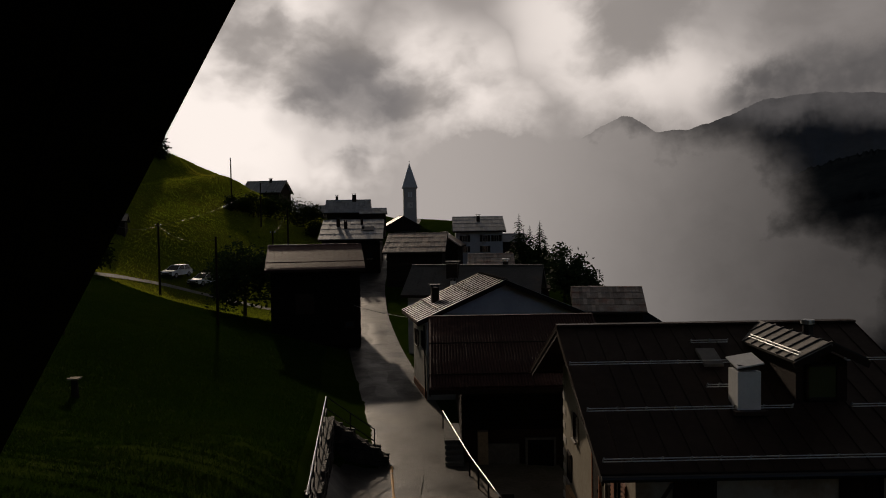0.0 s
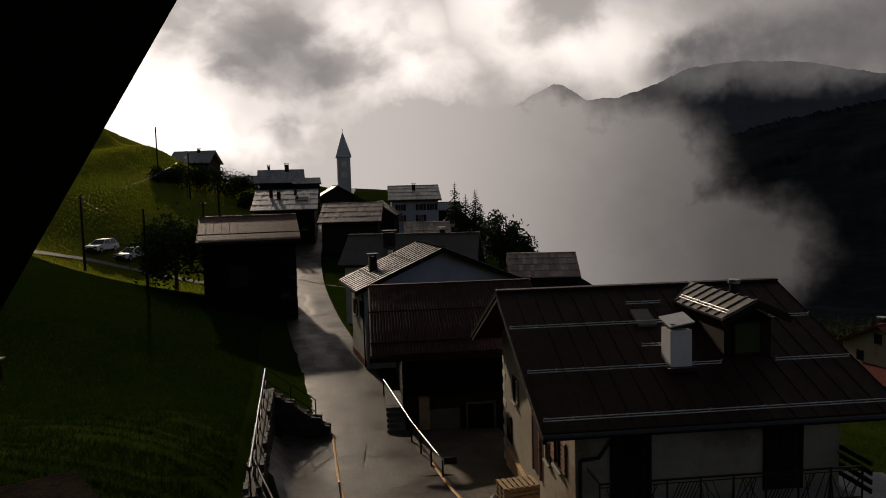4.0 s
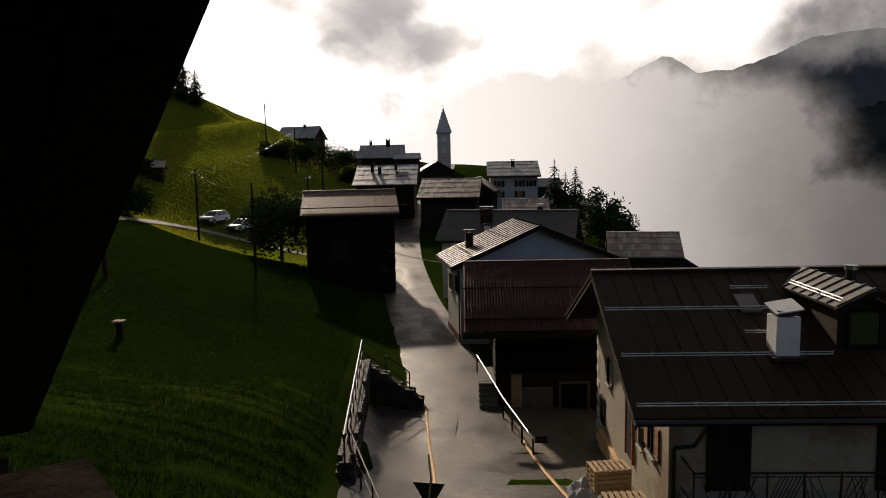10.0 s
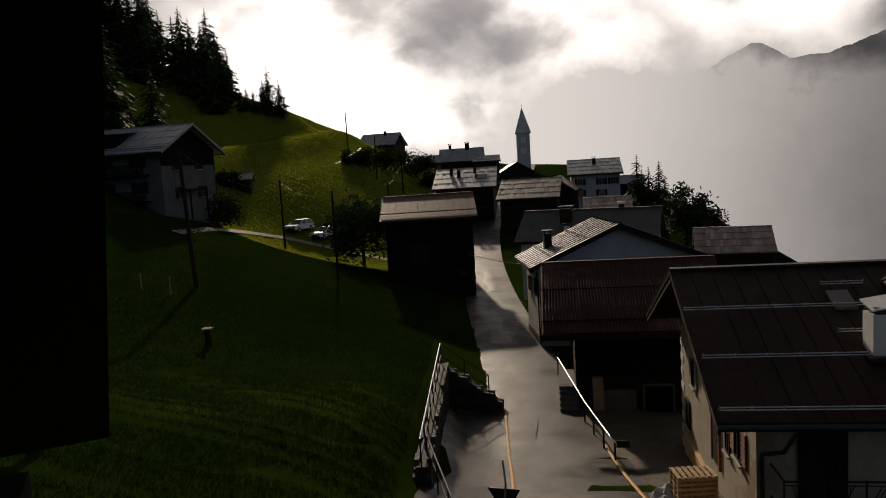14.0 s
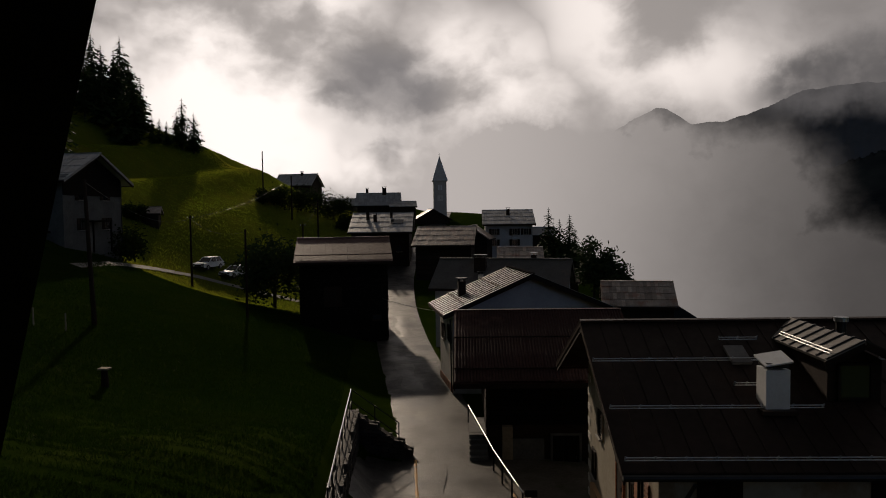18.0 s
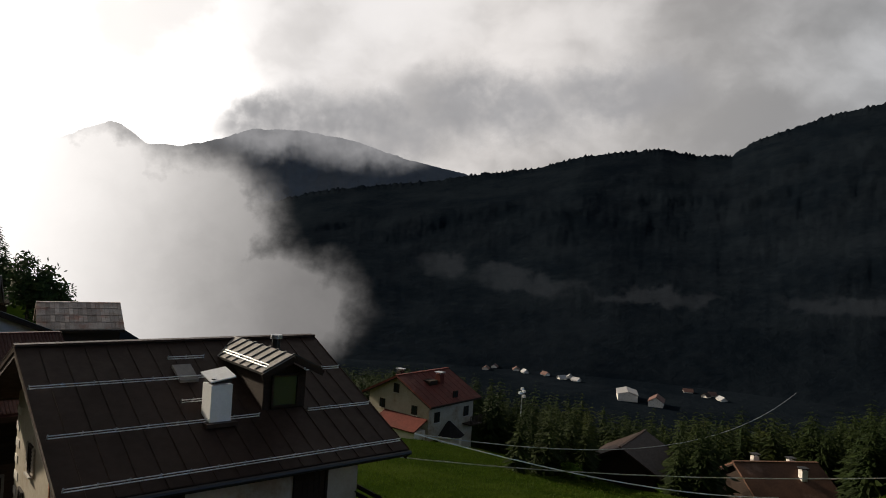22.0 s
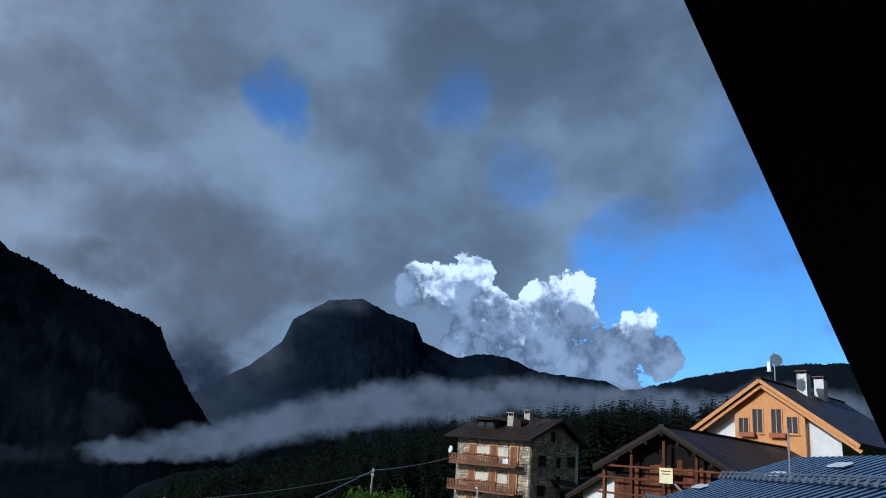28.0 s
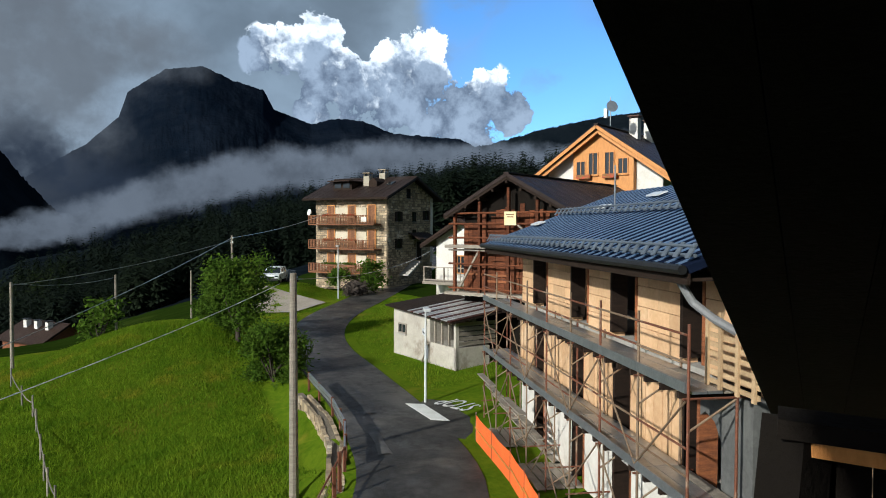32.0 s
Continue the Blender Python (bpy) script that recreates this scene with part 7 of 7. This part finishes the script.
WPAINT = mat("white_car_paint", (0.75, 0.76, 0.78), (0.7, 0.71, 0.73), 0.5, 0.25, 0.0, bump=0)
BPAINT = mat("black_car_paint", (0.012, 0.012, 0.014), (0.015, 0.015, 0.017), 0.5, 0.2, 0.0, bump=0)
car("car", -33.3, 89.2, hgt(-33.3, 89.2) + 0.05, -105, WPAINT, "white estate car parked on the meadow")
car("car", -30.2, 90.2, hgt(-30.2, 90.2) + 0.05, -112, WPAINT, "smaller white car parked on the meadow")
car("car", 71.6, -21.6, hgt(71.6, -21.6) + 0.15, 150, WPAINT, "white off-road car parked beside the stone house")
car("car", 74.6, -24.0, hgt(74.6, -24.0) + 0.15, 165, BPAINT, "black car parked beside the stone house")
car("car", 80.0, 47.5, hgt(80, 47.5) + 0.15, 160, mat("blue_car_paint", (0.05, 0.16, 0.4), None, 0.5, 0.3, 0, bump=0), "blue car parked on the lower lane")

# ---- small things ----
def pallet(x, y, z, rz, n, label):
    t = thing("pallet_stack", pose(x, y, z, 0, 0, rz), label, "pallet")
    for k in range(n):
        for i in range(7):
            part("slat", Geo().box((-0.54 + 0.18 * i, 0, 0.13 + 0.15 * k), (0.12, 0.8, 0.025)), PALEWOOD, t)
        for j in (-0.35, 0, 0.35):
            part("bearer", Geo().box((0, j, 0.06 + 0.15 * k), (1.2, 0.1, 0.1)), PALEWOOD, t)
    return t


pallet(3.95, 22.0, 1.45, 10, 7, "stack of pale wooden pallets beside the house wall")
pallet(4.05, 19.9, 1.7, 5, 5, "lower stack of pallets beside the house")
for i, (x, y) in enumerate(((3.2, 22.3), (3.3, 21.3), (3.5, 20.9))):
    g = Geo()
    for u in range(9):
        for v in range(9):
            p = Vector((u / 8 - 0.5, (v / 8 - 0.5) * 1.1, 0))
            g.v.append(p + Vector((0, 0, 0.45 - 0.9 * p.length + 0.35 * noise.noise(p * 4 + Vector((i * 7, 0, 0))))))
            if u and v:
                k = u * 9 + v
                g.f.append([k, k - 1, k - 10, k - 9])
    solid("sheeting", g, GREYWALL, "crumpled grey plastic sheeting by the pallets", "sheet", m=pose(x, y, 1.5))
GF = thing("gate", pose(3.6, 18.9, 1.7, 0, 0, 4), "low dark metal gate in front of the pallets", "gate")
part("gate_frame", Geo().tube((-0.9, 0, 0), (-0.9, 0, 1.1), 0.03).tube((0.9, 0, 0), (0.9, 0, 1.1), 0.03).tube((-0.9, 0, 1.1), (0.9, 0, 1.1), 0.03), DARKMETAL, GF)
for (x, y, h) in ((-17.1, 32.8, 0.8), (-13.57, 17.35, 1.15)):
    st = thing("stump_table", pose(x, y, hgt(x, y)), "short post with a flat stone on top in the grass", "post")
    part("stump", Geo().tube((0, 0, -0.3), (0, 0, h), 0.19, 0.15, 10), DARKWOOD, st)
    part("slab", Geo().box((0, 0, h + 0.04), (0.5, 0.42, 0.07)), STONE, st)
SD = gable_house("shed", -42.7, 93.6, hgt(-42.7, 93.6) - 0.2, 15, 2.6, 2.2, 1.5, 0.7, DARKWOOD, SHINGLE, "tiny dark field hut on the slope", (0.3, 0.3), foot=1)
for i, (x, y) in enumerate(((-22.4, 38.8), (-23.6, 37.8), (-24.6, 36.0), (-26.0, 34.6))):
    solid("fence_post", Geo().tube((0, 0, -0.3), (0, 0, 1.0), 0.05, 0.04, 8), GREYWOOD, "short grey wooden fence post in the meadow", "post", "meadow fence posts", m=pose(x, y, hgt(x, y)))
for i, (x, y) in enumerate(((48.3, 0.8), (43.2, 0.2), (40.7, -0.3), (37.8, -0.45), (35.0, -0.6), (32.7, -0.7), (30.6, -0.8), (28.0, -1.0))):
    solid("fence_post", Geo().tube((0, 0, -0.3), (0, 0, 1.1), 0.05, 0.04, 8), GREYWOOD, "thin wooden fence post with wire on the slope", "post", "slope fence posts", m=pose(x, y, hgt(x, y)))
for a, b in (((48.3, 0.8), (43.2, 0.2)), ((43.2, 0.2), (40.7, -0.3)), ((40.7, -0.3), (35.0, -0.6)), ((35.0, -0.6), (30.6, -0.8)), ((30.6, -0.8), (28.0, -1.0))):
    wire((*a, hgt(*a) + 0.75), (*b, hgt(*b) + 0.75), 0.12, 0.025, GREYWOOD, "weathered pole rail between thin fence posts")
TPT = thing("outbuilding", pose(15.2, 20.8, 0.0), "low concrete outbuilding with dull blue-grey flat roof", "outbuilding")
part("roof", Geo().box((0, 0, 0), (3.6, 4.4, 0.15)).box((0.2, 0.2, 0.12), (3.0, 3.6, 0.1)), mat("blue_grey_sheet", (0.12, 0.14, 0.17), None, 1.0, 0.5, 0.2, bump=0.2), TPT, m=pose(0, 0, 1.6, 2, 6, 0))
part("wall", Geo().box((0, 0, 0), (3.2, 4.0, 3.0)), CONCRETE, TPT)

# ---- trees ----
def spruce_geo(h, r, seed, tiers=16, arms=9, sprays=1, low=0.06):
    """Drooping whorls of tapered sprays round a thin trunk."""
    rnd = random.Random(seed)
    g = Geo()
    for i in range(tiers):
        f = i / (tiers - 1)
        z = h * (low + (0.97 - low) * f)
        R = (r * (1 - f) ** 0.72 * rnd.uniform(0.75, 1.15) + 0.014 * h) * min(1.0, 0.55 + 3.0 * f)
        n = max(3, int(arms * (1 - 0.55 * f)))
        for j in range(n):
            a = 2 * math.pi * (j + rnd.random() * 0.9) / n + i
            L = R * rnd.uniform(0.6, 1.2)
            d, s_ = Vector((math.cos(a), math.sin(a), 0)), Vector((-math.sin(a), math.cos(a), 0))
            dr = rnd.uniform(0.15, 0.6)
            at = lambda u: d * L * u + Vector((0, 0, z - L * dr * u ** 1.4))
            for u0, u1 in zip([q / sprays for q in range(sprays)], [(q + 1.25) / sprays for q in range(sprays)]):
                w = L * (0.30 if u1 < 0.9 else 0.2) * rnd.uniform(0.7, 1.2)
                tilt = Vector((0, 0, -w * rnd.uniform(0.2, 1.1)))
                side = s_ * w * rnd.choice((-1, 1))
                k = len(g.v)
                g.v += [at(u0), at((u0 + u1) / 2) + side + tilt, at(u1), at((u0 + u1) / 2) - side * rnd.uniform(0.4, 1.0) + tilt * 0.6]
                g.f += [[k, k + 1, k + 2], [k, k + 2, k + 3]]
    return g


def raw_mesh(name, g, material):
    m = bpy.data.meshes.new(name)
    m.from_pydata([tuple(p) for p in g.v], [], g.f)
    m.materials.append(material)
    return m


CROWNS = [raw_mesh("spruce_crown", spruce_geo(12, 2.6 + 0.4 * i, 40 + i, 30, 9, 3, 0.12), SPRUCE) for i in range(3)]
STEMS = Geo().tube((0, 0, -1), (0, 0, 11.5), 0.22, 0.04, 8).mesh("spruce_trunk", BARK)


def spruce(x, y, h, i, label, z=None):
    t = thing("spruce", pose(x, y, (hgt(x, y) if z is None else z) - 0.2, 0, 0, i * 47), label, "tree", "spruces")
    t.scale = (h / 12, h / 12, h / 12)
    part("trunk", STEMS, BARK, t)
    part("crown", CROWNS[i % 3], SPRUCE, t)
    return t


random.seed(77)
# wood on the western hilltop
for i in range(46):
    a, d = random.uniform(25.4, 36), random.uniform(140, 172)
    p = sky_dir(a, 0) * d
    spruce(p.x, p.y, random.uniform(10.5, 15.5) * d / 150, i, "tall dark spruce of the hilltop wood")
for i, (a, d, h) in enumerate(((24.2, 148, 6.0), (23.7, 150, 5.5), (23.2, 146, 5), (22.1, 148, 10.2), (22.5, 152, 7), (21.3, 150, 8.4), (24.9, 150, 11.8))):
    p = sky_dir(a, 0) * d
    spruce(p.x, p.y, h, i, "single dark spruce on the hill crest")
for i, (x, y, h) in enumerate(((9.9, 95, 9.0), (11.2, 94, 7.4), (12.2, 92, 8.0), (10.8, 98, 7.0), (13.3, 95, 6.0))):
    spruce(x, y, h, i, "dark spruce behind the village roofs", 4.0)
for i, (x, y, h) in enumerate(((-47, 72, 16), (-50, 76, 18), (-46, 79, 14))):
    spruce(x, y, h, i, "tall dark spruce behind the old house")


def leafy(x, y, h, r, seed, label, z=None, leaf=LEAF, n=2600, size=0.2, name="tree"):
    """A broad-leaved tree: trunk, limbs and a ragged crown of single leaves."""
    rnd = random.Random(seed)
    t = thing(name, pose(x, y, (hgt(x, y) if z is None else z) - 0.1), label, name)
    tk = Geo().tube((0, 0, -0.5), (0.05, 0, h * 0.45), h * 0.03, h * 0.02, 8)
    tips = []
    for i in range(11):
        a, f = rnd.uniform(0, 6.28), rnd.uniform(0.18, 0.5)
        b = Vector((math.cos(a) * r * rnd.uniform(0.4, 0.85), math.sin(a) * r * rnd.uniform(0.4, 0.85), h * rnd.uniform(0.4, 0.95)))
        tk.tube((0, 0, h * f), b, h * 0.012, h * 0.004, 5)
        tips.append(b)
    for i in range(14):
        a, e = rnd.uniform(0, 6.28), rnd.uniform(0.15, 0.95)
        k = math.sin(math.pi * min(e, 0.98)) ** 0.6
        tips.append(Vector((math.cos(a) * r * 0.75 * k, math.sin(a) * r * 0.75 * k, h * (0.12 + 0.85 * e))))
    part("trunk", tk, BARK, t)
    g = Geo()
    for i in range(n):
        c = rnd.choice(tips) + Vector((rnd.gauss(0, 1), rnd.gauss(0, 1), rnd.gauss(0, 0.8))) * r * 0.24
        c.z = max(c.z, 0.1)
        u = Vector((rnd.gauss(0, 1), rnd.gauss(0, 1), rnd.gauss(0, 0.6))).normalized()
        v = u.orthogonal().normalized()
        s_ = size * rnd.uniform(0.6, 1.3)
        k = len(g.v)
        g.v += [c - u * s_, c + v * s_ * 0.5, c + u * s_, c - v * s_ * 0.5]
        g.f.append([k, k + 1, k + 2, k + 3])
    part("crown", raw_mesh("crown", g, leaf), leaf, t)
    return t


leafy(-21.0, 75.2, 7.4, 3.4, 1, "dark round tree beside the barn", None, SPRUCE, 3600, 0.26)
leafy(47.3, -12.0, 6.6, 1.8, 2, "leafy green hazel bush on the slope", 3.4, LEAF, 12000, 0.11, "bush")
leafy(50.6, -11.8, 5.4, 1.6, 12, "leafy green bush beside the parking place", 3.8, LEAF, 9000, 0.11, "bush")
leafy(36.7, -11.3, 5.0, 1.5, 3, "dense green bush beside the road", 2.0, LEAF, 11000, 0.10, "bush")
leafy(67.9, -30.9, 3.6, 1.3, 4, "small green shrub in front of the stone house", 4.9, LEAF, 1600, 0.16, "bush")
leafy(73.0, -29.1, 1.8, 1.1, 15, "garden shrubs below the balconies", 5.4, LEAF, 1200, 0.16, "bush")
leafy(67.0, -28.6, 1.4, 1.3, 16, "low brown heap of brushwood", 4.9, BARK, 900, 0.2, "bush")
leafy(59.8, -4.6, 4.6, 1.7, 5, "slender green sapling on the meadow edge", 1.8, LEAF, 1400, 0.18)
leafy(14.0, 84, 6.5, 2.4, 6, "dark broad-leaved tree behind the roofs", 2.0, SPRUCE, 2400, 0.26)
leafy(15.6, 82, 5.0, 2.0, 7, "dark bushy tree at the edge of the village", 1.5, SPRUCE, 1800, 0.26)
for i, (x, y, h) in enumerate(((-33, 128, 4.5), (-29, 131, 5), (-26, 133, 4.5), (-36, 126, 3), (-22, 128, 3.5), (-30, 92, 1.6), (-44, 92, 2.2), (-36, 72, 3.5))):
    leafy(x, y, h * 0.8, h * 0.7, 50 + i, "dark bushes on the hillside", None, MIXEDWOOD, 2400, 0.22, "bush")
for i, (x, y, h) in enumerate(((46, 38, 1.2), (52, 42, 1.0), (88, 52, 3.5), (70, 44, 1.4), (58, 55, 1.6))):
    leafy(x, y, h, h * 0.8, 70 + i, "scrubby bush on the lower meadow", None, LEAF, 500, 0.18, "bush")


def forest(name, spots, label, lo=9, hi=16, seed=1, needles=SPRUCE, near=140):
    """Many spruces far off, in one mesh."""
    rnd = random.Random(seed)
    kinds = [spruce_geo(1.0, 0.18 + 0.025 * k, 90 + k, 18, 7) for k in range(4)]
    kinds += [spruce_geo(1.0, 0.17 + 0.025 * k, 190 + k, 24, 9, 2) for k in range(4)]
    arrs = [(np.array([tuple(p) for p in k.v]), k.f) for k in kinds]
    vs, fs, n = [], [], 0
    for x, y, z, *tall in spots:
        v, f = arrs[rnd.randrange(4) + (4 if math.hypot(x, y) < near else 0)]
        h, a = rnd.uniform(lo, hi) if not tall else tall[0], rnd.uniform(0, 6.28)
        c, s_ = math.cos(a), math.sin(a)
        w = v * h
        vs.append(np.stack([w[:, 0] * c - w[:, 1] * s_ + x, w[:, 0] * s_ + w[:, 1] * c + y, w[:, 2] + z - 0.4], 1))
        fs += [[n + i for i in q] for q in f]
        n += len(v)
    m = bpy.data.meshes.new(name)
    m.from_pydata(np.concatenate(vs).tolist(), [], fs)
    m.materials.append(needles)
    return tagged(new(name, m), label, "forest", kind="stuff")


rnd = random.Random(4)
spots = []
while len(spots) < 2600:
    a, d = rnd.uniform(-92, -27), 98 + 230 * rnd.random() ** 1.5
    p = sky_dir(a, 0) * d
    if d < 108 + 8 * math.sin(a * 0.4) or (a < -72 and d < 150 + 3 * (-72 - a)) or (p.x - 53) ** 2 + (p.y - 66) ** 2 < 160:
        continue
    spots.append((p.x, p.y))
for a, d in ((-33, 98), (-35, 96), (-37, 101), (-39, 103), (-44, 102), (-47, 99), (-50, 97), (-52, 98)):
    p = sky_dir(a, 0) * d
    spots.append((p.x, p.y))
edge_ = []
while len(edge_) < 620:
    a, d = rnd.uniform(-80, -46), rnd.uniform(58, 112)
    p = sky_dir(a, 0) * d
    z = hgt(p.x, p.y)
    room = 12 + d * math.tan(radians(float(np.interp(a, WOOD_AZ, WOOD_EL)) - 0.4)) - z
    if room < 6 or (p.x - 69.8) ** 2 + (p.y - 32.5) ** 2 < 60 or (p.x - 53) ** 2 + (p.y - 66) ** 2 < 160 or (abs(a + 65.5) < 4.5 and d < 80) or (abs(a + 55) < 3.2 and d < 96):
        continue
    edge_.append((p.x, p.y, z, min(room, 13.0) * rnd.uniform(0.65, 1.0)))
forest("edge_wood", edge_, "dark mixed wood along the lower edge of the meadow", 6, 9.5, 6, MIXEDWOOD)
zs = height([s_[0] for s_ in spots], [s_[1] for s_ in spots])
forest("valley_forest", [(*s_, z) for s_, z in zip(spots, zs)], "dense dark spruce forest sloping into the valley", 8.5, 15, 2, MIXEDWOOD)
spots = []
while len(spots) < 1700:
    a, d = rnd.uniform(-136, -80), 170 + 175 * rnd.random() ** 1.2
    p = sky_dir(a, 0) * d
    spots.append((p.x, p.y))
zs = height([s_[0] for s_ in spots], [s_[1] for s_ in spots])
forest("hill_forest", [(*s_, z) for s_, z in zip(spots, zs)], "spruce forest on the hill behind the meadow, darkened as in cloud shade", 10, 18, 3, SHADEDSPRUCE, 235)

# village in the valley
rnd = random.Random(8)
for a, d in ((-43.2, 990), (-43.9, 1010), (-45.6, 1000), (-46.3, 985), (-47.9, 980), (-49.2, 960), (-49.8, 975), (-50.3, 955), (-58.6, 960), (-59.9, 940), (-60.3, 955), (-61.0, 930)):
    p = sky_dir(a, 0) * d
    gable_house("house", p.x, p.y, -153, rnd.uniform(0, 180), rnd.uniform(8, 12), 8, 5, 3, WHITEWALL, rnd.choice((PINKROOF, SLATE, BROWNROOF)), "far white house in the valley village", (1, 1), foot=4)
p = sky_dir(-54.2, 0) * 870
gable_house("hall", p.x, p.y, -152, 40, 34, 22, 10, 3, WHITEWALL, SLATE, "large white hall in the valley village", (1, 1), foot=6)
p = sky_dir(-56.4, 0) * 850
gable_house("house", p.x, p.y, -152, 30, 24, 16, 8, 5, WHITEWALL, PINKROOF, "white valley house with a wide red roof", (1, 1), foot=6)

# ---- own house ----
own = thing("balcony_roof", pose(0, 0, 0), "dark timber gable roof over the balcony", "roof")
nrm, alg = Vector((0.835, 0.55, 0)), Vector((-0.55, 0.835, 0))
lq, ld = Vector((-1.282, 2.793, 11.997)), Vector((-0.548, 0.744, -0.383))
rq, rd = Vector((0.964, -1.401, 12.522)), Vector((0.503, -0.791, -0.349))
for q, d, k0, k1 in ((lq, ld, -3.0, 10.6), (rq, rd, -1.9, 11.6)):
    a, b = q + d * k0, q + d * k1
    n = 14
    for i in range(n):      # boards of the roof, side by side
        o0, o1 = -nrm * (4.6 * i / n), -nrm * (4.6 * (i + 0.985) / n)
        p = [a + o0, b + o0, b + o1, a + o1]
        part("roof_board", Geo().slab(p if q is lq else p[::-1], -0.04), SHADEWOOD, own)
    part("roof_deck", Geo().slab([v + Vector((0, 0, 0.05)) for v in ([a, b, b - nrm * 4.6, a - nrm * 4.6] if q is lq else [b, a, a - nrm * 4.6, b - nrm * 4.6])], -0.16), SHADEWOOD, own)
    part("barge_board", Geo().beam(a + Vector((0, 0, 0.14)) - nrm * 0.04, b + Vector((0, 0, 0.14)) - nrm * 0.04, 0.06, 0.24), SHADEWOOD, own)
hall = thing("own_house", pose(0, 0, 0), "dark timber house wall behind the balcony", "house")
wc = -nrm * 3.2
part("facade", Geo().box((wc.x, wc.y, 8.5), (0.3, 18.0, 12.0), math.degrees(math.atan2(nrm.y, nrm.x))), SHADEWOOD, hall)
part("balcony_floor", Geo().box((wc.x * 0.5, wc.y * 0.5, 10.35), (3.0, 9.0, 0.2), math.degrees(math.atan2(nrm.y, nrm.x))), SHADEWOOD, hall)
LB = thing("beam", pose(0, 0, 0), "weathered brown beam end below the balcony", "beam")
ba, bb = Vector((-0.72, 1.31, 11.46)), Vector((-1.1, 0.95, 11.12))
g = Geo()
g.v = [ba, bb, Vector((-0.52, 1.27, 11.22)), Vector((-0.9, 0.91, 10.88)), Vector((-1.05, 1.16, 11.44)), Vector((-1.43, 0.8, 11.1)), ba + Vector((-0.15, -0.1, -0.6)), bb + Vector((-0.15, -0.1, -0.6))]
g.f = [[0, 2, 3, 1], [0, 1, 5, 4], [2, 6, 7, 3], [4, 5, 7, 6], [0, 4, 6, 2], [1, 3, 7, 5]]
part("beam_end", g, mat("grained_brown_wood", (0.55, 0.36, 0.21), (0.20, 0.125, 0.07), 6.0, 0.7, bump=0.6, stretch_by=(2, 1, 6)), LB)
RB = thing("balcony_corner", pose(0, 0, 0), "dark timber corner of the balcony with brace and beam", "balcony")
part("brace", Geo().beam((1.04, -2.30, 11.40), (0.98, -2.10, 10.5), 0.13, 0.13, (1, 0, 0)), SHADEWOOD, RB)
# sunlit part of the dark beam, its sunlight painted as honey-orange wood
part("beam", Geo().beam((1.02, -2.28, 11.345), (0.2, -2.85, 11.3), 0.1, 0.05), HONEY, RB)
part("cap", Geo().beam((1.06, -2.24, 11.395), (0.2, -2.85, 11.36), 0.16, 0.05), SHADEWOOD, RB)
for i in range(6):
    part("board", Geo().box((0.98 - 0.13 * i, -2.40 - 0.08 * i, 10.6), (0.15, 0.03, 1.45), 32), SHADEWOOD, RB)
